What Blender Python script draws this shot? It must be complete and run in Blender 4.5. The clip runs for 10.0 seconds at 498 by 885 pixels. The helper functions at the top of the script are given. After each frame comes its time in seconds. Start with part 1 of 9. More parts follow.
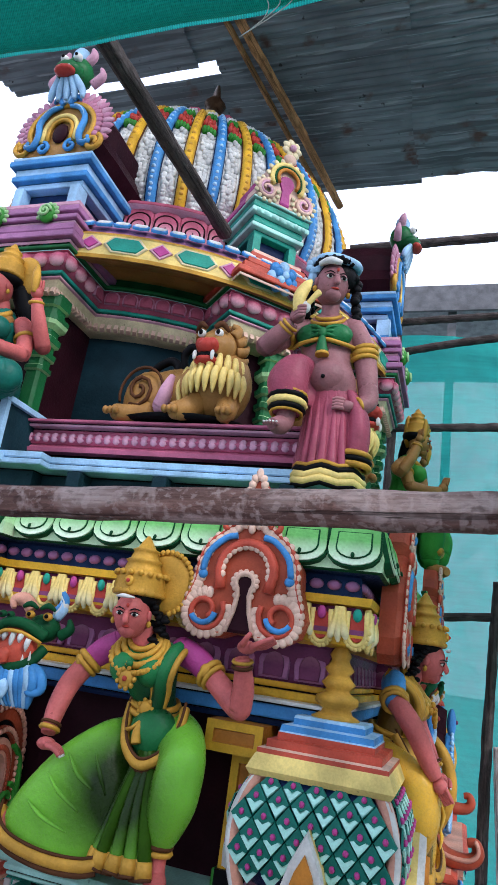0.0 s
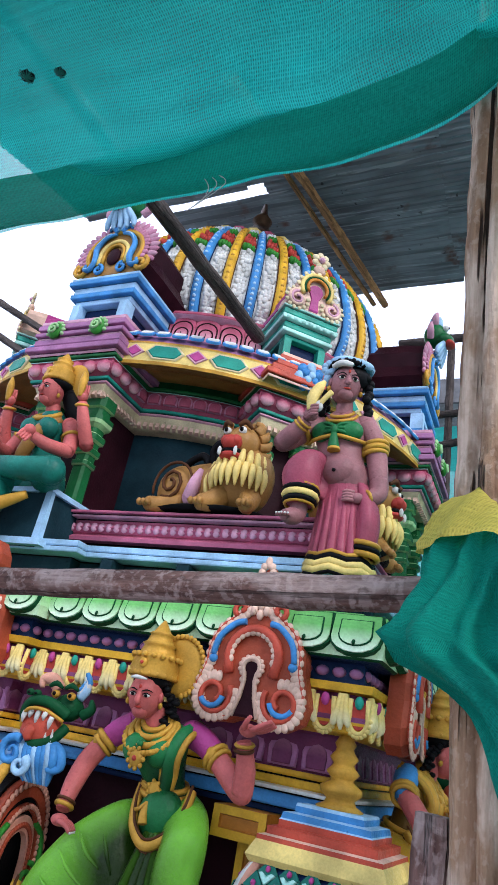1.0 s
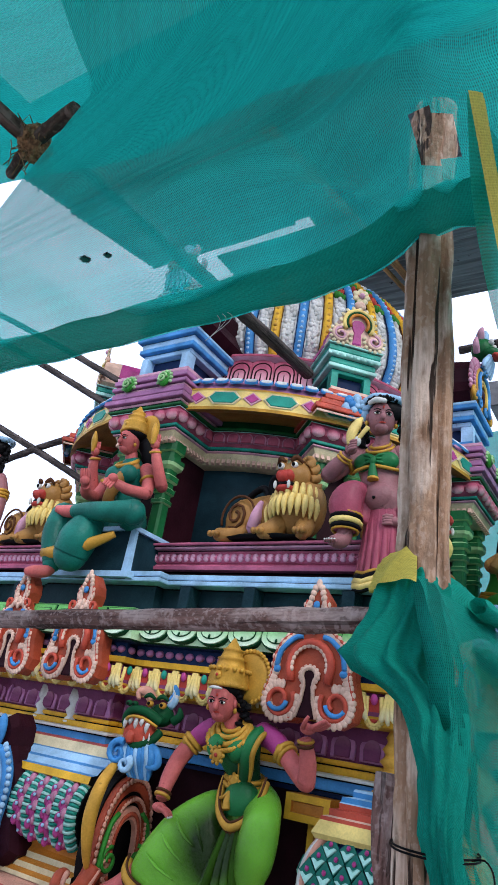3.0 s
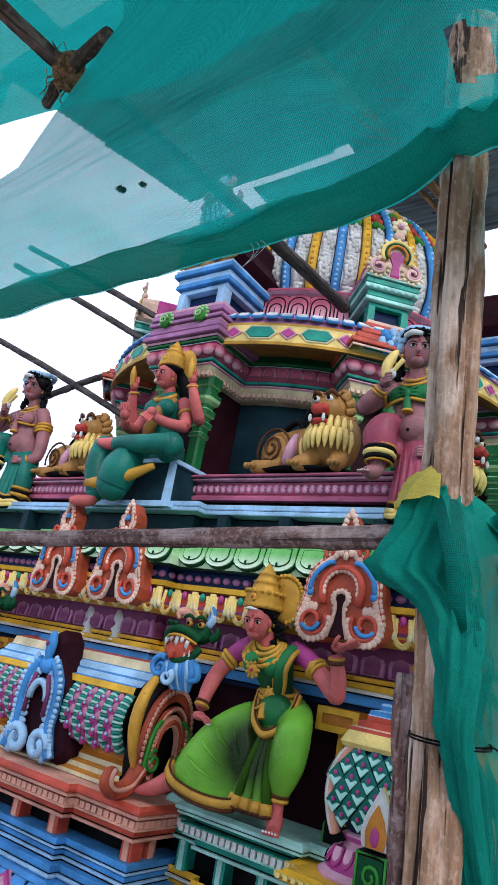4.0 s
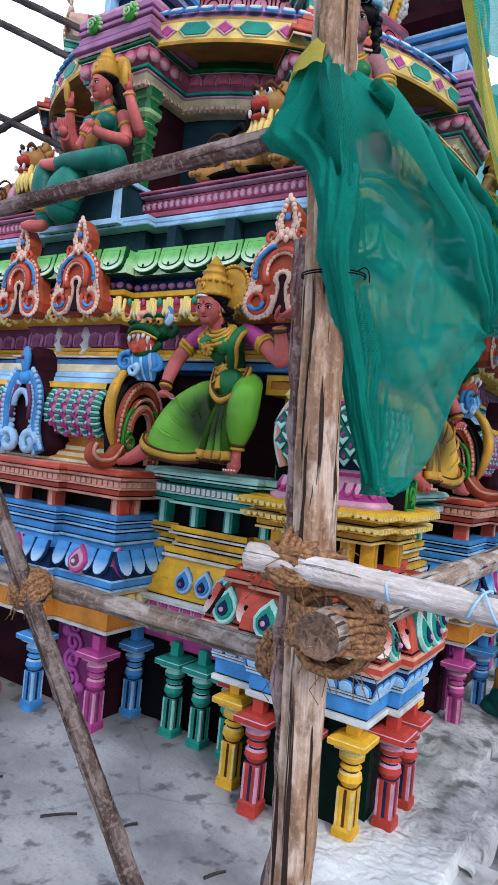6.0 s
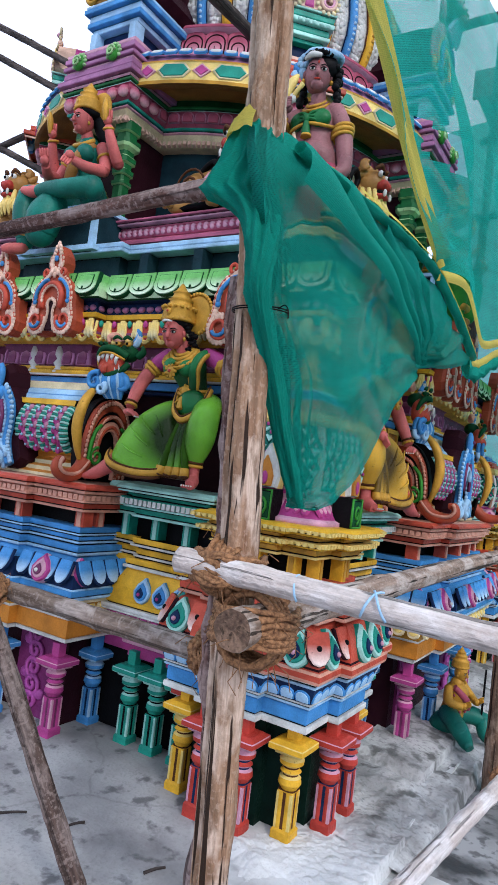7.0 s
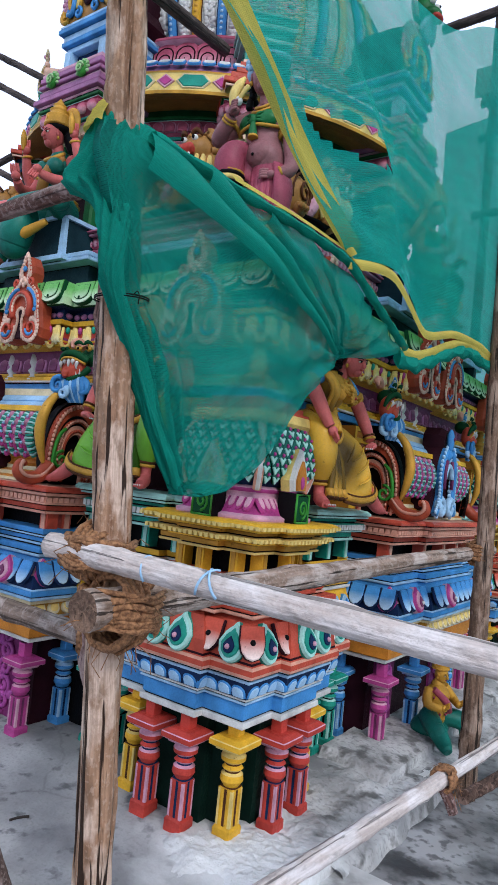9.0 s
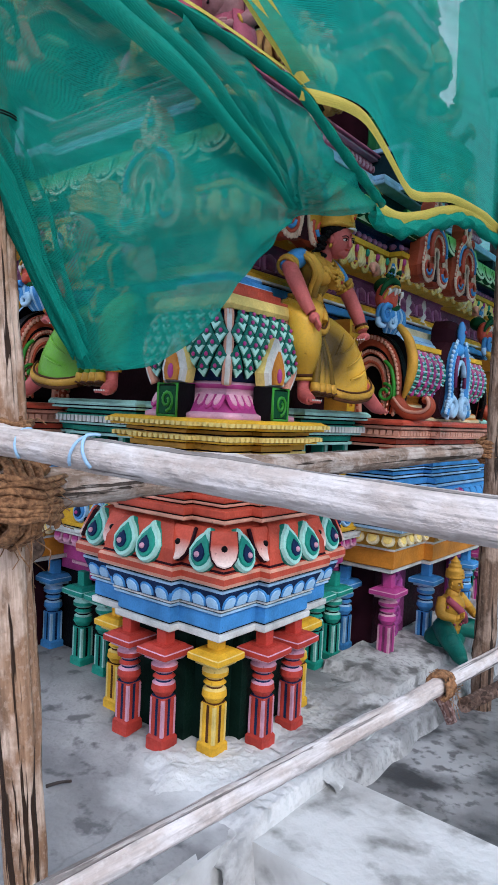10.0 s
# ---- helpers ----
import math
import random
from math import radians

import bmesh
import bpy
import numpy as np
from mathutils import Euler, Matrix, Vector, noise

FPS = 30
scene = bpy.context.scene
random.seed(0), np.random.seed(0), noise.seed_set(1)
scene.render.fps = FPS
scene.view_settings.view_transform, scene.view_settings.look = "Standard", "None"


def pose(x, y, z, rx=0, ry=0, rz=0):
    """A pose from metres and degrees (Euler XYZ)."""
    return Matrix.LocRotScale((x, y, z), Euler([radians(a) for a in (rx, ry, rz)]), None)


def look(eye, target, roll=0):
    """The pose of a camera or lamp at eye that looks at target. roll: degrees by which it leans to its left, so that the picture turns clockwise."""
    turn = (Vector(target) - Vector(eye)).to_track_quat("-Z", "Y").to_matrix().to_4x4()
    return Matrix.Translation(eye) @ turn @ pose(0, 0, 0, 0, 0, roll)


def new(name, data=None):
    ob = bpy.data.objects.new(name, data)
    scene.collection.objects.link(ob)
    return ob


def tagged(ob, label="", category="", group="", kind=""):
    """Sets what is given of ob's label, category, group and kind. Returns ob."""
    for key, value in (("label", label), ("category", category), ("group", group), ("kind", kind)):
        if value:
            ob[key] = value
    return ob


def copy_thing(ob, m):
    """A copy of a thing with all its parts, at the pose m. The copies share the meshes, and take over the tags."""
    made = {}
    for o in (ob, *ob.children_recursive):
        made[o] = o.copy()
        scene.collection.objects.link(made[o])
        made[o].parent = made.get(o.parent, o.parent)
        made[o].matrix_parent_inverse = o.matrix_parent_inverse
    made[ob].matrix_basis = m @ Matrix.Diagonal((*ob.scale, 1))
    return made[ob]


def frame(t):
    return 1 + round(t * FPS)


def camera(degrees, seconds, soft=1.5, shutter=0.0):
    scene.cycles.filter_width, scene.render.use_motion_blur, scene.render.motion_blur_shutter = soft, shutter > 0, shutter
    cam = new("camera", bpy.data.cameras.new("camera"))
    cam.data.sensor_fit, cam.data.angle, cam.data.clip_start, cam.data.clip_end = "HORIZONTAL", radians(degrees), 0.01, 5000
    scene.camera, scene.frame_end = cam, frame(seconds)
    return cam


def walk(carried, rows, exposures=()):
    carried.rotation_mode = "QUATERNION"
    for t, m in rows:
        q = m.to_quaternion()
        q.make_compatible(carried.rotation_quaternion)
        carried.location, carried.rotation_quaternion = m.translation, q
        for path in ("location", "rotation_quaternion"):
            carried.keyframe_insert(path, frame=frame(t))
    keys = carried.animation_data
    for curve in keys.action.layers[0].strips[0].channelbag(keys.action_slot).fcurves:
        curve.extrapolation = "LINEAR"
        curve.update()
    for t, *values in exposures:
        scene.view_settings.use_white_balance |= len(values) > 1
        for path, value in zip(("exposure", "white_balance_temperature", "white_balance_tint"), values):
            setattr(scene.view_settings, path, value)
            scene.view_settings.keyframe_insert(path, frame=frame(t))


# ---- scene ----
cam = camera(41.32, 10.0)
PATH = [
    (0, (2.518, -4.724, 2.361), (1.895, -2.927, 2.981), 8.40),
    (0.5, (2.658, -4.667, 2.358), (1.784, -3.033, 3.112), 11.62),
    (1, (2.830, -4.832, 2.334), (2.004, -3.214, 3.169), 11.10),
    (1.5, (2.937, -5.008, 2.337), (1.960, -3.482, 3.184), 13.50),
    (2, (3.105, -4.995, 2.306), (1.976, -3.551, 3.106), 14.52),
    (2.2, (3.173, -5.027, 2.316), (2.076, -3.584, 3.160), 12.33),
    (3.3, (3.209, -5.271, 2.316), (2.171, -3.780, 3.109), 9.35),
    (3.5, (3.206, -5.302, 2.320), (2.138, -3.825, 3.100), 9.81),
    (4, (3.254, -5.233, 2.258), (2.109, -3.734, 2.882), 10.58),
    (4.5, (3.254, -5.276, 2.139), (2.102, -3.721, 2.623), 9.80),
    (5, (3.178, -5.381, 1.940), (2.061, -3.739, 2.170), 5.95),
    (5.5, (3.332, -5.414, 1.836), (2.301, -3.707, 1.989), 6.22),
    (6, (3.544, -5.262, 1.735), (2.458, -3.583, 1.750), 5.52),
    (6.2, (3.600, -5.244, 1.728), (2.498, -3.576, 1.785), 5.99),
    (7.3, (3.848, -5.367, 1.733), (2.801, -3.665, 1.823), 7.33),
    (7.5, (3.898, -5.315, 1.733), (2.802, -3.645, 1.838), 6.57),
    (8, (4.026, -5.110, 1.743), (2.807, -3.534, 1.917), 5.44),
    (8.5, (4.146, -5.059, 1.739), (2.943, -3.476, 1.953), 1.85),
    (9, (4.221, -5.069, 1.708), (3.056, -3.447, 1.816), 5.95),
    (9.5, (4.252, -4.820, 1.600), (2.972, -3.283, 1.646), 5.11),
    (10, (4.274, -4.598, 1.533), (3.033, -3.032, 1.444), 2.72),
]
walk(cam, [(t, look(eye, target, roll)) for t, eye, target, roll in PATH],
     [(0.0, 0.16), (1.0, 0.24), (2.0, 0.03), (4.0, -0.06), (5.0, 0.02), (6.0, 0.04), (7.5, -0.10), (8.5, -0.22), (9.5, -0.18), (10.0, -0.06)])

# ---- light: a bright overcast sky, a weak wide sun ----
world = bpy.data.worlds.new("overcast_sky")
scene.world = world
world.use_nodes = True
wn, wl = world.node_tree.nodes, world.node_tree.links
sky = wn.new("ShaderNodeTexSky")
sky.sky_type, sky.sun_disc = "NISHITA", False
sky.sun_elevation, sky.sun_rotation = radians(37), radians(124)
sky.air_density, sky.dust_density, sky.ozone_density = 1.0, 6.0, 1.0
cloud = wn.new("ShaderNodeMix")
cloud.data_type = "RGBA"
cloud.inputs[0].default_value = 0.85
wl.new(sky.outputs[0], cloud.inputs[6])
cloud.inputs[7].default_value = (9.1, 10.1, 13.2, 1)
wl.new(cloud.outputs[2], wn["Background"].inputs[0])
wn["Background"].inputs[1].default_value = 0.15
sun = new("sun", bpy.data.lights.new("sun", "SUN"))
sun.data.energy, sun.data.angle, sun.data.color = 1.3, radians(12), (1.0, 0.98, 0.98)
sun.matrix_world = look((12, -8, 11), (0, 0, 0))


# ---- materials ----
MATS = {}


def shader(name, build):
    if name not in MATS:
        m = bpy.data.materials.new(name)
        m.use_nodes = True
        build(m.node_tree.nodes, m.node_tree.links, m.node_tree.nodes["Principled BSDF"])
        MATS[name] = m
    return MATS[name]


def noise_at(n, l, scale, detail=4.0, vec=None):
    t = n.new("ShaderNodeTexNoise")
    t.inputs["Scale"].default_value, t.inputs["Detail"].default_value = scale, detail
    if vec is not None:
        l.new(vec, t.inputs["Vector"])
    return t.outputs["Fac"]


def mix_at(n, l, fac, a, b, mode="MIX"):
    m = n.new("ShaderNodeMix")
    m.data_type, m.blend_type = "RGBA", mode
    for i, v in ((0, fac), (6, a), (7, b)):
        if isinstance(v, (int, float)):
            m.inputs[i].default_value = v
        elif isinstance(v, tuple):
            m.inputs[i].default_value = (*v[:3], 1)
        else:
            l.new(v, m.inputs[i])
    return m.outputs[2]


def ramp_at(n, l, src, lo, hi):
    r = n.new("ShaderNodeMapRange")
    r.inputs["From Min"].default_value, r.inputs["From Max"].default_value = lo, hi
    l.new(src, r.inputs["Value"])
    return r.outputs["Result"]


def bump_at(n, l, b, height, strength, dist):
    u = n.new("ShaderNodeBump")
    u.inputs["Strength"].default_value, u.inputs["Distance"].default_value = strength, dist
    l.new(height, u.inputs["Height"])
    l.new(u.outputs[0], b.inputs["Normal"])


def paint(name, col, rough=0.42, dark=0.66, metal=0.0, tip=None, shade_at=None):
    """Enamel paint on rough-cast plaster: brushed tone changes, dust and fine relief. tip: a second colour blended in
    by the painter towards the piece's lower end; the last one: (place, near, far, colour) of an airbrushed patch that
    puts shade into the colour."""
    def build(n, l, b):
        tc = n.new("ShaderNodeTexCoord")
        co = tc.outputs["Object"]
        big = ramp_at(n, l, noise_at(n, l, 7.0, 3, co), 0.35, 0.7)
        fine = ramp_at(n, l, noise_at(n, l, 110.0, 7, co), 0.36, 0.66)
        base = mix_at(n, l, big, tuple(c * dark for c in col), tuple(min(1, c * 1.1) for c in col))
        if tip is not None:
            sep = n.new("ShaderNodeSeparateXYZ")
            l.new(tc.outputs["Generated"], sep.inputs[0])
            base = mix_at(n, l, ramp_at(n, l, sep.outputs[2], 0.62, 0.06), base, tip)
        if shade_at is not None:
            place, near, far, deep = shade_at
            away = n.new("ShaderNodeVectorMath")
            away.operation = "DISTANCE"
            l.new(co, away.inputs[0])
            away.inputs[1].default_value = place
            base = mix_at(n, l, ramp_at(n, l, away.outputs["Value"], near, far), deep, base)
        c2 = mix_at(n, l, mul_at(n, l, fine, 0.34), base, (0.62, 0.62, 0.62), "MULTIPLY")
        dust = mul_at(n, l, ramp_at(n, l, noise_at(n, l, 2.3, 6, co), 0.52, 0.8), 0.5)
        c3 = mix_at(n, l, mul_at(n, l, dust, 0.5), c2, (1.2, 1.18, 1.15), "MULTIPLY")
        chips = ramp_at(n, l, noise_at(n, l, 33.0, 7, co), 0.70, 0.735)
        c3 = mix_at(n, l, mul_at(n, l, chips, 0.7), c3, (0.45, 0.44, 0.43), "MULTIPLY")
        l.new(c3, b.inputs["Base Color"])
        b.inputs["Metallic"].default_value = metal
        b.inputs["Specular IOR Level"].default_value = 0.2 if max(col) > 0.1 else 0.06
        l.new(ramp_at_range(n, l, fine, rough - 0.08, rough + 0.16), b.inputs["Roughness"])
        bump_at(n, l, b, noise_at(n, l, 60.0, 8, co), 0.36, 0.007)
    return shader(name, build)


def mul_at(n, l, src, k):
    m = n.new("ShaderNodeMath")
    m.operation = "MULTIPLY"
    l.new(src, m.inputs[0])
    m.inputs[1].default_value = k
    return m.outputs[0]


def ramp_at_range(n, l, src, lo, hi):
    r = n.new("ShaderNodeMapRange")
    r.inputs["To Min"].default_value, r.inputs["To Max"].default_value = lo, hi
    l.new(src, r.inputs["Value"])
    return r.outputs["Result"]


COLOURS = dict(
    blue=(0.06, 0.28, 0.63), paleblue=(0.37, 0.61, 0.84), navy=(0.012, 0.03, 0.09), slate=(0.014, 0.042, 0.056),
    red=(0.50, 0.055, 0.04), coral=(0.56, 0.085, 0.05), salmon=(0.74, 0.36, 0.26), shell=(0.80, 0.54, 0.42), brick=(0.42, 0.075, 0.035),
    yellow=(0.80, 0.45, 0.035), paleyellow=(0.84, 0.64, 0.21), gold=(0.60, 0.32, 0.045), orange=(0.58, 0.22, 0.03),
    pink=(0.46, 0.06, 0.25), palepink=(0.68, 0.36, 0.47), rose=(0.46, 0.095, 0.16), purple=(0.19, 0.04, 0.12), lilac=(0.44, 0.18, 0.36),
    teal=(0.016, 0.31, 0.23), paleteal=(0.40, 0.74, 0.66), green=(0.04, 0.28, 0.035), palegreen=(0.40, 0.68, 0.32), deepgreen=(0.008, 0.075, 0.028),
    lime=(0.12, 0.36, 0.02), white=(0.70, 0.71, 0.68), cream=(0.74, 0.64, 0.40), black=(0.006, 0.006, 0.007), maroon=(0.028, 0.007, 0.012),
    pinkrose=(0.58, 0.15, 0.25), violet=(0.24, 0.035, 0.16), magenta=(0.46, 0.09, 0.36),
    skin=(0.60, 0.14, 0.13), skin_dark=(0.33, 0.14, 0.15), wine=(0.38, 0.075, 0.12), tan=(0.40, 0.20, 0.055), midgreen=(0.012, 0.15, 0.045), leafgreen=(0.16, 0.50, 0.13), darkteal=(0.008, 0.17, 0.13), dustypink=(0.58, 0.24, 0.36), brown=(0.10, 0.04, 0.018),
)
BLENDS = dict(
    petal_blue=("blue", (0.52, 0.72, 0.88)), petal_green=("leafgreen", (0.74, 0.90, 0.68)), petal_lotus=("pink", (0.80, 0.58, 0.66)), petal_rose=("rose", (0.80, 0.45, 0.52)),
    tongue=("coral", (0.86, 0.72, 0.66)), petal_lilac=("purple", (0.52, 0.24, 0.38)), tassel=("paleyellow", (0.86, 0.80, 0.50)), eave_green=("leafgreen", (0.60, 0.82, 0.52)),
)


def P(name):
    if name in BLENDS:
        return paint("blend_" + name, COLOURS[BLENDS[name][0]], tip=BLENDS[name][1])
    return paint("paint_" + name, COLOURS[name], metal=0.12 if name == "gold" else 0.0)


def wood(name, base, deep, rough=0.75, pale=None, cracks=0.5, scars=0.0, flecks=0.2):
    """Weathered pole wood: grain along z, blotches at two scales, dark splits, and scars running round for bark."""
    pale = pale or tuple(min(1, x * 1.5) for x in base)

    def build(n, l, b):
        tc = n.new("ShaderNodeTexCoord").outputs["Object"]

        def stretched(sx, sz):
            mp = n.new("ShaderNodeMapping")
            mp.inputs["Scale"].default_value = (sx, sx, sz)
            l.new(tc, mp.inputs["Vector"])
            return mp.outputs[0]
        grain = noise_at(n, l, 1.6, 8, stretched(30, 1.7))
        thread = noise_at(n, l, 1.0, 6, stretched(140, 5))
        c = mix_at(n, l, ramp_at(n, l, grain, 0.36, 0.64), deep, base)
        blotch = ramp_at(n, l, noise_at(n, l, 1.0, 6, stretched(11, 5)), 0.48, 0.58)
        c = mix_at(n, l, mul_at(n, l, blotch, 0.8), c, pale)
        murk = ramp_at(n, l, noise_at(n, l, 1.0, 7, stretched(26, 9)), 0.55, 0.66)
        c = mix_at(n, l, mul_at(n, l, murk, 0.75), c, tuple(x * 0.45 for x in base))
        c = mix_at(n, l, mul_at(n, l, ramp_at(n, l, thread, 0.42, 0.62), 0.45), c, tuple(x * 0.6 for x in base))
        ring = ramp_at(n, l, noise_at(n, l, 1.0, 5, stretched(24, 46)), 0.56, 0.64)
        c = mix_at(n, l, mul_at(n, l, ring, scars), c, tuple(min(1, x * 1.25) for x in pale))
        dots = ramp_at(n, l, noise_at(n, l, 1.0, 4, stretched(85, 60)), 0.54, 0.62)
        c = mix_at(n, l, mul_at(n, l, dots, flecks), c, pale)
        pits = ramp_at(n, l, noise_at(n, l, 1.0, 5, stretched(55, 34)), 0.60, 0.66)
        c = mix_at(n, l, mul_at(n, l, pits, flecks), c, tuple(x * 0.6 for x in deep))
        split = ramp_at(n, l, noise_at(n, l, 1.0, 3, stretched(46, 1.0)), 0.595, 0.625)
        c = mix_at(n, l, mul_at(n, l, split, cracks), c, tuple(x * 0.15 for x in deep))
        l.new(c, b.inputs["Base Color"])
        b.inputs["Roughness"].default_value = rough
        b.inputs["Specular IOR Level"].default_value = 0.25
        rise = n.new("ShaderNodeMath")
        rise.operation = "SUBTRACT"
        l.new(grain, rise.inputs[0])
        l.new(split, rise.inputs[1])
        more = n.new("ShaderNodeMath")
        l.new(rise.outputs[0], more.inputs[0])
        l.new(mul_at(n, l, noise_at(n, l, 1.0, 6, stretched(60, 40)), 0.8), more.inputs[1])
        bump_at(n, l, b, more.outputs[0], 0.9, 0.012)
    return shader(name, build)


def bark():
    return wood("bark", (0.225, 0.12, 0.10), (0.05, 0.022, 0.02), 0.85, (0.40, 0.30, 0.28), 0.5, 0.4, 0.45)


def bare_wood():
    return wood("bare_wood", (0.45, 0.275, 0.17), (0.20, 0.10, 0.055), 0.7, (0.72, 0.56, 0.45), 1.0)


def white_wood():
    return wood("weathered_white_wood", (0.70, 0.62, 0.58), (0.50, 0.42, 0.38), 0.65, (0.78, 0.74, 0.73), 0.6)


def dark_wood():
    return wood("dark_wood", (0.075, 0.06, 0.055), (0.02, 0.015, 0.013), 0.8)


def net_mat(name, col, clear, thread=0.8, through_light=0.35, fine=1.0):
    """Woven shade net: ribbed threads, open between them, with thinner and denser places."""
    def build(n, l, b):
        uv = n.new("ShaderNodeTexCoord").outputs["UV"]
        w = []
        for axis, sc in (("X", 58.0), ("Y", 40.0)):
            t = n.new("ShaderNodeTexWave")
            t.bands_direction = axis
            t.inputs["Scale"].default_value, t.inputs["Distortion"].default_value = sc * fine, 1.2
            t.inputs["Detail"].default_value, t.inputs["Detail Scale"].default_value = 2, 0.4
            l.new(uv, t.inputs["Vector"])
            w.append(t.outputs["Fac"])
        both = n.new("ShaderNodeMath")
        both.operation = "MAXIMUM"
        l.new(w[0], both.inputs[0])
        l.new(mul_at(n, l, w[1], 0.75), both.inputs[1])
        cloudy = ramp_at(n, l, noise_at(n, l, 5.0, 6, uv), 0.32, 0.72)
        speck = ramp_at(n, l, noise_at(n, l, 160.0, 3, uv), 0.35, 0.7)
        c = mix_at(n, l, both.outputs[0], tuple(x * (1 - thread) for x in col), col)
        c = mix_at(n, l, mul_at(n, l, cloudy, 0.6), c, tuple(x * 0.55 for x in col))
        # stretched dark streaks put the shade of fine folds into the colour
        stretch = n.new("ShaderNodeMapping")
        stretch.inputs["Scale"].default_value = (2.2, 26.0, 1.0)
        l.new(uv, stretch.inputs["Vector"])
        fold_shade = ramp_at(n, l, noise_at(n, l, 1.0, 4, stretch.outputs[0]), 0.42, 0.70)
        c = mix_at(n, l, mul_at(n, l, fold_shade, 0.45), c, tuple(x * 0.42 for x in col))
        c = mix_at(n, l, mul_at(n, l, speck, 0.35), c, tuple(min(1, x * 1.3 + 0.01) for x in col))
        l.new(c, b.inputs["Base Color"])
        b.inputs["Roughness"].default_value = 0.6
        b.inputs["Specular IOR Level"].default_value = 0.12
        thin = n.new("ShaderNodeBsdfTranslucent")
        l.new(c, thin.inputs["Color"])
        m1 = n.new("ShaderNodeMixShader")
        m1.inputs[0].default_value = through_light
        l.new(b.outputs[0], m1.inputs[1])
        l.new(thin.outputs[0], m1.inputs[2])
        hole = n.new("ShaderNodeBsdfTransparent")
        m2 = n.new("ShaderNodeMixShader")
        gap = n.new("ShaderNodeMapRange")
        gap.inputs["To Min"].default_value, gap.inputs["To Max"].default_value = min(1, clear * 1.75), clear * 0.35
        l.new(both.outputs[0], gap.inputs["Value"])
        sheer = n.new("ShaderNodeMath")
        sheer.operation = "MULTIPLY"
        l.new(gap.outputs[0], sheer.inputs[0])
        l.new(ramp_at_range(n, l, cloudy, 0.7, 1.2), sheer.inputs[1])
        l.new(sheer.outputs[0], m2.inputs[0])
        l.new(m1.outputs[0], m2.inputs[1])
        l.new(hole.outputs[0], m2.inputs[2])
        l.new(m2.outputs[0], n["Material Output"].inputs[0])
        bump_at(n, l, b, both.outputs[0], 0.5, 0.004)
    return shader(name, build)


def splash(n, l, co, c):
    """Whitewash spilt round the corner shrine, thinning out unevenly."""
    away = n.new("ShaderNodeVectorMath")
    away.operation = "DISTANCE"
    l.new(co, away.inputs[0])
    away.inputs[1].default_value = (2.56, -2.46, 0.0)
    wild = n.new("ShaderNodeMath")
    l.new(away.outputs["Value"], wild.inputs[0])
    l.new(mul_at(n, l, noise_at(n, l, 5.0, 9, co), 0.55), wild.inputs[1])
    fac = ramp_at(n, l, wild.outputs[0], 0.80, 0.52)
    worn = mul_at(n, l, fac, 0.85)
    return mix_at(n, l, worn, c, (0.70, 0.71, 0.70))


def concrete():
    def build(n, l, b):
        co = n.new("ShaderNodeTexCoord").outputs["Object"]
        c = mix_at(n, l, ramp_at(n, l, noise_at(n, l, 2.0, 6, co), 0.38, 0.64), (0.24, 0.24, 0.24), (0.42, 0.42, 0.415))
        c = mix_at(n, l, mul_at(n, l, ramp_at(n, l, noise_at(n, l, 60.0, 6, co), 0.5, 0.75), 0.5), c, (0.20, 0.20, 0.20))
        c = mix_at(n, l, mul_at(n, l, ramp_at(n, l, noise_at(n, l, 1.3, 9, co), 0.52, 0.64), 0.85), c, (0.16, 0.16, 0.165))
        c = mix_at(n, l, mul_at(n, l, ramp_at(n, l, noise_at(n, l, 9.0, 9, co), 0.57, 0.66), 0.8), c, (0.085, 0.085, 0.09))
        crack = n.new("ShaderNodeTexVoronoi")
        crack.feature = "DISTANCE_TO_EDGE"
        crack.inputs["Scale"].default_value = 0.7
        warp = n.new("ShaderNodeMix")
        warp.data_type, warp.inputs[0].default_value = "VECTOR", 0.16
        l.new(co, warp.inputs[4])
        wander = n.new("ShaderNodeTexNoise")
        wander.inputs["Scale"].default_value, wander.inputs["Detail"].default_value = 3.0, 6
        l.new(co, wander.inputs["Vector"])
        l.new(wander.outputs["Color"], warp.inputs[5])
        l.new(warp.outputs[1], crack.inputs["Vector"])
        c = mix_at(n, l, mul_at(n, l, ramp_at(n, l, crack.outputs["Distance"], 0.005, 0.001), 0.22), c, (0.07, 0.07, 0.07))
        l.new(splash(n, l, co, c), b.inputs["Base Color"])
        b.inputs["Roughness"].default_value = 0.85
        bump_at(n, l, b, noise_at(n, l, 30.0, 8, co), 0.5, 0.012)
    return shader("rough_concrete", build)


def whitewash():
    def build(n, l, b):
        co = n.new("ShaderNodeTexCoord").outputs["Object"]
        c = mix_at(n, l, ramp_at(n, l, noise_at(n, l, 3.0, 10, co), 0.44, 0.68), (0.62, 0.63, 0.62), (0.38, 0.38, 0.37))
        c = mix_at(n, l, mul_at(n, l, ramp_at(n, l, noise_at(n, l, 7.0, 10, co), 0.55, 0.70), 0.75), c, (0.17, 0.17, 0.16))
        l.new(c, b.inputs["Base Color"])
        b.inputs["Roughness"].default_value = 0.85
        bump_at(n, l, b, noise_at(n, l, 22.0, 8, co), 0.6, 0.015)
    return shader("whitewash", build)


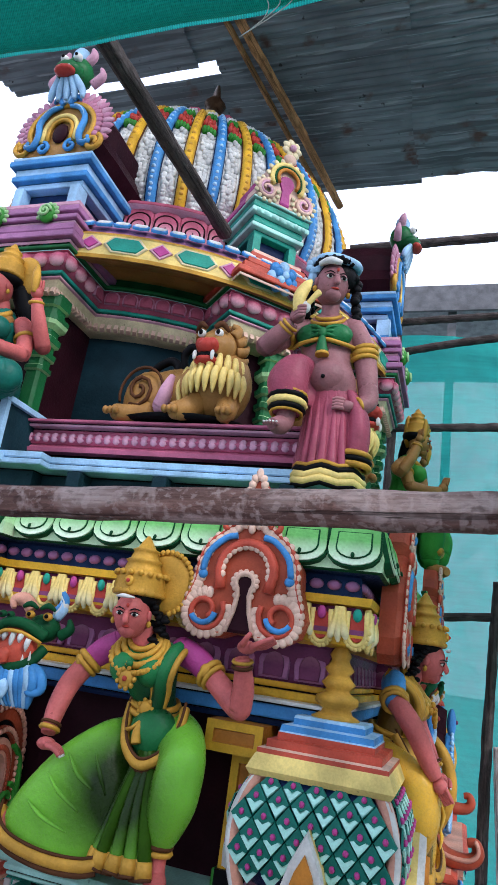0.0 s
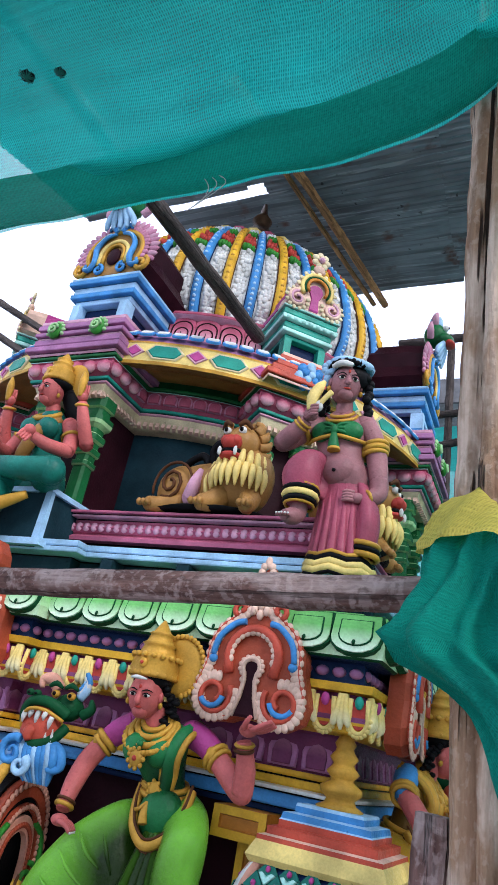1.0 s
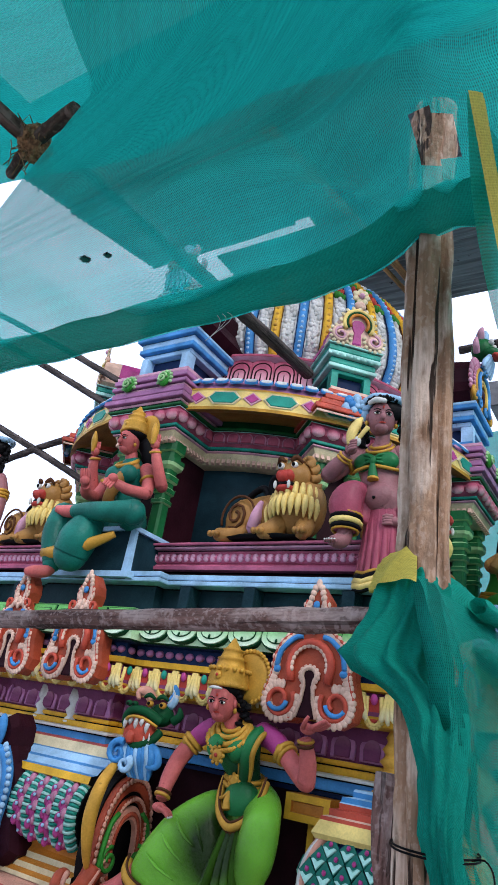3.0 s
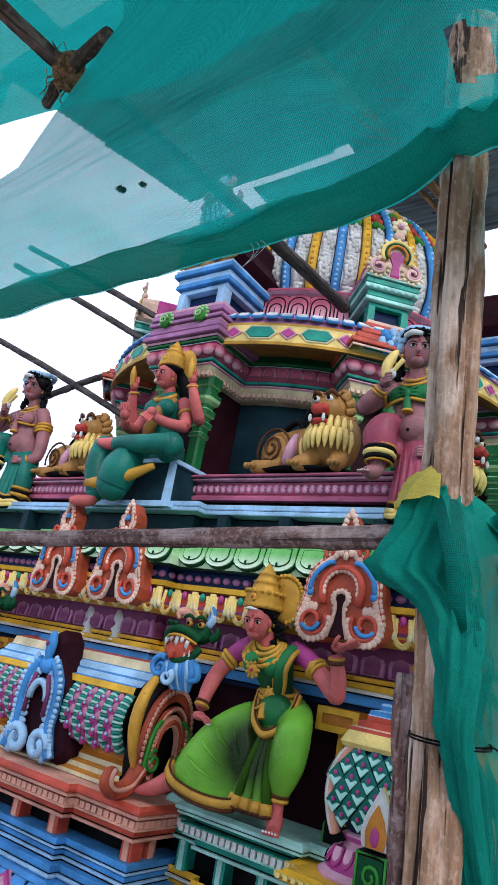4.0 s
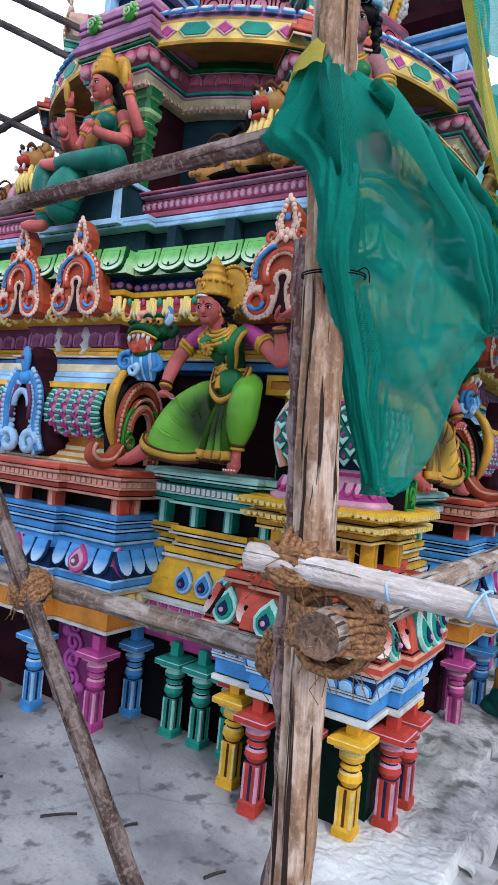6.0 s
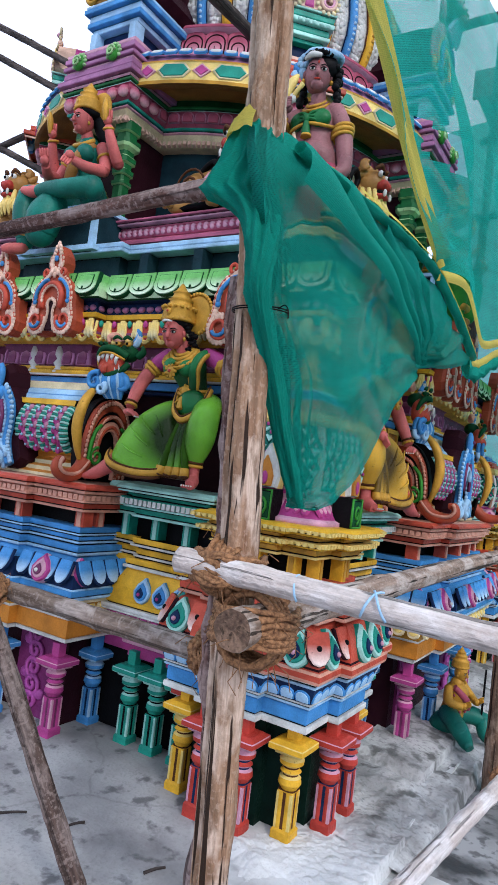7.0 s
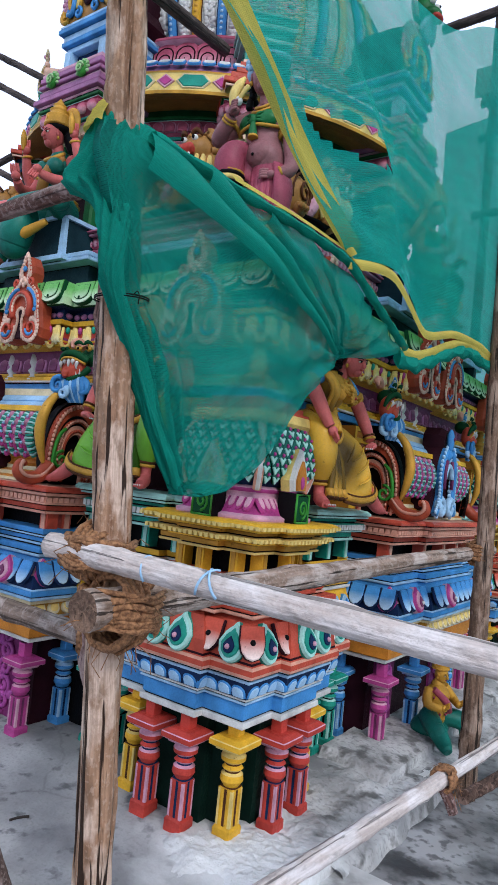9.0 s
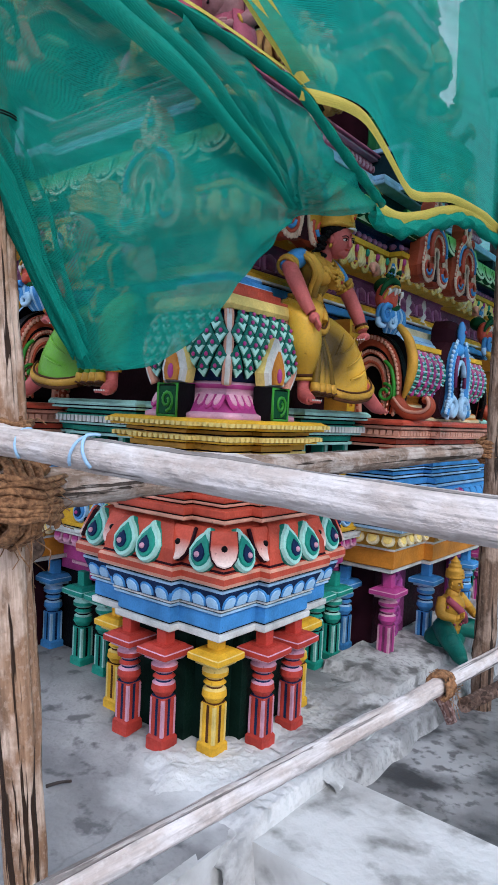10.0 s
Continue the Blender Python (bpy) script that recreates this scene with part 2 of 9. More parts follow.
def grey_plaster():
    def build(n, l, b):
        co = n.new("ShaderNodeTexCoord").outputs["Object"]
        c = mix_at(n, l, ramp_at(n, l, noise_at(n, l, 3.5, 8, co), 0.40, 0.62), (0.30, 0.30, 0.295), (0.52, 0.52, 0.51))
        c = mix_at(n, l, mul_at(n, l, ramp_at(n, l, noise_at(n, l, 6.5, 10, co), 0.53, 0.63), 0.85), c, (0.085, 0.085, 0.08))
        c = mix_at(n, l, mul_at(n, l, ramp_at(n, l, noise_at(n, l, 40.0, 6, co), 0.52, 0.70), 0.6), c, (0.17, 0.17, 0.165))
        l.new(splash(n, l, co, c), b.inputs["Base Color"])
        b.inputs["Roughness"].default_value = 0.9
        bump_at(n, l, b, noise_at(n, l, 24.0, 9, co), 0.9, 0.02)
    return shader("grey_plaster", build)


def dark_floor():
    def build(n, l, b):
        co = n.new("ShaderNodeTexCoord").outputs["Object"]
        c = mix_at(n, l, ramp_at(n, l, noise_at(n, l, 3.6, 9, co), 0.42, 0.60), (0.045, 0.047, 0.05), (0.22, 0.22, 0.22))
        c = mix_at(n, l, ramp_at(n, l, noise_at(n, l, 1.6, 9, co), 0.53, 0.62), c, (0.38, 0.385, 0.39))
        c = mix_at(n, l, mul_at(n, l, ramp_at(n, l, noise_at(n, l, 18.0, 7, co), 0.52, 0.64), 0.7), c, (0.05, 0.05, 0.052))
        l.new(c, b.inputs["Base Color"])
        l.new(ramp_at_range(n, l, noise_at(n, l, 1.6, 9, co), 0.25, 0.85), b.inputs["Roughness"])
        bump_at(n, l, b, noise_at(n, l, 25.0, 8, co), 0.5, 0.01)
    return shader("stained_dark_concrete", build)


def tin():
    def build(n, l, b):
        co = n.new("ShaderNodeTexCoord").outputs["Object"]
        mp = n.new("ShaderNodeMapping")
        mp.inputs["Scale"].default_value = (0.7, 13.0, 1.0)
        l.new(co, mp.inputs["Vector"])
        c = mix_at(n, l, ramp_at(n, l, noise_at(n, l, 1.4, 6, co), 0.4, 0.66), (0.23, 0.27, 0.285), (0.12, 0.14, 0.15))
        c = mix_at(n, l, mul_at(n, l, ramp_at(n, l, noise_at(n, l, 1.0, 4, mp.outputs[0]), 0.46, 0.60), 0.75), c, (0.07, 0.08, 0.085))
        c = mix_at(n, l, mul_at(n, l, ramp_at(n, l, noise_at(n, l, 2.3, 4, mp.outputs[0]), 0.60, 0.68), 0.6), c, (0.40, 0.45, 0.46))
        c = mix_at(n, l, ramp_at(n, l, noise_at(n, l, 3.0, 8, co), 0.60, 0.70), c, (0.11, 0.06, 0.045))
        c = mix_at(n, l, ramp_at(n, l, noise_at(n, l, 11.0, 6, co), 0.68, 0.74), c, (0.03, 0.03, 0.03))
        l.new(c, b.inputs["Base Color"])
        b.inputs["Metallic"].default_value = 0.2
        b.inputs["Roughness"].default_value = 0.5
    return shader("old_corrugated_tin", build)


def rope_mat():
    def build(n, l, b):
        co = n.new("ShaderNodeTexCoord").outputs["Object"]
        c = mix_at(n, l, ramp_at(n, l, noise_at(n, l, 90.0, 4, co), 0.35, 0.65), (0.13, 0.055, 0.022), (0.38, 0.19, 0.085))
        l.new(c, b.inputs["Base Color"])
        b.inputs["Roughness"].default_value = 0.9
        bump_at(n, l, b, noise_at(n, l, 140.0, 3, co), 0.9, 0.006)
    return shader("coir_rope", build)


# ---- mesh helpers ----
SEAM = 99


def mesh_of(name, bm, mats, smooth=False):
    bmesh.ops.recalc_face_normals(bm, faces=bm.faces)
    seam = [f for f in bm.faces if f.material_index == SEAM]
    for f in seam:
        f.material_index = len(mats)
    me = bpy.data.meshes.new(name)
    bm.to_mesh(me)
    bm.free()
    for m in mats:
        me.materials.append(m)
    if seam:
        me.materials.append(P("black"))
    if smooth:
        for p in me.polygons:
            p.use_smooth = True
    return me


def put(name, me, parent=None, m=None, label=""):
    ob = new(name, me)
    if parent is not None:
        ob.parent = parent
    if m is not None:
        ob.matrix_basis = m
    if label:
        tagged(ob, label)
    return ob


def part(name, bm, mats, parent, label="", smooth=False, m=None):
    return put(name, mesh_of(name, bm, mats, smooth), parent, m, label)


def thing(name, loc, label, category, group="", kind=""):
    ob = new(name)
    ob.empty_display_size = 0.1
    ob.matrix_basis = pose(*loc)
    return tagged(ob, label, category, group, kind)


def box(bm, x0, x1, y0, y1, z0, z1, mi=0, top=0.0):
    """A block; top shrinks its upper face by that much on each side."""
    v = [bm.verts.new(p) for p in ((x0, y0, z0), (x1, y0, z0), (x1, y1, z0), (x0, y1, z0),
         (x0 + top, y0 + top, z1), (x1 - top, y0 + top, z1), (x1 - top, y1 - top, z1), (x0 + top, y1 - top, z1))]
    for q in ((3, 2, 1, 0), (4, 5, 6, 7), (0, 1, 5, 4), (1, 2, 6, 5), (2, 3, 7, 6), (3, 0, 4, 7)):
        bm.faces.new([v[i] for i in q]).material_index = mi


def offsets(plan, closed):
    n, out = len(plan), []
    for i in range(n):
        p = Vector(plan[i])
        ns = []
        for a, b in ((i - 1, i), (i, i + 1)):
            if closed or (a >= 0 and b < n):
                d = Vector(plan[b % n]) - Vector(plan[a % n])
                ns.append(Vector((d.y, -d.x)).normalized())
        if len(ns) == 2:
            out.append((ns[0] + ns[1]) / max(0.3, 1 + ns[0].dot(ns[1])))
        else:
            out.append(ns[0])
    return out


def sweep(bm, plan, prof, closed=False, cap=False):
    """Carry a profile of (outward, z, material) along a plan, whose outside lies to the right of its way."""
    outs = offsets(plan, closed)
    rows = [[bm.verts.new((p[0] + o.x * k[0], p[1] + o.y * k[0], k[1])) for p, o in zip(plan, outs)] for k in prof]
    n = len(plan)
    for j in range(len(prof) - 1):
        for i in range(n if closed else n - 1):
            a, b = i, (i + 1) % n
            bm.faces.new((rows[j][a], rows[j][b], rows[j + 1][b], rows[j + 1][a])).material_index = prof[j][2]
    if cap:
        for r, mi in ((rows[0], prof[0][2]), (rows[-1], prof[-1][2])):
            bm.faces.new(r).material_index = mi
    return rows


def square(h):
    return [(-h, -h), (h, -h), (h, h), (-h, h)]


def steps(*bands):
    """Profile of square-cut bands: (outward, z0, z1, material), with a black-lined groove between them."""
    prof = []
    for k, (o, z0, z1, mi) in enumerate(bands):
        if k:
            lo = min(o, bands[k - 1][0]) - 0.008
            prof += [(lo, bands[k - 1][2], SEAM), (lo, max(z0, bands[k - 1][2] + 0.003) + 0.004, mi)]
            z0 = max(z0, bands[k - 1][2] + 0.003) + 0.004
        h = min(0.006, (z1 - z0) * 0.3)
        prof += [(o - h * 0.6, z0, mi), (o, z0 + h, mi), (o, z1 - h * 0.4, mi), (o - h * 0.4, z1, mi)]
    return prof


def lathe(bm, prof, n=16, mi=0, centre=(0, 0), power=2.0):
    """Turn (radius, z[, material]) round z; power over 2 squares the plan."""
    rows = []
    for k in prof:
        ring = []
        for i in range(n):
            a = 2 * math.pi * (i + 0.5) / n
            c, s = math.cos(a), math.sin(a)
            q = (abs(c) ** power + abs(s) ** power) ** (-1 / power)
            ring.append(bm.verts.new((centre[0] + k[0] * c * q, centre[1] + k[0] * s * q, k[1])))
        rows.append(ring)
    for j in range(len(prof) - 1):
        for i in range(n):
            f = bm.faces.new((rows[j][i], rows[j][(i + 1) % n], rows[j + 1][(i + 1) % n], rows[j + 1][i]))
            f.material_index = prof[j][2] if len(prof[j]) > 2 else mi
            f.smooth = True
    bm.faces.new(rows[0]).material_index = prof[0][2] if len(prof[0]) > 2 else mi
    bm.faces.new(rows[-1]).material_index = prof[-1][2] if len(prof[-1]) > 2 else mi


def tube(bm, pts, radii, n=10, mi=0, rough=0.0, flat=1.0):
    """A round limb along points, with a radius at each."""
    pts = [Vector(p) for p in pts]
    rings, ref = [], None
    for i, p in enumerate(pts):
        d = (pts[min(i + 1, len(pts) - 1)] - pts[max(i - 1, 0)]).normalized()
        if ref is None:
            ref = Vector((0, 0, 1)) if abs(d.z) < 0.9 else Vector((1, 0, 0))
        u = d.cross(ref).normalized()
        v = u.cross(d).normalized()
        ref = v
        r = radii[i] if isinstance(radii, (list, tuple)) else radii
        ring = []
        for k in range(n):
            a = 2 * math.pi * k / n
            rr = r * (1 + rough * (noise.noise(p * 7 + Vector((math.cos(a), math.sin(a), 0)) * 1.3)))
            ring.append(bm.verts.new(p + u * math.cos(a) * rr + v * math.sin(a) * rr * flat))
        rings.append(ring)
    for a, b in zip(rings, rings[1:]):
        for k in range(n):
            f = bm.faces.new((a[k], a[(k + 1) % n], b[(k + 1) % n], b[k]))
            f.material_index, f.smooth = mi, True
    for r in (rings[0], rings[-1]):
        bm.faces.new(r).material_index = mi


def curve_pts(pts, n=6):
    """A smooth way through points."""
    pts = [Vector(p) for p in pts]
    out = []
    for i in range(len(pts) - 1):
        a, b, c, d = pts[max(i - 1, 0)], pts[i], pts[i + 1], pts[min(i + 2, len(pts) - 1)]
        for k in range(n):
            t = k / n
            out.append(0.5 * ((2 * b) + (c - a) * t + (2 * a - 5 * b + 4 * c - d) * t * t + (3 * b - a - 3 * c + d) * t ** 3))
    return out + [pts[-1]]


def limb(bm, pts, radii, mi=0, n=12, sub=5, flat=1.0):
    way = curve_pts(pts, sub)
    rs = curve_pts([(r, 0, 0) for r in radii], sub)
    tube(bm, way, [r.x for r in rs], n, mi, 0.0, flat)
    for e in (0, -1):
        if rs[e].x > 0.035:
            ball(bm, way[e], rs[e].x * 0.985, mi, n, 8)


def loft(bm, secs, mi=0, n=20, sub=4):
    """A smooth body through ellipses: (centre, one half axis, the other half axis)."""
    c, a, b = (curve_pts([q[k] for q in secs], sub) for k in range(3))
    rows = [[bm.verts.new(c[j] + a[j] * math.cos(2 * math.pi * i / n) + b[j] * math.sin(2 * math.pi * i / n)) for i in range(n)] for j in range(len(c))]
    for p, q in zip(rows, rows[1:]):
        for i in range(n):
            f = bm.faces.new((p[i], p[(i + 1) % n], q[(i + 1) % n], q[i]))
            f.material_index, f.smooth = mi, True
    for r in (rows[0], rows[-1]):
        bm.faces.new(r).material_index = mi


def ball(bm, c, r, mi=0, n=12, rings=8, turn=None):
    """An ellipsoid with radii r about c."""
    r = (r, r, r) if isinstance(r, (int, float)) else r
    m = Matrix.Translation(c) @ (turn.to_4x4() if turn is not None else Matrix.Identity(4)) @ Matrix.Diagonal((*r, 1))
    top, bot = bm.verts.new(m @ Vector((0, 0, 1))), bm.verts.new(m @ Vector((0, 0, -1)))
    rows = []
    for j in range(1, rings):
        t = math.pi * j / rings
        rows.append([bm.verts.new(m @ Vector((math.sin(t) * math.cos(2 * math.pi * i / n), math.sin(t) * math.sin(2 * math.pi * i / n), math.cos(t)))) for i in range(n)])
    fs = []
    for i in range(n):
        k = (i + 1) % n
        fs.append(bm.faces.new((top, rows[0][i], rows[0][k])))
        fs.append(bm.faces.new((bot, rows[-1][k], rows[-1][i])))
        for a, b in zip(rows, rows[1:]):
            fs.append(bm.faces.new((a[i], b[i], b[k], a[k])))
    for f in fs:
        f.material_index, f.smooth = mi, True


def plate(bm, outline, y0, y1, mi=0, side=None, dome=0.0):
    """A cut-out slab in the x-z plane from y0 (back) to y1 (front, smaller y), its front edge eased."""
    n = len(outline)
    cx, cz = sum(p[0] for p in outline) / n, sum(p[1] for p in outline) / n
    k = 0.93
    back = [bm.verts.new((x, y0, z)) for x, z in outline]
    mid = [bm.verts.new((x, y1 + (y0 - y1) * 0.3, z)) for x, z in outline]
    front = [bm.verts.new((cx + (x - cx) * k, y1, cz + (z - cz) * k)) for x, z in outline]
    s = mi if side is None else side
    for i in range(n):
        j = (i + 1) % n
        bm.faces.new((back[i], back[j], mid[j], mid[i])).material_index = s
        bm.faces.new((mid[i], mid[j], front[j], front[i])).material_index = mi
    c = bm.verts.new((cx, y1 - dome, cz))
    for i in range(n):
        bm.faces.new((front[i], front[(i + 1) % n], c)).material_index = mi
    b = bm.verts.new((cx, y0, cz))
    for i in range(n):
        bm.faces.new((back[(i + 1) % n], back[i], b)).material_index = s


def arc(cx, cz, r, a0, a1, n, rz=None):
    rz = r if rz is None else rz
    return [(cx + r * math.cos(radians(a0 + (a1 - a0) * i / n)), cz + rz * math.sin(radians(a0 + (a1 - a0) * i / n))) for i in range(n + 1)]


def band(bm, pts, y, r, mi, n=6):
    """A raised cord over (x, z) points at depth y."""
    tube(bm, [(x, y, z) for x, z in pts], r, n, mi)


def spiral(cx, cz, r0, r1, a0, turns, n=14):
    return [(cx + (r0 + (r1 - r0) * i / n) * math.cos(radians(a0) + turns * 2 * math.pi * i / n),
             cz + (r0 + (r1 - r0) * i / n) * math.sin(radians(a0) + turns * 2 * math.pi * i / n)) for i in range(n + 1)]


def turned(loc, deg=0.0, s=1.0, tilt=0.0):
    return pose(*loc) @ pose(0, 0, 0, 0, 0, deg) @ pose(0, 0, 0, tilt, 0, 0) @ Matrix.Diagonal((s, s, s, 1))


def along(plan, step, inset=0.0):
    """Places and facings at even steps along a plan: (x, y, degrees), the outside to the right."""
    out = []
    for a, b in zip(plan, plan[1:]):
        a, b = Vector(a), Vector(b)
        d = b - a
        n = max(1, round((d.length - 2 * inset) / step))
        if d.length < step * 0.6:
            continue
        for i in range(n):
            p = a + d * ((inset + (d.length - 2 * inset) * (i + 0.5) / n) / d.length)
            out.append((p.x, p.y, math.degrees(math.atan2(d.y, d.x))))
    return out


def shifted(plan, k, closed=False):
    return [(p[0] + o.x * k, p[1] + o.y * k) for p, o in zip(plan, offsets(plan, closed))]


def M(*names):
    return [P(n) for n in names]


R90 = pose(0, 0, 0, 0, 0, 90)


def tp(name, bm, mats, parent, label="", smooth=False):
    """A part whose mesh is written in the tower's own metres."""
    return part(name, bm, mats, parent, label, smooth, parent.matrix_basis.inverted())


def piece(name, me, parent, m, label=""):
    return put(name, me, parent, parent.matrix_basis.inverted() @ m, label)


# ---- ground ----
def slab(name, outline, z0, z1, mat, label, category, sub=0, wob=0.0):
    bm = bmesh.new()
    vs = [bm.verts.new((x, y, z1)) for x, y in outline]
    f = bm.faces.new(vs)
    ret = bmesh.ops.extrude_face_region(bm, geom=[f])
    bmesh.ops.translate(bm, vec=(0, 0, z0 - z1), verts=[v for v in ret["geom"] if isinstance(v, bmesh.types.BMVert)])
    if sub:
        bmesh.ops.subdivide_edges(bm, edges=bm.edges[:], cuts=sub, use_grid_fill=True)
        for v in bm.verts:
            v.co.z += wob * noise.noise(v.co * 1.7) + wob * 0.4 * noise.noise(v.co * 6)
    ob = part(name, bm, [mat], None)
    return tagged(ob, label, category, kind="structure")


def grid_ground(name, x0, x1, y0, y1, n, height, mat, label, category):
    bm = bmesh.new()
    vs = [[bm.verts.new((x0 + (x1 - x0) * i / n, y0 + (y1 - y0) * j / n, 0)) for i in range(n + 1)] for j in range(n + 1)]
    for row in vs:
        for v in row:
            v.co.z = height(v.co.x, v.co.y)
    for j in range(n):
        for i in range(n):
            bm.faces.new((vs[j][i], vs[j][i + 1], vs[j + 1][i + 1], vs[j + 1][i])).smooth = True
    ob = part(name, bm, [mat], None)
    return tagged(ob, label, category, kind="structure")


def wobble(x, y, k=0.006):
    p = Vector((x, y, 0))
    return k * noise.noise(p * 2.1) + k * 0.5 * noise.noise(p * 9)


grid_ground("roof_terrace", -9, 2.82, -9, 9, 220, lambda x, y: -0.012 + wobble(x, y) + max(0.0, 0.05 - 0.16 * max(0, math.hypot(max(0, abs(x) - 2.45), max(0, abs(y) - 2.45)))),
            concrete(), "grey rough concrete terrace under the tower", "terrace floor")
slab("terrace_edge", [(2.79, -9.0), (2.83, -9.0), (2.83, 9.0), (2.79, 9.0)], -0.33, -0.012, whitewash(), "rough plastered terrace edge", "terrace edge", 0)
slab("white_kerb", [(2.86, -2.70), (5.0, -2.70), (9.0, -2.74), (9.0, -2.20), (5.0, -2.14), (2.86, -2.09)], -0.34, -0.035, whitewash(), "low whitewashed kerb beside the terrace", "kerb", 7, 0.014)
slab("wet_floor", [(2.84, -2.11), (5.0, -2.16), (9.0, -2.22), (9.0, 9.0), (2.84, 9.0)], -0.34, -0.105, dark_floor(), "dark wet stained roof floor behind the kerb", "floor", 5, 0.008)


def white_height(x, y):
    rough = 0.014 * noise.noise(Vector((x * 4, y * 4, 0))) + 0.010 * noise.noise(Vector((x * 13, y * 13, 0))) + 0.008 * noise.noise(Vector((x * 40, y * 40, 0)))
    front = max(0, -2.62 - y + 0.07 * noise.noise(Vector((x * 6, 3, 4)))) * 0.45
    side = max(0, 2.26 - x + 0.08 * noise.noise(Vector((5, y * 6, 4)))) * 0.35
    return max(-0.33, 0.035 + rough - front - side - 7.0 * max(0, x - 2.87))


def grey_height(x, y):
    lump = 0.030 * noise.noise(Vector((x * 3.1, y * 3.1, 8))) + 0.022 * noise.noise(Vector((x * 8, y * 8, 2))) + 0.008 * noise.noise(Vector((x * 30, y * 30, 0)))
    block = 0.05 if (x < 2.74 and y > -1.28) or (x < 2.60 and y > -1.02) else 0.0
    return max(-0.33, 0.045 + lump * (0.4 if block else 1.0) + block - 0.16 * max(0, x - 2.52) - 3.0 * max(0, x - 2.93 + 0.05 * noise.noise(Vector((2, y * 4, 0)))))


grid_ground("white_apron", 2.02, 2.95, -2.86, -1.98, 90, white_height, grey_plaster(), "whitewashed plaster apron at the shrine's foot", "apron")
grid_ground("grey_apron", 2.28, 3.10, -2.22, 3.0, 150, grey_height, grey_plaster(), "lumpy unpainted grey plaster footing along the tower", "footing")
grid_ground("ground", -400, 400, -400, 400, 40, lambda x, y: -0.32, dark_floor(), "dark stained concrete roof floor stretching away", "ground")


# ---- corner shrine ----
def petal_at(bm, x, y, z, rx, rz, size, mi):
    """A flat rim petal pointing along (rx, rz)."""
    k = math.hypot(rx, rz) or 1
    rx, rz = rx / k, rz / k
    ball(bm, (x, y, z), size, mi, 7, 5, Matrix(((rx, 0, -rz), (0, 1, 0), (rz, 0, rx))))


def kuta_plan(h, c, p, cx=2.1, cy=-2.1):
    side = [(-h, -h), (-c, -h), (-c, -h - p), (c, -h - p), (c, -h)]
    out = []
    for k in range(4):
        a = k * math.pi / 2
        out += [(cx + x * math.cos(a) - y * math.sin(a), cy + x * math.sin(a) + y * math.cos(a)) for x, y in side]
    return out


def pillar_mesh(name, a, b, dark, hgt=0.56, wide=0.052):
    """A small pillar in one turned piece: square shaft with pale edges and a dark slot, ringed neck, wide square cap."""
    bm = bmesh.new()
    w, z = wide, hgt
    # radius, height, material, squareness; the last three letters of a shaft row stand for edge, face and slot
    prof = [(w * 0.98, -0.05, 0, 30), (w * 0.95, z * 0.13, 0, 30), (w * 0.80, z * 0.15, -1, 30), (w * 0.80, z * 0.45, 0, 30), (w * 0.84, z * 0.465, 2, 4), (w * 0.72, z * 0.47, 0, 2), (w * 1.08, z * 0.52, 0, 2), (w * 1.0, z * 0.57, 1, 2),
            (w * 0.7, z * 0.585, 2, 2), (w * 0.72, z * 0.60, 1, 2), (w * 0.98, z * 0.62, 0, 2), (w * 0.7, z * 0.645, 2, 2), (w * 0.74, z * 0.66, 1, 2), (w * 1.12, z * 0.685, 0, 2), (w * 1.15, z * 0.72, 1, 2), (w * 0.85, z * 0.75, 0, 2),
            (w * 0.9, z * 0.765, 1, 10), (w * 1.25, z * 0.77, 1, 30), (w * 1.25, z * 0.80, 2, 30), (w * 1.70, z * 0.803, 1, 30), (w * 1.76, z * 0.81, 0, 30), (w * 1.76, z * 0.85, 1, 30), (w * 1.70, z * 0.858, 0, 30), (w * 1.20, z * 0.885, 0, 30), (w * 0.55, z * 0.888, 0, 30), (w * 0.55, z * 1.03, 0, 30)]
    n = 32
    rows = []
    for r, zz, mi, power in prof:
        ring = []
        for i in range(n):
            t = 2 * math.pi * i / n
            c, q = math.cos(t), math.sin(t)
            k = r * (abs(c) ** power + abs(q) ** power) ** (-1 / power)
            off = abs((i + 4) % 8 - 4)
            if z * 0.14 < zz < z * 0.455 and off < 2:
                k *= 0.93
            ring.append(bm.verts.new((k * c, k * q, zz)))
        rows.append(ring)
    for j in range(len(prof) - 1):
        for i in range(n):
            f = bm.faces.new((rows[j][i], rows[j][(i + 1) % n], rows[j + 1][(i + 1) % n], rows[j + 1][i]))
            mi = prof[j][2]
            if mi == -1:
                off = min(abs((i + 4) % 8 - 4), abs((i + 5) % 8 - 4))
                mi = 2 if off < 1 else (1 if off > 2 else 0)
            f.material_index = mi
    bm.faces.new(rows[0])
    bm.faces.new(rows[-1])
    return mesh_of(name, bm, [P(a), P(b), P(dark)])


def petal_mesh(name, w, h, d, mats, bead=False, inset=0.66):
    """A rounded relief petal, its back on y = 0, hanging from z = 0."""
    bm = bmesh.new()
    out = [(-w * 0.46, 0), (-w * 0.5, -h * 0.5)] + arc(0, -h * 0.5, w * 0.5, 180, 360, 6, h * 0.5) + [(w * 0.46, 0)]
    plate(bm, out, 0.01, -d * 0.55, 0, 0, d * 0.2)
    inner = [(x * inset, z * (inset + 0.06) - h * 0.04 * (1 - inset) * 3) for x, z in out]
    plate(bm, inner, 0, -d, 1, 1, d * 0.25)
    if bead:
        ball(bm, (0, -d * 1.1, -h * 0.5), w * 0.12, 2, 6, 4)
    return mesh_of(name, bm, mats)


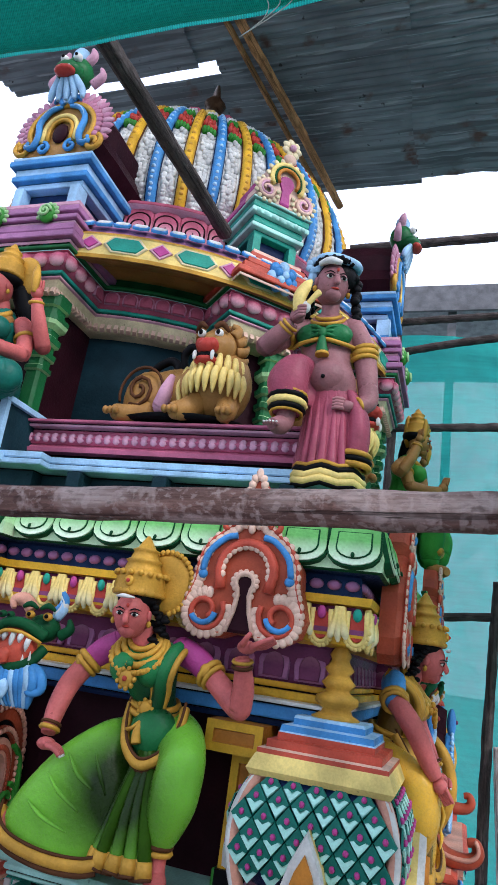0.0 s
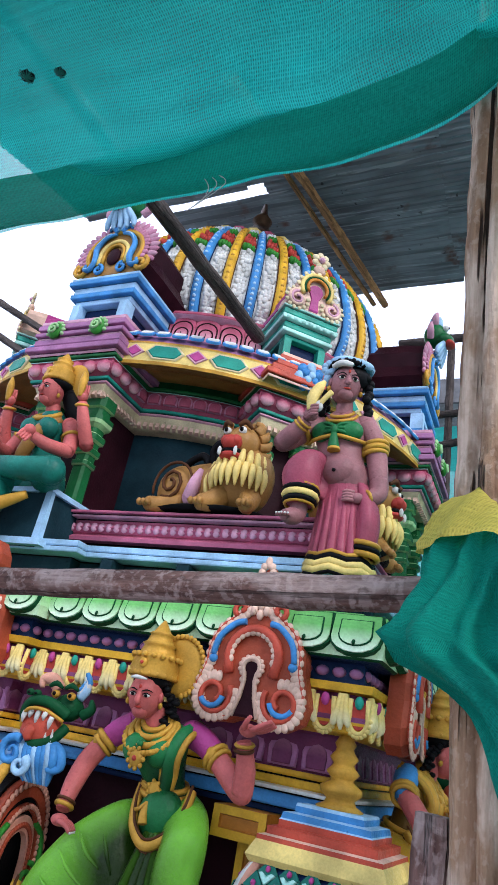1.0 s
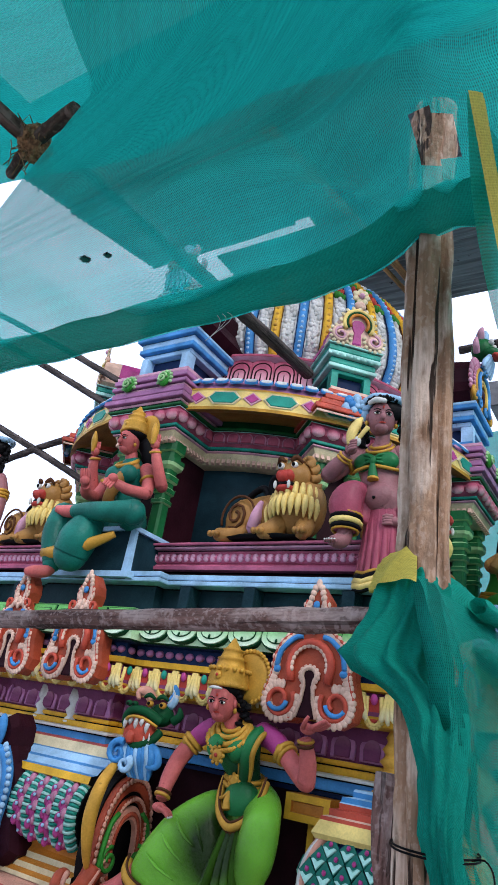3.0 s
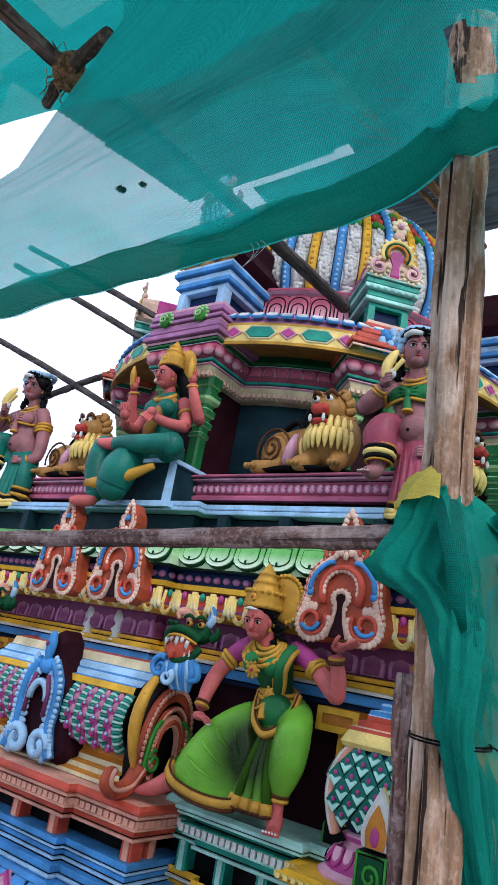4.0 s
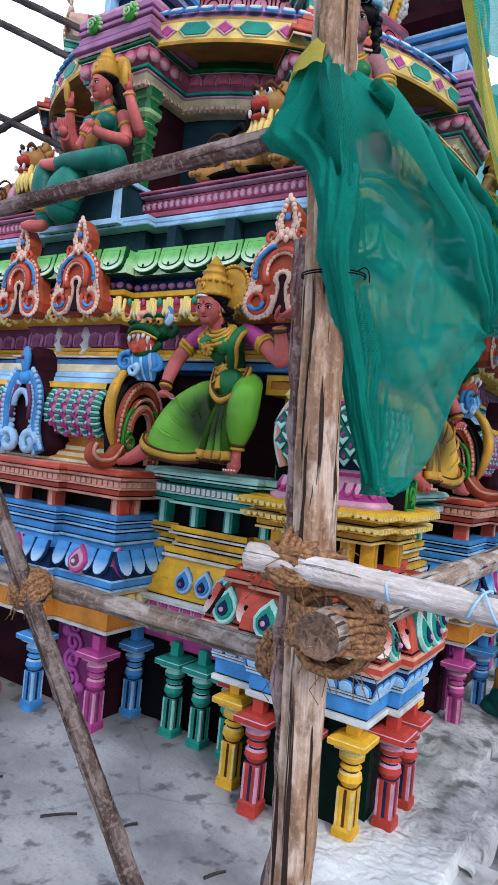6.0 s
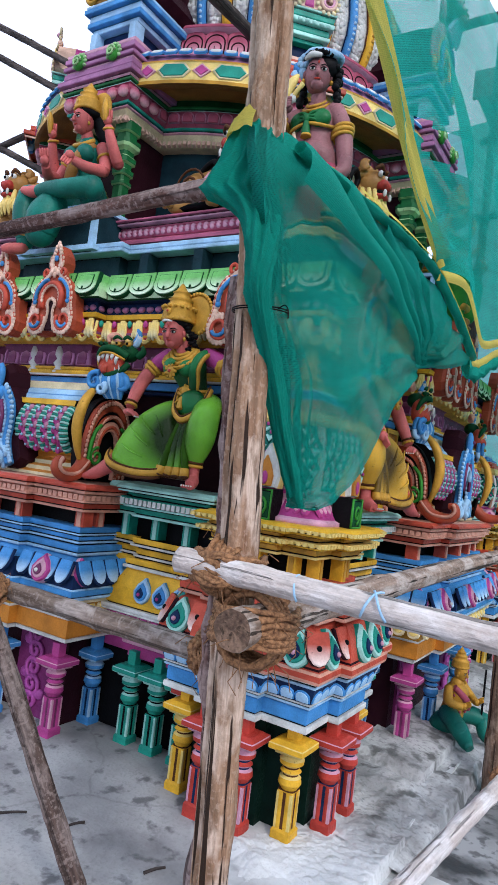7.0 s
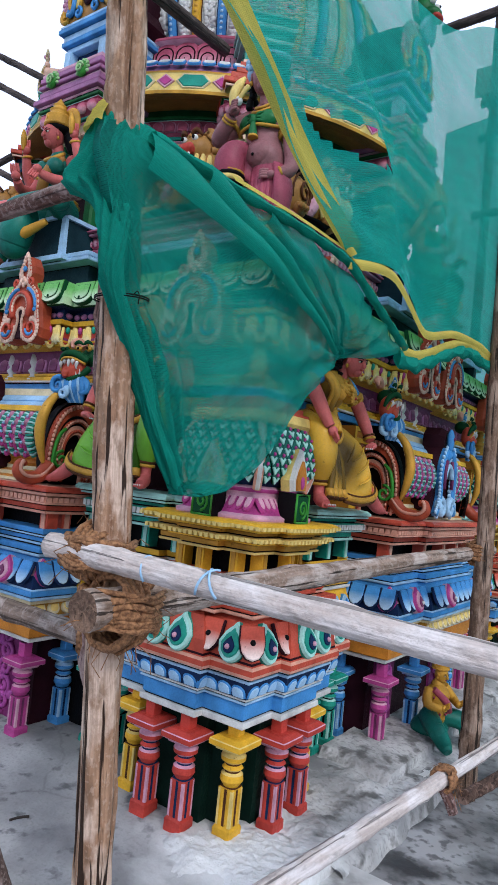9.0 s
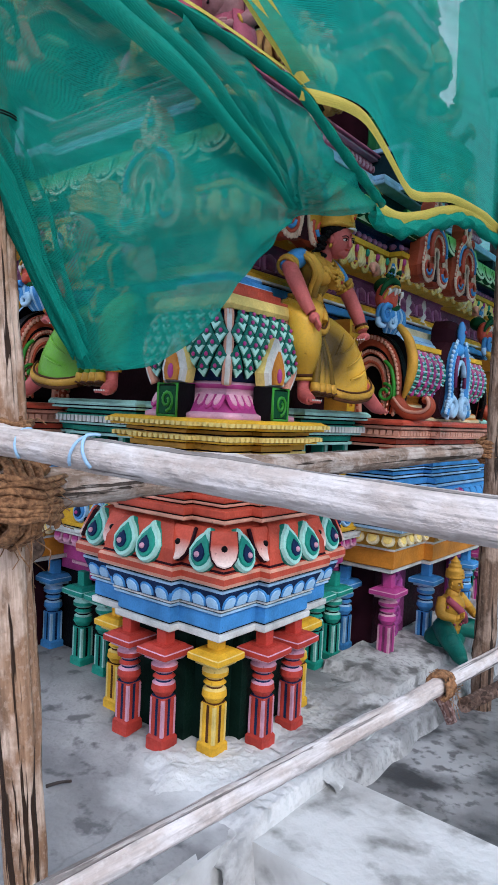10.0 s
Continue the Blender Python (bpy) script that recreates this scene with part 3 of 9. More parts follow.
def eye_mesh(name, w, h, mats):
    """A peacock-eye drop: feathered rim, dark ring, bright bead."""
    bm = bmesh.new()
    out = []
    for i in range(20):
        a = 2 * math.pi * i / 20
        x, z = math.sin(a), -math.cos(a)
        s = 1 - 0.32 * max(0, z)
        out.append((x * w * 0.5 * s * (1 + 0.05 * (i % 2)), h * 0.45 + z * h * 0.5 + (0.1 * h if i == 10 else 0)))
    plate(bm, out, 0.03, -0.018, 1, 0, 0.004)
    plate(bm, [(x * 0.72, h * 0.43 + (z - h * 0.45) * 0.72) for x, z in out], 0, -0.026, 0, 0, 0.006)
    plate(bm, [(x * 0.42, h * 0.38 + (z - h * 0.45) * 0.42) for x, z in out], 0, -0.036, 2, 2, 0.006)
    ball(bm, (0, -0.04, h * 0.34), w * 0.09, 3, 8, 6)
    return mesh_of(name, bm, mats)


def lozenge_mesh():
    bm = bmesh.new()
    plate(bm, [(0, -0.05), (0.042, 0), (0, 0.05), (-0.042, 0)], 0.012, -0.008, 0, 2)
    plate(bm, [(0, -0.046), (0.034, -0.008), (0.02, -0.004), (0, -0.022), (-0.02, -0.004), (-0.034, -0.008)], 0, -0.014, 1)
    ball(bm, (0, -0.012, 0.008), 0.011, 3, 6, 4)
    return mesh_of("scale", bm, M("darkteal", "paleteal", "black", "pink"))


PILLARS = {}


def pillar(kind):
    if kind not in PILLARS:
        a, b, d = {"yellow": ("yellow", "paleyellow", "brown"), "red": ("red", "palepink", "navy"), "teal": ("teal", "paleteal", "black"),
                   "blue": ("blue", "paleblue", "navy"), "pink": ("pink", "palepink", "purple")}[kind]
        PILLARS[kind] = pillar_mesh("pillar", a, b, d)
    return PILLARS[kind]


def kuta():
    t = thing("corner_shrine", (2.1, -2.1, 0), "corner shrine with yellow and red pillars and scaled dome", "shrine", "corner shrines")
    bm = bmesh.new()
    sweep(bm, kuta_plan(0.29, 0.17, 0.06), [(0, -0.05, 0), (0, 0.58, 0)], True, True)
    tp("wall", bm, [paint("green_black", (0.006, 0.022, 0.016))], t, "dark green-black inner wall")
    h, c, p = 0.32, 0.19, 0.08
    for k in range(4):
        a = 90 * k
        for x, y, kind in ((-h, -h, "yellow"), (-0.115, -h - p - 0.03, "red"), (0.115, -h - p - 0.03, "red")):
            v = Matrix.Rotation(radians(a), 3, "Z") @ Vector((x, y, 0))
            piece("pillar", pillar(kind), t, turned((2.1 + v.x, -2.1 + v.y, 0), a))
    plan = kuta_plan(0.37, 0.13, 0.055)
    bm = bmesh.new()
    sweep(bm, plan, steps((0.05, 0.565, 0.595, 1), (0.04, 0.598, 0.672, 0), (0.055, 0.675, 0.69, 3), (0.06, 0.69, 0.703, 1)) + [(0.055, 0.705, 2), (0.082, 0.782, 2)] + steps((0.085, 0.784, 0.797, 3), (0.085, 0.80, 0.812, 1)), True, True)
    beam = tp("beam", bm, M("blue", "white", "navy", "paleblue"), t, "blue beam with white lips")
    pet = petal_mesh("petal", 0.080, 0.060, 0.010, M("blue", "paleblue"), False, 0.80)
    for x, y, a in along(shifted(plan, 0.058, True) + [shifted(plan, 0.058, True)[0]], 0.085):
        put("petal", pet, beam, turned((x, y, 0.712), a, 1, 19) @ pose(0, 0, 0, 180, 0, 180))
    bm = bmesh.new()
    prof = [(0.07, 0.812, 1), (0.108, 0.815, 1), (0.112, 0.83, 0), (0.112, 0.855, 1), (0.104, 0.868, 0), (0.096, 0.872, 2), (0.093, 0.882, 0), (0.086, 0.94, 0), (0.064, 0.99, 0), (0.025, 1.035, 0), (-0.02, 1.06, 0)]
    sweep(bm, plan, prof, True, True)
    eave = tp("eave", bm, M("coral", "salmon", "maroon"), t, "coral red curved eave")
    eye = eye_mesh("peacock_eye", 0.132, 0.160, M("teal", "paleteal", "navy", "palepink"))
    for k in range(4):
        for u, out in ((-0.345, 0.480), (-0.074, 0.535), (0.074, 0.535), (0.345, 0.480)):
            v = Matrix.Rotation(radians(90 * k), 3, "Z") @ Vector((u, -out, 0))
            put("peacock_eye", eye, eave, turned((2.1 + v.x, -2.1 + v.y, 0.872), 90 * k, 1.08, -19))
    # pale tongues of the eave between the eyes
    tong = petal_mesh("tongue", 0.125, 0.160, 0.018, M("maroon", "tongue", "black"), True, 0.92)
    for k in range(4):
        for u, o, turn in ((-0.215, 0.428, 0), (0.215, 0.428, 0), (0.412, 0.412, 45)):
            v = Matrix.Rotation(radians(90 * k), 3, "Z") @ Vector((u, -o, 0))
            put("tongue", tong, eave, turned((2.1 + v.x, -2.1 + v.y, 1.035), 90 * k + turn, 1, -26))
    plan = kuta_plan(0.325, 0.14, 0.055)
    bm = bmesh.new()
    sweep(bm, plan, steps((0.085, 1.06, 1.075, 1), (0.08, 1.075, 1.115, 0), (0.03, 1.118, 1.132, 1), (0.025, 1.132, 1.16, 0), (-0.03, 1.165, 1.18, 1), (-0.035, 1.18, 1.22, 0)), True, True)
    tp("stepped_moulding", bm, M("coral", "salmon"), t, "stepped coral red mouldings")
    # recess behind the pillarets in flat black: its shade is put into the colour
    bm = bmesh.new()
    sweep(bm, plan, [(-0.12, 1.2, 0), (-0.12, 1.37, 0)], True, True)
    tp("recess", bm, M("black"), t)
    bm = bmesh.new()
    box(bm, -0.024, 0.024, -0.02, 0.05, 0, 0.125)
    box(bm, -0.012, 0.012, -0.026, 0.0, 0.0, 0.12, 1)
    stub = mesh_of("pillaret", bm, M("yellow", "gold"))
    for x, y, a in along(shifted(plan, -0.06, True) + [shifted(plan, -0.06, True)[0]], 0.14, 0.02):
        piece("pillaret", stub, t, turned((x, y, 1.219), a))
    bm = bmesh.new()
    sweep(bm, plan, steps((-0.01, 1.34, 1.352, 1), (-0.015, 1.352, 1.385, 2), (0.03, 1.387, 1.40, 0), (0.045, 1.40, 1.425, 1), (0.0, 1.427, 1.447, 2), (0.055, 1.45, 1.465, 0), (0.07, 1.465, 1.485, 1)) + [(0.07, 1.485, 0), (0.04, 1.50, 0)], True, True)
    ledge = tp("ledge", bm, M("yellow", "paleyellow", "gold"), t, "yellow stepped ledge with dentils")
    bm = bmesh.new()
    box(bm, -0.010, 0.010, -0.008, 0.012, 0, 0.018)
    dent = mesh_of("dentil", bm, M("paleyellow"))
    for zz, off in ((1.404, 0.048), (1.467, 0.073)):
        for x, y, a in along(shifted(plan, off, True) + [shifted(plan, off, True)[0]], 0.034):
            put("dentil", dent, ledge, turned((x, y, zz), a))
    # pedestal, dome, slabs and finial
    bm = bmesh.new()
    lathe(bm, [(0.36, 1.495, 0), (0.36, 1.52, 0), (0.33, 1.53, 1), (0.30, 1.57, 1), (0.265, 1.61, 0), (0.25, 1.625, 0), (0.26, 1.64, 1), (0.275, 1.66, 0), (0.25, 1.675, 0)], 24, 0, (2.1, -2.1), 5.0)
    ped = tp("pedestal", bm, M("palepink", "pink"), t, "pink lotus pedestal")
    frill = petal_mesh("lotus_petal", 0.055, 0.085, 0.014, M("pink", "palepink"), False, 0.72)
    sq = [(2.1 + x, -2.1 + y) for x, y in square(0.262)]
    for x, y, a in along(sq + sq[:1], 0.058):
        put("lotus_petal", frill, ped, turned((x, y, 1.61), a, 1, -38))
    bm = bmesh.new()
    lathe(bm, [(0.235, 1.67), (0.275, 1.72), (0.305, 1.79), (0.312, 1.85), (0.30, 1.91), (0.27, 1.97), (0.23, 2.02)], 32, 0, (2.1, -2.1), 5.0)
    dome = tp("dome", bm, M("navy"), t, "teal dome covered in lozenge scales")
    scale = lozenge_mesh()
    for j, (z, r, tl) in enumerate(((1.735, 0.292, 20), (1.785, 0.312, 10), (1.835, 0.32, 2), (1.885, 0.316, -6), (1.935, 0.298, -22), (1.978, 0.272, -34))):
        for k in range(4):
            for i in range(7 if j % 2 else 6):
                u = (i - (3 if j % 2 else 2.5)) * 0.086
                if abs(u) > r - 0.02:
                    continue
                v = Matrix.Rotation(radians(90 * k), 3, "Z") @ Vector((u, -r * (1 - 0.06 * (abs(u) / r) ** 4), 0))
                put("scale", scale, dome, turned((2.1 + v.x, -2.1 + v.y, z), 90 * k, 1, tl))
    for k in range(4):
        bm = bmesh.new()
        a = radians(45 + 90 * k)
        d = Vector((math.cos(a), math.sin(a)))
        way = [Vector((2.1 + d.x * r, -2.1 + d.y * r, z)) for r, z in ((0.36, 1.66), (0.385, 1.72), (0.405, 1.80), (0.40, 1.88), (0.36, 1.96), (0.30, 2.02))]
        tube(bm, curve_pts(way, 3), 0.026, 8, 0)
        tube(bm, [p + Vector((d.x, d.y, 0)) * 0.012 for p in curve_pts(way, 3)], 0.018, 6, 1)
        tp("corner_rib", bm, M("salmon", "white"), dome, "salmon corner rib").matrix_basis = Matrix.Identity(4)
    bm = bmesh.new()
    cx, cy = 2.1, -2.1
    sq = [(cx - 1e-3, cy - 1e-3), (cx + 1e-3, cy - 1e-3), (cx + 1e-3, cy + 1e-3), (cx - 1e-3, cy + 1e-3)]
    sweep(bm, sq, [(0.28, 2.0, 0), (0.295, 2.02, 0), (0.27, 2.065, 0), (0.265, 2.07, 1), (0.265, 2.085, 2), (0.235, 2.09, 1), (0.235, 2.115, 1), (0.20, 2.12, 1), (0.20, 2.14, 3), (0.195, 2.145, 4), (0.19, 2.165, 3), (0.15, 2.17, 4), (0.15, 2.19, 3), (0.145, 2.2, 3)], True, True)
    tp("stepped_roof", bm, M("paleyellow", "coral", "shell", "paleblue", "blue"), t, "stepped yellow, coral and blue slabs")
    bm = bmesh.new()
    lathe(bm, [(0.085, 2.19), (0.09, 2.205), (0.06, 2.22), (0.055, 2.235), (0.08, 2.255), (0.08, 2.275), (0.045, 2.295), (0.045, 2.305), (0.065, 2.325), (0.045, 2.345), (0.04, 2.355), (0.056, 2.375), (0.036, 2.40), (0.034, 2.41), (0.042, 2.425), (0.02, 2.46), (0.006, 2.49)], 18, 0, (2.1, -2.1))
    tp("finial", bm, M("gold"), t, "gold pot finial")
    for k in range(4):
        bm = bmesh.new()
        box(bm, -0.075, 0.075, -0.425, -0.30, 1.50, 1.655, 3)
        box(bm, -0.06, 0.06, -0.432, -0.42, 1.515, 1.64, 0)
        band(bm, spiral(0, 1.575, 0.05, 0.012, -90, 1.4), -0.434, 0.008, 1)
        band(bm, [(-0.07, 1.505), (0.07, 1.505), (0.07, 1.65), (-0.07, 1.65), (-0.07, 1.505)], -0.43, 0.008, 1)
        plate(bm, [(-0.07, 1.66), (-0.085, 1.72), (-0.06, 1.79), (0, 1.89), (0.06, 1.79), (0.085, 1.72), (0.07, 1.66)], -0.31, -0.40, 2, 6)
        plate(bm, [(-0.045, 1.665), (-0.055, 1.72), (-0.035, 1.775), (0, 1.83), (0.035, 1.775), (0.055, 1.72), (0.045, 1.665)], -0.30, -0.415, 4)
        ball(bm, (0, -0.415, 1.71), (0.022, 0.012, 0.035), 5, 8, 6)
        part("niche_panel", bm, M("deepgreen", "green", "white", "black", "orange", "pink", "paleyellow"), t, "green scroll panel under a white flame arch", False, pose(0, 0, 0, 0, 0, 90 * k))
    slim = {"pedestal": 0.86, "dome": 0.90, "stepped_roof": 0.84, "niche_panel": 0.86}
    for ob in t.children:
        k = slim.get(ob.name.split(".")[0])
        if k:
            ob.matrix_basis = Matrix.Diagonal((k, k, 1, 1)) @ ob.matrix_basis
    return t


shrine = kuta()
for a in (90, -90):
    copy_thing(shrine, pose(0, 0, 0, 0, 0, a) @ shrine.matrix_basis)


# ---- the recessed bay between a corner shrine and the central shrine ----
def niche(u):
    t = thing("recessed_bay", (u, -2.1, 0), "recessed bay with teal pillars, pink, yellow and green mouldings", "wall bay", "recessed bays")
    x0, x1 = u - 0.46, u + 0.46
    plan = [(x0, -2.12), (u - 0.2, -2.12), (u - 0.2, -2.19), (u + 0.25, -2.19), (u + 0.25, -2.12), (x1, -2.12)]
    for x in (u - 0.13, u + 0.07, u + 0.27):
        piece("pillar", pillar("teal"), t, turned((x, -2.2, 0)))
    bm = bmesh.new()
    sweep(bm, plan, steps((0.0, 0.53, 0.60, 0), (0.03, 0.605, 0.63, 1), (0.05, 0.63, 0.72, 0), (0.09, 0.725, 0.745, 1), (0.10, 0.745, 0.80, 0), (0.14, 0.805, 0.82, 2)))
    tp("pink_moulding", bm, M("pink", "palepink", "white"), t, "pink lotus mouldings")
    bm = bmesh.new()
    sweep(bm, plan, steps((0.14, 0.82, 0.845, 1), (0.12, 0.847, 0.875, 0)) + [(0.11, 0.88, 0), (0.10, 0.95, 0), (0.05, 1.06, 0)] + steps((0.07, 1.062, 1.08, 1), (0.06, 1.08, 1.12, 0), (0.03, 1.125, 1.14, 1), (0.02, 1.14, 1.18, 0), (0.05, 1.19, 1.205, 1), (0.04, 1.205, 1.245, 0)))
    lp = petal_mesh("lotus_petal", 0.075, 0.055, 0.016, M("palepink", "petal_lotus"))
    for x, yy, a in along(shifted(plan, 0.10), 0.08):
        piece("lotus_petal", lp, t, turned((x, yy, 0.80), a, 1, -10))
    y = tp("yellow_moulding", bm, M("yellow", "white"), t, "yellow and cream stepped mouldings")
    eye = eye_mesh("peacock_eye", 0.12, 0.14, M("blue", "paleblue", "navy", "pink"))
    for x in (u - 0.06, u - 0.2 + 0.28, u + 0.2):
        put("peacock_eye", eye, y, turned((x, -2.30, 0.885), 0, 1, -10))
    # wall behind the teal pillars, black to put in the shade of the bay
    bm = bmesh.new()
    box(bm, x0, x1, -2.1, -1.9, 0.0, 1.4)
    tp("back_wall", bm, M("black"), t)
    bm = bmesh.new()
    box(bm, -0.03, 0.03, -0.02, 0.06, 0, 0.13)
    box(bm, -0.014, 0.014, -0.026, 0.0, 0, 0.13, 1)
    stub = mesh_of("pillaret", bm, M("teal", "paleteal"))
    for x in (u - 0.36, u - 0.12, u + 0.12, u + 0.36):
        piece("pillaret", stub, t, turned((x, -2.16, 1.244)))
    bm = bmesh.new()
    sweep(bm, plan, steps((0.06, 1.37, 1.385, 1), (0.05, 1.385, 1.42, 0), (0.10, 1.425, 1.44, 1), (0.11, 1.44, 1.485, 0), (0.07, 1.49, 1.51, 0), (0.13, 1.515, 1.53, 1), (0.14, 1.53, 1.555, 1)) + [(0.12, 1.57, 1), (-0.2, 1.575, 1)])
    ledge = tp("ledge", bm, M("teal", "paleteal"), t, "teal ledge with pale dentils")
    bm = bmesh.new()
    box(bm, -0.012, 0.012, -0.008, 0.012, 0, 0.034)
    dent = mesh_of("dentil", bm, M("white"))
    for x, yy, a in along(shifted(plan, 0.113), 0.036):
        put("dentil", dent, ledge, turned((x, yy, 1.445), a))
    for x0, x1, y0, z0, z1, name in ((u + 0.30, u + 0.52, -2.2, 2.03, 2.138, "niche_block"), (u + 0.40, u + 0.50, -2.15, 1.575, 2.03, "niche_pilaster")):
        bm = bmesh.new()
        m = 0.03
        vs = [[bm.verts.new((x, y, z)) for x, z in ((x0 + k, z0 + k), (x1 - k, z0 + k), (x1 - k, z1 - k), (x0 + k, z1 - k))] for k, y in ((0, -1.95), (0, y0), (m, y0), (m + 0.004, y0 + 0.012))]
        for a, b, mi in ((0, 1, 0), (1, 2, 1), (2, 3, 0)):
            for q in range(4):
                bm.faces.new((vs[a][q], vs[a][(q + 1) % 4], vs[b][(q + 1) % 4], vs[b][q])).material_index = mi
        bm.faces.new(vs[3]).material_index = 0
        tp(name, bm, M("orange", "yellow"), t, "orange block edged in yellow")
    return t


bay = niche(1.34)
for m in (pose(-2 * 1.34, 0, 0) @ bay.matrix_basis, R90 @ bay.matrix_basis, R90 @ pose(-2 * 1.34, 0, 0) @ bay.matrix_basis):
    copy_thing(bay, m)


# ---- central shrine of each side ----
def shala():
    t = thing("central_shrine", (0, -2.1, 0), "projecting blue and red shrine with a barrel roof and pink pillars", "shrine", "central shrines")
    plan = [(-0.86, -2.05), (-0.86, -2.44), (-0.42, -2.44), (-0.42, -2.50), (0.42, -2.50), (0.42, -2.44), (0.86, -2.44), (0.86, -2.05)]
    bm = bmesh.new()
    box(bm, -0.8, 0.8, -2.34, -1.9, -0.05, 0.66)
    tp("wall", bm, M("maroon"), t, "dark maroon back wall")
    for x, y, kind in ((0.84, -2.46, "pink"), (-0.84, -2.46, "pink"), (0.86, -2.16, "blue"), (-0.86, -2.16, "blue"), (0.36, -2.5, "blue"), (-0.36, -2.5, "blue")):
        piece("pillar", pillar(kind), t, turned((x, y, 0)))
    for s in (-1, 1):
        bm = bmesh.new()
        cx = 0.545 * s
        box(bm, cx - 0.16, cx + 0.16, -2.36, -2.33, 0.02, 0.57, 0)
        for k in range(5):
            z = 0.08 + k * 0.105
            band(bm, [(cx + (x - cx) * (1 if k % 2 else -1), zz) for x, zz in spiral(cx, z + 0.05, 0.075, 0.012, -100, 1.5)], -2.372, 0.015, 1)
            ball(bm, (cx + 0.07 * (1 if k % 2 else -1), -2.365, z), (0.05, 0.02, 0.035), 1, 8, 5)
        tp("scroll_panel", bm, M("violet", "magenta"), t, "purple panel with carved scrolls")
    bm = bmesh.new()
    sweep(bm, plan, steps((0.08, 0.60, 0.625, 1), (0.10, 0.625, 0.735, 2)) + steps((0.10, 0.74, 0.755, 1)) + [(0.10, 0.755, 3), (0.135, 0.845, 3)] + steps((0.16, 0.848, 0.868, 0)), False)
    fr = tp("cream_frieze", bm, M("cream", "white", "orange", "gold"), t, "orange and cream frieze with leaf row")
    leaf = petal_mesh("leaf", 0.085, 0.065, 0.014, M("cream", "paleyellow"))
    for x, y, a in along(shifted(plan, 0.125), 0.10):
        put("leaf", leaf, fr, turned((x, y, 0.835), a, 1, -20))
    bm = bmesh.new()
    sweep(bm, plan, steps((0.18, 0.872, 0.89, 1), (0.19, 0.89, 0.93, 0)) + [(0.185, 0.932, 1), (0.175, 0.94, 2), (0.17, 0.98, 2), (0.13, 1.05, 0), (0.075, 1.105, 0)] + steps((0.09, 1.11, 1.125, 1), (0.08, 1.125, 1.165, 0), (0.04, 1.17, 1.185, 1), (0.03, 1.185, 1.215, 0), (0.045, 1.22, 1.232, 1), (0.04, 1.232, 1.27, 0)) + [(-0.1, 1.272, 0)])
    bl = tp("blue_moulding", bm, M("blue", "paleblue", "navy"), t, "blue lotus-petal mouldings with pale edges")
    pet = petal_mesh("petal", 0.112, 0.15, 0.016, M("navy", "petal_blue"), False, 0.88)
    for x, y, a in along(shifted(plan, 0.15), 0.112):
        put("petal", pet, bl, turned((x, y, 1.095), a, 1, -24))
    bud = eye_mesh("lotus_bud", 0.140, 0.155, M("palepink", "pink", "purple", "white"))
    outs = shifted(plan, 0.19)
    for x, y, a in ((0.80, outs[1][1], 0), (-0.80, outs[1][1], 0), (0.32, outs[3][1], 0), (-0.32, outs[3][1], 0), (0.86 + 0.17, -2.52, 90), (-0.86 - 0.17, -2.52, -90)):
        put("lotus_bud", bud, bl, turned((x, y - (0.035 if a == 0 else 0), 0.955), a, 1, -20))
    # black strip behind the stubs, coloured as the shade under the ledge
    bm = bmesh.new()
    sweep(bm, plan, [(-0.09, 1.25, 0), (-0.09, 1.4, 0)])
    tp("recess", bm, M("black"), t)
    bm = bmesh.new()
    box(bm, -0.036, 0.036, -0.02, 0.06, 0, 0.105)
    box(bm, -0.017, 0.017, -0.028, 0.0, 0.0, 0.1, 1)
    stub = mesh_of("pillaret", bm, M("coral", "salmon"))
    for x, y, a in ((0.84, -2.42, 0), (-0.84, -2.42, 0), (0.36, -2.48, 0), (-0.36, -2.48, 0), (0.84, -2.28, 90), (0.05, -2.48, 0)):
        piece("pillaret", stub, t, turned((x, y, 1.269), a))
    bm = bmesh.new()
    sweep(bm, plan, steps((0.05, 1.365, 1.38, 1), (0.045, 1.38, 1.415, 0), (0.09, 1.42, 1.435, 1)) + [(0.085, 1.435, 1), (0.06, 1.475, 0)] + steps((0.10, 1.478, 1.495, 1), (0.12, 1.495, 1.52, 0)) + [(0.09, 1.535, 1), (-0.35, 1.54, 1)])
    led = tp("ledge", bm, M("coral", "salmon"), t, "coral red ledge with cut edge")
    bm = bmesh.new()
    box(bm, -0.016, 0.016, -0.01, 0.012, 0, 0.03)
    dent = mesh_of("dentil", bm, M("salmon"))
    for x, y, a in along(shifted(plan, 0.083), 0.044):
        put("dentil", dent, led, turned((x, y, 1.439), a))
    # barrel roof lying along the wall
    bm = bmesh.new()
    L = 0.66
    prof = [(-2.43, 1.54, 1), (-2.43, 1.56, 0), (-2.40, 1.575, 1), (-2.40, 1.60, 0), (-2.365, 1.615, 1), (-2.36, 1.64, 0), (-2.33, 1.66, 0), (-2.33, 1.69, 3), (-2.40, 1.73, 2), (-2.44, 1.80, 2), (-2.455, 1.86, 2), (-2.44, 1.93, 2), (-2.40, 1.99, 3),
            (-2.43, 2.0, 3), (-2.42, 2.035, 4), (-2.38, 2.04, 5), (-2.35, 2.07, 4), (-2.33, 2.08, 5), (-2.30, 2.115, 4), (-2.28, 2.12, 1), (-2.26, 2.17, 6), (-2.20, 2.18, 6), (-2.0, 2.2, 6)]
    rows = [[bm.verts.new((x, y, z)) for x in (-L, L)] for y, z, _ in prof]
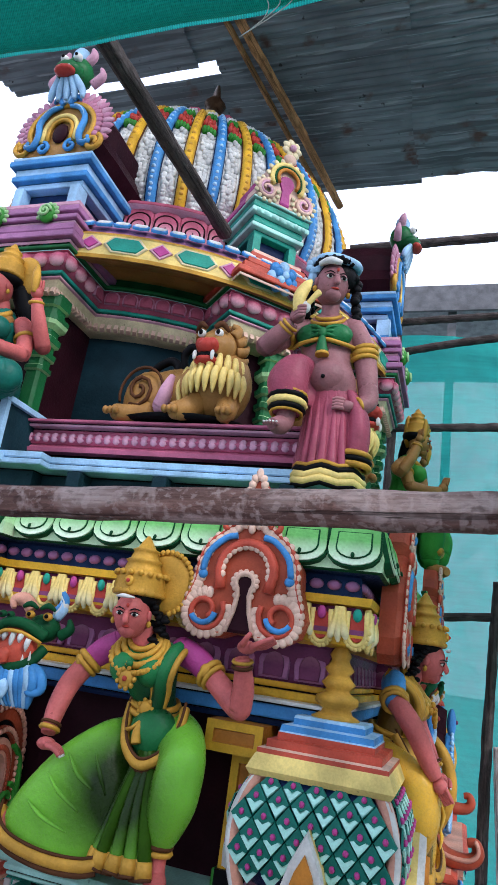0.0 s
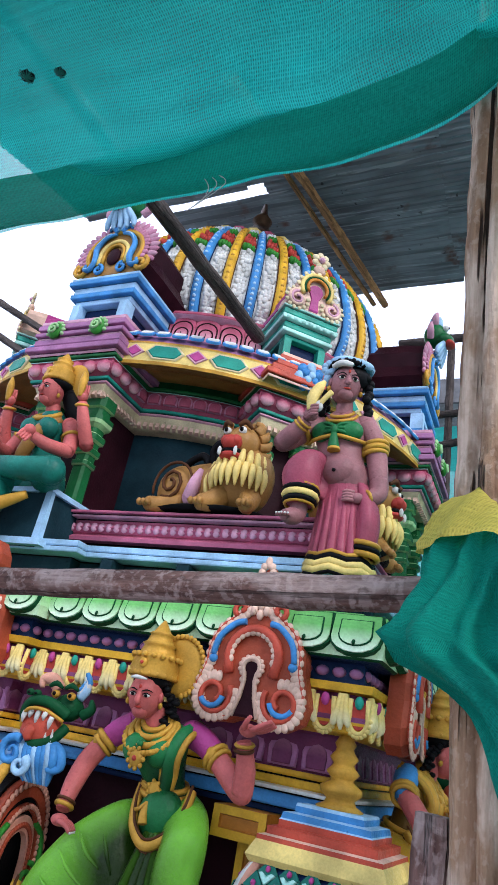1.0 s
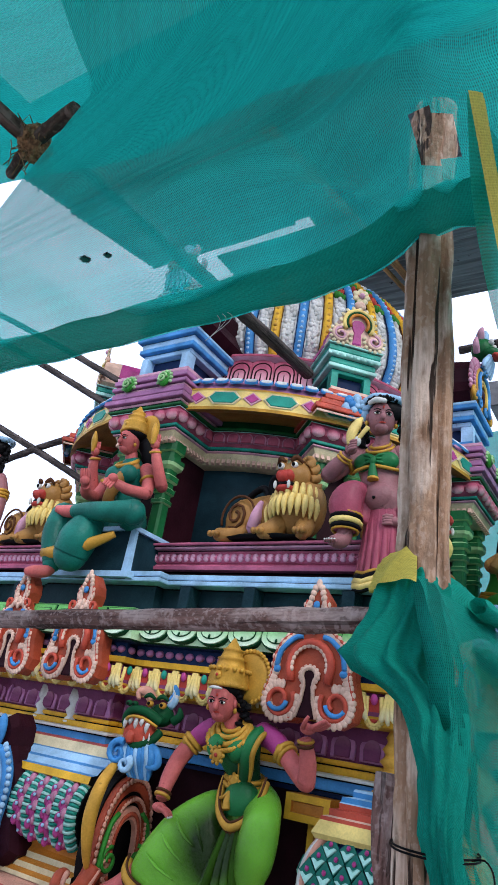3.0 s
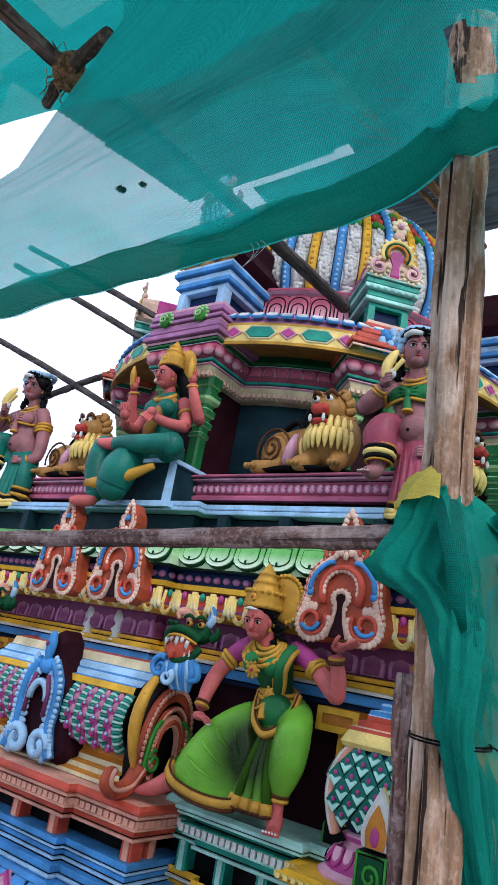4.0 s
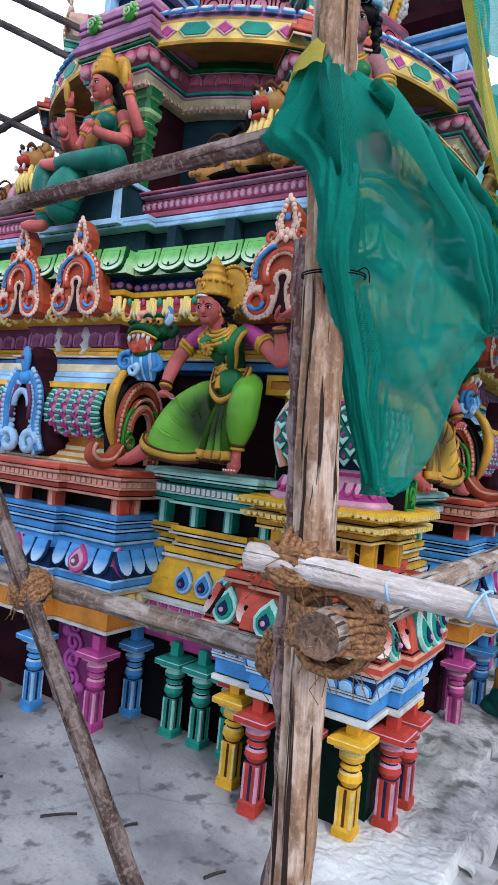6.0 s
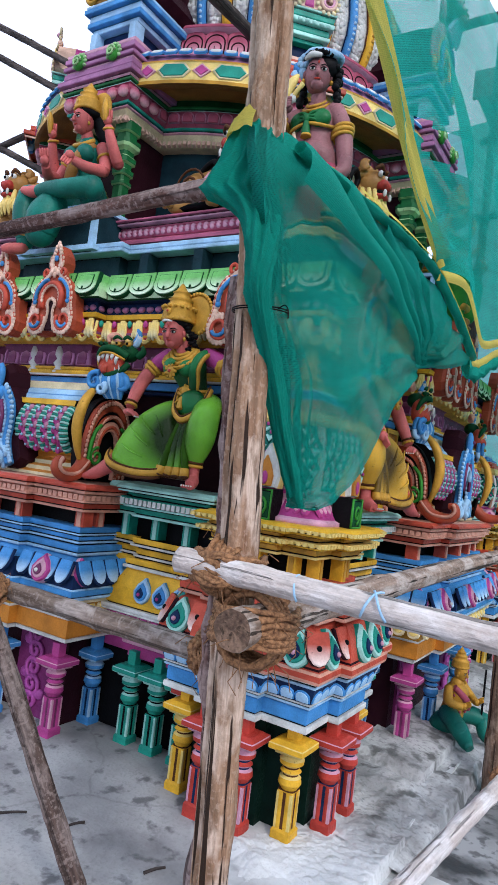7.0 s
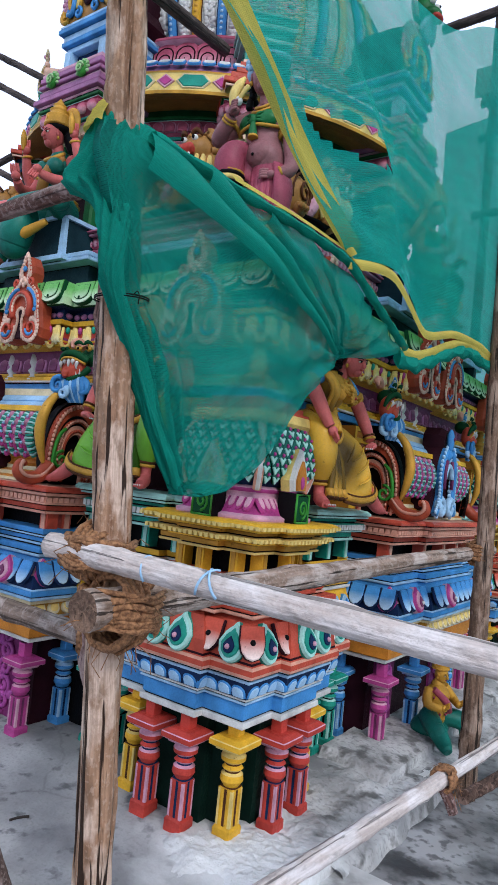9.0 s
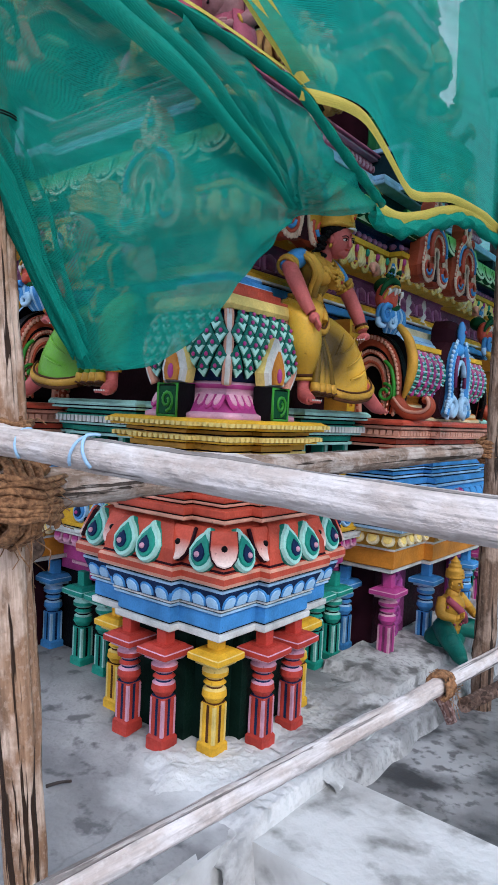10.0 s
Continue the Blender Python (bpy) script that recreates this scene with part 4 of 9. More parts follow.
    for j in range(len(prof) - 1):
        bm.faces.new((rows[j][0], rows[j][1], rows[j + 1][1], rows[j + 1][0])).material_index = prof[j][2]
    for e in (0, 1):
        bm.faces.new([r[e] for r in rows] + [bm.verts.new(((-L, L)[e], -2.0, 1.54))]).material_index = 2
    roof = tp("barrel_roof", bm, M("orange", "cream", "black", "yellow", "blue", "paleblue", "coral"), t, "barrel roof banded in cream, blue and red")
    swell = curve_pts([(0, 0.055, -0.005), (0, 0.0, 0.06), (0, -0.018, 0.135), (0, -0.003, 0.205), (0, 0.035, 0.262)], 5)
    bm = bmesh.new()
    tube(bm, swell, 0.022, 8, 1, 0.0, 1.3)
    for k in range(1, 20, 4):
        q = swell[k]
        for s in (-1, 1):
            ball(bm, (0.016 * s, q.y - 0.018, q.z + 0.012 * s), (0.021, 0.018, 0.026), 0 if s > 0 else 1, 8, 6)
        ball(bm, (0, q.y - 0.036, q.z), (0.010, 0.008, 0.010), 2, 7, 5)
    ros = mesh_of("rosette_strip", bm, M("dustypink", "pink", "paleblue"))
    bm = bmesh.new()
    for k in range(len(swell) - 1):
        q = (swell[k] + swell[k + 1]) / 2
        d = (swell[k + 1] - swell[k]).normalized()
        limb(bm, [q - d * 0.007, q + d * 0.007], [0.034 if k % 2 else 0.031] * 2, k % 2, 10, 2)
    rib = mesh_of("rib", bm, M("teal", "paleteal"))
    for i in range(25):
        x = -0.62 + 1.24 * i / 24
        if abs(x) < 0.17:
            continue
        put("rosette_strip" if i % 2 else "rib", ros if i % 2 else rib, roof, turned((x, -2.445, 1.725), 0, 1, -4))
    # front gable, blue
    bm = bmesh.new()
    out = [(-0.20, 1.55), (-0.26, 1.62), (-0.22, 1.75), (-0.20, 1.9), (-0.14, 2.02), (-0.06, 2.1), (-0.05, 2.2), (0, 2.26), (0.05, 2.2), (0.06, 2.1), (0.14, 2.02), (0.20, 1.9), (0.22, 1.75), (0.26, 1.62), (0.20, 1.55)]
    plate(bm, [(x * 1.12, 1.54 + (z - 1.54) * 1.0) for x, z in out], -2.30, -2.47, 2)
    for s in (-1, 1):
        way = [(s * 0.06, 2.08), (s * 0.13, 1.98), (s * 0.15, 1.86), (s * 0.14, 1.74), (s * 0.17, 1.64), (s * 0.20, 1.58)]
        pts = [(p.x, p.y) for p in [Vector((q.x, q.z)) for q in curve_pts([(x, 0, z) for x, z in way], 4)]]
        band(bm, pts, -2.49, 0.032, 0)
        for a, b in zip(pts, pts[1:]):
            d = Vector((b[0] - a[0], b[1] - a[1])).normalized()
            nx, nz = -d.y * s, d.x * s
            petal_at(bm, a[0] - nx * 0.040, -2.492, a[1] - nz * 0.040, nx, nz, (0.036, 0.014, 0.019), 1)
            petal_at(bm, a[0] + nx * 0.030, -2.508, a[1] + nz * 0.030, nx, nz, (0.020, 0.012, 0.015), 1)
        band(bm, spiral(s * 0.10, 1.63, 0.085, 0.02, 0 if s > 0 else 180, 1.2 * s), -2.50, 0.028, 1)
        band(bm, [(s * 0.055, 2.0), (s * 0.085, 1.9), (s * 0.085, 1.78)], -2.51, 0.014, 3)
    band(bm, arc(0, 1.86, 0.075, 0, 180, 8, 0.1) + [], -2.505, 0.022, 1)
    ball(bm, (0, -2.50, 2.16), (0.035, 0.03, 0.09), 0, 10, 8)
    ball(bm, (0, -2.53, 2.17), 0.014, 3, 6, 5)
    ball(bm, (0, -2.49, 2.05), (0.07, 0.03, 0.05), 0, 10, 6)
    tp("front_gable", bm, M("blue", "paleblue", "maroon", "purple"), t, "blue scrolled gable on a dark backing")
    # horseshoe end gables
    for s in (-1, 1):
        bm = bmesh.new()

        def e(u, z, o=0.0):
            return Vector((s * (0.76 + o), -2.22 + u, z))
        rim = [Vector((p.x, p.z)) for p in curve_pts([(-0.20, 0, 1.57), (-0.225, 0, 1.70), (-0.215, 0, 1.83), (-0.18, 0, 1.95), (-0.11, 0, 2.045), (0.0, 0, 2.09), (0.09, 0, 2.06), (0.155, 0, 1.975), (0.185, 0, 1.85), (0.19, 0, 1.70), (0.17, 0, 1.56)], 4)]
        mid = Vector((-0.02, 1.74))

        def hoop(k0, k1, o, mi, back=0.03):
            rows = []
            for k, oo in ((k0, o - back), (k0, o), (k1, o), (k1, o - back)):
                rows.append([bm.verts.new(e(mid.x + (p.x - mid.x) * k, mid.y + (p.y - mid.y) * (k if p.y > mid.y else 1), oo)) for p in rim])
            for a, b in zip(rows, rows[1:]):
                for q in range(len(rim) - 1):
                    bm.faces.new((a[q], a[q + 1], b[q + 1], b[q])).material_index = mi
        horn = curve_pts([e(-0.235, 1.66, 0.03), e(-0.275, 1.78, 0.03), e(-0.29, 1.90, 0.03), e(-0.255, 2.03, 0.03), e(-0.175, 2.125, 0.03), e(-0.10, 2.15, 0.03)], 5)
        tube(bm, horn, [0.006 + 0.028 * math.sin(math.pi * (q / (len(horn) - 1)) ** 0.8) for q in range(len(horn))], 10, 3)
        hoop(1.0, 0.95, 0.0, 4, 0.06)
        hoop(0.95, 0.74, 0.035, 0, 0.07)
        hoop(0.73, 0.68, 0.03, 4)
        hoop(0.68, 0.60, 0.05, 0)
        hoop(0.60, 0.55, 0.03, 4)
        hoop(0.55, 0.38, 0.045, 1)
        for k, o, r, step, mi in ((0.90, 0.042, 0.013, 1, 1), (0.645, 0.054, 0.009, 1, 1), (0.45, 0.05, 0.010, 1, 0)):
            for p in rim[::step]:
                ball(bm, e(mid.x + (p.x - mid.x) * k, mid.y + (p.y - mid.y) * (k if p.y > mid.y else 1), o), (0.008, r, r * 1.2), mi, 6, 5)
        v = [bm.verts.new(e(mid.x + (p.x - mid.x) * 0.93, p.y, -0.01)) for p in rim]
        bm.faces.new(v).material_index = 4
        for q in (-1, 1):
            tube(bm, [e(mid.x + q * (x - 0.0), z, 0.055) for x, z in spiral(0.105, 1.70, 0.06, 0.015, 100, -1.3, 16)], 0.011, 6, 2)
            tube(bm, curve_pts([e(mid.x + q * 0.16, 1.62, 0.05), e(mid.x + q * 0.165, 1.74, 0.055), e(mid.x + q * 0.14, 1.85, 0.055), e(mid.x + q * 0.09, 1.90, 0.05)], 4), 0.013, 6, 2)
        # foot scroll running out to the front
        foot = curve_pts([e(-0.19, 1.66, 0.03), e(-0.27, 1.585, 0.04), e(-0.38, 1.575, 0.05), e(-0.43, 1.61, 0.05), e(-0.42, 1.66, 0.05), e(-0.38, 1.66, 0.05)], 5)
        tube(bm, foot, [0.05 - 0.0012 * q for q in range(len(foot))], 8, 0)
        tube(bm, [p + Vector((s * 0.035, 0, 0.012)) for p in foot[:-4]], 0.012, 6, 1)
        tp("end_gable", bm, M("brick", "salmon", "green", "gold", "black"), t, "brick red horseshoe gable with a gold horn")
    return t


centre = shala()
copy_thing(centre, R90 @ centre.matrix_basis)


# ---- the tower: body, cornice, upper storey and dome ----
tower = thing("temple_tower", (0, 0, 0), "painted temple tower with lotus cornice, niches and a ribbed dome", "temple tower")


def stepped(h, c, p):
    side = [(-h, -h), (-c, -h), (-c, -h - p), (c, -h - p), (c, -h)]
    out = []
    for k in range(4):
        a = k * math.pi / 2
        out += [(x * math.cos(a) - y * math.sin(a), x * math.sin(a) + y * math.cos(a)) for x, y in side]
    return out


def faces4(fn):
    for k in range(4):
        fn(pose(0, 0, 0, 0, 0, 90 * k), k)


bm = bmesh.new()
sweep(bm, square(1.98), [(0, 0.0, 0), (0, 2.5, 0)], True, True)
tp("lower_wall", bm, M("maroon"), tower, "dark maroon lower wall")

CORN = stepped(2.08, 0.47, 0.09)
bm = bmesh.new()
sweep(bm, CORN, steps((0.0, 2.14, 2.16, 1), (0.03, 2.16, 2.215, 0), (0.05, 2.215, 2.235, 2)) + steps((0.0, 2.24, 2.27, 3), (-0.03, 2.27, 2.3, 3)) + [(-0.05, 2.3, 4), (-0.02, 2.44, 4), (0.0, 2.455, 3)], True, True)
fr = tp("purple_frieze", bm, M("blue", "navy", "white", "yellow", "purple"), tower, "blue slab and purple lotus frieze")
pet = petal_mesh("lotus_leaf", 0.13, 0.13, 0.016, M("lilac", "petal_lilac"))
for x, y, a in along(shifted(CORN, -0.03, True) + [shifted(CORN, -0.03, True)[0]], 0.15):
    if y < -1.7 or x > 1.7:
        put("lotus_leaf", pet, fr, turned((x, y, 2.31), a) @ pose(0, 0, 0, 180, 0, 180) @ pose(0, 0, 0, 6, 0, 0))

bm = bmesh.new()
sweep(bm, CORN, [(0.0, 2.45, 0), (0.10, 2.462, 0), (0.125, 2.50, 2), (0.11, 2.57, 2), (0.09, 2.60, 0), (0.13, 2.605, 0), (0.135, 2.635, 0), (0.09, 2.64, 3), (0.08, 2.715, 3), (0.10, 2.72, 3), (0.15, 2.722, 3)], True)
fringe = tp("fringe", bm, M("yellow", "paleyellow", "purple", "navy"), tower, "cream tasselled fringe under the eave")
bm = bmesh.new()
for q in (-1, 0, 1):
    limb(bm, [(q * 0.010, 0.002, 0.0), (q * 0.014, -0.014, -0.05), (q * 0.026, -0.022, -0.095), (q * 0.031, -0.012, -0.125 + 0.012 * abs(q))], [0.012, 0.015, 0.015, 0.006], 0, 8, 4)
tas = mesh_of("tassel", bm, M("tassel"))


def pendant(gem):
    """A gem over a red drop in a beaded loop."""
    bm = bmesh.new()
    plate(bm, [(-0.024, -0.02)] + arc(0, -0.075, 0.025, 180, 360, 8, 0.034) + [(0.024, -0.02)], 0.01, -0.010, 1)
    loop = [(-0.030, -0.01)] + arc(0, -0.075, 0.032, 180, 360, 10, 0.044) + [(0.030, -0.01)]
    band(bm, loop, -0.010, 0.009, 0)
    for x, z in loop[1:-1]:
        ball(bm, (x * 1.22, -0.010, -0.075 + (z + 0.075) * 1.2), (0.010, 0.008, 0.010), 0, 6, 5)
    ball(bm, (0, -0.014, -0.022), (0.016, 0.012, 0.022), 2, 8, 6)
    return mesh_of("pendant_bud", bm, M("paleyellow", "red", gem))


bud_p, bud_t = pendant("pink"), pendant("teal")
bm = bmesh.new()
ball(bm, (0, 0, 0), (0.030, 0.020, 0.021), 0, 8, 6)
dot = mesh_of("bead", bm, M("lilac"))
ring = shifted(CORN, 0.118, True)
i = 0
for x, y, a in along(ring + ring[:1], 0.066):
    if y < -1.9 or x > 1.9:
        put("pendant_bud" if i % 2 else "tassel", (bud_p if i % 4 == 1 else bud_t) if i % 2 else tas, fringe, turned((x, y, 2.596), a, 1.12 if i % 2 else 1, 6))
    i += 1
ring = shifted(CORN, 0.085, True)
for x, y, a in along(ring + ring[:1], 0.070):
    if y < -1.9 or x > 1.9:
        put("bead", dot, fringe, turned((x, y, 2.678), a))

bm = bmesh.new()
sweep(bm, CORN, [(0.15, 2.722, 1), (0.165, 2.73, 0), (0.17, 2.78, 0), (0.15, 2.84, 0), (0.10, 2.895, 0), (0.04, 2.925, 0), (-0.06, 2.93, 0)], True)
ev = tp("green_eave", bm, M("eave_green", "deepgreen"), tower, "pale green rolled eave with lotus petals")


def green_petal():
    bm = bmesh.new()
    out = [(-0.100, 0.0), (-0.104, -0.1)] + arc(0, -0.1, 0.104, 180, 360, 8, 0.065) + [(0.100, 0.0)]
    lift = lambda z: 0.018 - 0.055 * (1 - ((z + 0.165) / 0.165) ** 2)
    for k, mi, d in ((1.0, 1, 0.0), (0.93, 0, 0.007), (0.66, 1, 0.010), (0.60, 0, 0.014)):
        pts = [(x * k, -0.08 + (z + 0.08) * k) for x, z in out]
        vs = [bm.verts.new((x, -d + 0.0 + lift(z) * 0 , z)) for x, z in pts]
        vb = [bm.verts.new((x, 0.03, z)) for x, z in pts]
        bm.faces.new(vs).material_index = mi
        for a in range(len(vs)):
            b = (a + 1) % len(vs)
            bm.faces.new((vs[a], vs[b], vb[b], vb[a])).material_index = mi
    ball(bm, (0, -0.02, -0.125), (0.008, 0.006, 0.012), 1, 6, 4)
    return mesh_of("eave_petal", bm, M("petal_green", "deepgreen"))


gp = green_petal()
ring = shifted(CORN, 0.158, True)
for x, y, a in along(ring + ring[:1], 0.214):
    if y < -1.9 or x > 1.9:
        put("eave_petal", gp, ev, turned((x, y, 2.895), a, 1, -15))


def arch_gable(name, mats):
    """A scrolled horseshoe gable on two curled feet, standing on z = 0, its back at y = 0."""
    bm = bmesh.new()
    half = [(0.03, 0.02), (0.09, -0.005), (0.17, -0.01), (0.245, 0.03), (0.27, 0.10), (0.25, 0.17), (0.235, 0.22), (0.23, 0.30), (0.19, 0.385), (0.125, 0.435), (0.085, 0.47), (0.06, 0.50), (0.075, 0.56), (0.06, 0.62), (0.0, 0.70)]
    plate(bm, [(-x, z) for x, z in half[:-1]] + [half[-1]] + half[-2::-1], 0.06, -0.045, 0)
    # cream scallops round the rim
    for q in (-1, 1):
        rim = curve_pts([(q * x * 0.93, -0.05, 0.02 + z * 0.955) for x, z in half[1:-1]], 4)
        tube(bm, rim, 0.010, 6, 1)
        for a, b in list(zip(rim, rim[1:]))[::2]:
            d = (b - a).normalized()
            m = a + Vector((d.z, 0, -d.x)) * 0.012 * -q
            petal_at(bm, m.x, m.y - 0.002, m.z, d.z, -d.x, (0.032, 0.0085, 0.023), 2)
        # curled foot and its inlay
        tube(bm, [(q * x, -0.056, z) for x, z in spiral(0.160, 0.095, 0.088, 0.026, 150, 1.25, 20)], 0.013, 7, 1)
        tube(bm, [(q * x, -0.062, z) for x, z in arc(0.165, 0.10, 0.055, 190, 330, 10)], 0.013, 7, 3)
        for x, z in spiral(0.160, 0.095, 0.098, 0.075, 170, 0.80, 17):
            petal_at(bm, q * x, -0.054, z, q * (x - 0.160), z - 0.095, (0.028, 0.0085, 0.020), 2)
        tube(bm, curve_pts([(q * 0.195, -0.056, 0.26), (q * 0.175, -0.058, 0.34), (q * 0.11, -0.056, 0.405), (q * 0.06, -0.052, 0.42)], 4), 0.015, 6, 3)
        ball(bm, (q * 0.19, -0.058, 0.245), (0.022, 0.014, 0.02), 3, 8, 6)
        tube(bm, [(q * x, -0.056, z) for x, z in spiral(0.095, 0.475, 0.036, 0.012, -70, 0.9, 10)], 0.013, 6, 1)
    arch = [(-0.105, 0.19)] + arc(0, 0.27, 0.118, 200, -20, 12) + [(0.105, 0.19)]
    band(bm, arch, -0.055, 0.024, 1, 7)
    for x, z in arc(0, 0.27, 0.118, 190, -10, 13):
        petal_at(bm, x * 0.93, -0.068, 0.27 + (z - 0.27) * 0.93, x, z - 0.27, (0.024, 0.0085, 0.019), 2)
    slot = [(-0.062, 0.02), (-0.036, 0.10), (-0.026, 0.17)] + arc(0, 0.225, 0.040, 220, -40, 10) + [(0.026, 0.17), (0.036, 0.10), (0.062, 0.02)]
    plate(bm, slot, -0.03, -0.05, 4)
    band(bm, slot, -0.054, 0.011, 2)
    for x, z in slot[1:-1]:
        petal_at(bm, x * 1.20, -0.055, z, x, max(0, z - 0.225), (0.018, 0.007, 0.014), 2)
    for k, (x, z) in enumerate(((0, 0.50), (-0.03, 0.475), (0.03, 0.475), (0, 0.455))):
        ball(bm, (x, -0.056, z), (0.018, 0.014, 0.026), 2, 7, 5)
    ball(bm, (0, -0.058, 0.585), (0.02, 0.014, 0.024), 3, 8, 6)
    for i in range(6):
        for q in (-1, 1):
            ball(bm, (q * (0.062 - 0.0085 * i), -0.05, 0.54 + 0.028 * i), (0.019, 0.014, 0.02), 2, 7, 5)
    ball(bm, (0, -0.05, 0.70), (0.018, 0.014, 0.03), 2, 7, 5)
    return mesh_of(name, bm, mats)


ga = arch_gable("gable", M("brick", "coral", "shell", "blue", "maroon"))


def put_gables(m, k):
    for u, y, s in ((1.75, -2.27, 0.90), (-1.75, -2.27, 0.90)):
        piece("gable", ga, tower, m @ turned((u, y, 2.43), 0, s), "brick red scrolled horseshoe gable with cream petals")
    for u in (-0.28, 0.28):
        piece("gable", ga, tower, m @ turned((u, -2.35, 2.475), 0, 0.95) @ Matrix.Diagonal((0.86, 1, 0.90, 1)), "red scrolled twin gable with pale petals")


faces4(put_gables)

# attic wall and the ledge of the upper storey
ATT = stepped(1.97, 0.50, 0.08)
bm = bmesh.new()
sweep(bm, ATT, steps((0.0, 2.9, 3.09, 0), (0.10, 3.095, 3.125, 1), (0.09, 3.128, 3.165, 1)) + [(-0.02, 3.17, 0), (-0.04, 3.2, 0)], True, True)
tp("attic_wall", bm, M("slate", "paleblue"), tower, "dark slate attic wall with a pale blue ledge")
bm = bmesh.new()
box(bm, -0.035, 0.035, -0.07, 0.05, 0, 0.17)
blk = mesh_of("attic_block", bm, M("slate"))
for k in range(4):
    for u in (-1.8, -1.2, -0.75, 0.75, 1.2, 1.8):
        piece("attic_block", blk, tower, pose(0, 0, 0, 0, 0, 90 * k) @ turned((u, -2.01, 2.92)))

bm = bmesh.new()
sweep(bm, square(1.86), steps((-0.02, 3.10, 3.235, 3)) + [(0.0, 3.237, 0), (0.05, 3.24, 0), (0.055, 3.262, 1), (0.045, 3.264, 0), (0.02, 3.286, 0)] + [(0.03, 3.289, 2), (0.055, 3.318, 2), (0.03, 3.347, 2)] + steps((0.035, 3.35, 3.363, 0), (0.08, 3.366, 3.382, 1), (0.10, 3.382, 3.402, 0)) + [(0.08, 3.41, 1), (-0.3, 3.413, 4)], True, True)
pk = tp("pink_ledge", bm, M("pinkrose", "palepink", "pinkrose", "maroon", "slate"), tower, "rose pink ledge with rounded beads")
bm = bmesh.new()
ball(bm, (0, 0, 0), (0.023, 0.012, 0.027), 0, 8, 6)
bead = mesh_of("bead", bm, M("palepink"))
sqr = [(x, y) for x, y in square(1.905)]
for x, y, a in along(sqr + sqr[:1], 0.052):
    if (y < -1.8 or x > 1.8) and (abs(x) > 0.36 or abs(y) > 1.88) :
        put("bead", bead, pk, turned((x, y, 3.318), a))

bm = bmesh.new()
lathe(bm, [(1.44, 3.4), (1.44, 4.6)], 64)
tp("upper_wall", bm, M("slate"), tower, "dark slate wall behind the figures")


def seat_block(m, k):
    bm = bmesh.new()
    box(bm, -0.32, 0.32, -2.16, -1.75, 3.11, 3.425, 0)
    block = part("seat_block", bm, M("slate"), tower, "slate pedestal edged in pale blue", False, m)
    for x0, x1, y0, z0, z1 in ((-0.345, -0.295, -2.175, 3.15, 3.425), (0.295, 0.345, -2.175, 3.15, 3.425), (-0.345, 0.345, -2.18, 3.42, 3.45), (-0.38, 0.38, -2.2, 3.112, 3.15)):
        bm = bmesh.new()
        box(bm, x0, x1, y0, -1.8 if x1 - x0 > 0.1 else -2.14, z0, z1, 0, 0.004)
        part("edge_strip", bm, M("paleblue"), block)
    bm = bmesh.new()
    box(bm, -0.20, 0.20, -1.80, -1.2, 3.4, 4.2, 0)
    part("niche_wall", bm, M("maroon"), tower, "", False, m)
    for s in (-1, 1):
        part("green_pilaster", ringed_pilaster(0.205 * s, -1.845, 3.4, 4.19, 0.062), M("midgreen", "palegreen"), tower, "green ringed pilaster", False, m)
    m45 = m @ pose(0, 0, 0, 0, 0, 45)
    bm = bmesh.new()
    box(bm, -0.15, 0.15, -1.70, -1.2, 3.4, 4.2, 0)
    part("niche_wall", bm, M("maroon"), tower, "", False, m45)
    for s in (-1, 1):
        part("green_pilaster", ringed_pilaster(0.145 * s, -1.755, 3.4, 4.19, 0.055), M("midgreen", "palegreen"), tower, "green ringed corner pilaster", False, m45)


def ringed_pilaster(x, y, z0, z1, w):
    """A square green pilaster: moulded foot, fluted shaft, a stack of rings and a wide cap."""
    h = z1 - z0
    bm = bmesh.new()
    prof = [(1.15, 0.0, 0), (1.15, 0.06, 1), (1.05, 0.065, 0), (0.8, 0.09, 0), (0.78, 0.40, 1), (1.0, 0.41, 0), (1.0, 0.44, 1), (0.78, 0.45, 0), (0.78, 0.50, 1), (1.05, 0.51, 0), (1.1, 0.55, 1), (0.8, 0.565, 0), (0.8, 0.61, 1), (1.15, 0.625, 0), (1.2, 0.67, 1), (0.85, 0.69, 0),
            (0.9, 0.73, 1), (1.35, 0.76, 1), (1.45, 0.79, 0), (1.45, 0.83, 1), (1.0, 0.845, 0), (1.0, 0.90, 1), (1.3, 0.91, 0), (1.3, 1.0, 0)]
    lathe(bm, [(w * r, z0 + h * z, mi) for r, z, mi in prof], 16, 0, (x, y), 7)
    for f in bm.faces:
        f.smooth = False
    return bm


faces4(seat_block)

# entablature: a ring that runs forward over each seat and at each corner
def lobed_plan(r0, card, diag):
    """A ring of radius r0 with square bays pushed out at the faces and the corners; card, diag: (front, half width)."""
    out = []
    for k in range(8):
        front, w = diag if k % 2 else card
        a = radians(45 * k)
        inner = math.sqrt(r0 * r0 - w * w)
        bay = [(-w, -inner), (-w, -front), (w, -front), (w, -inner)]
        out += [(x * math.cos(a) - y * math.sin(a), x * math.sin(a) + y * math.cos(a)) for x, y in bay]
        w2 = (card if k % 2 else diag)[1]
        a0, a1 = a + math.asin(w / r0), a + radians(45) - math.asin(w2 / r0)
        for j in range(1, 4):
            t = a0 + (a1 - a0) * j / 4
            out.append((r0 * math.sin(t), -r0 * math.cos(t)))
    return out


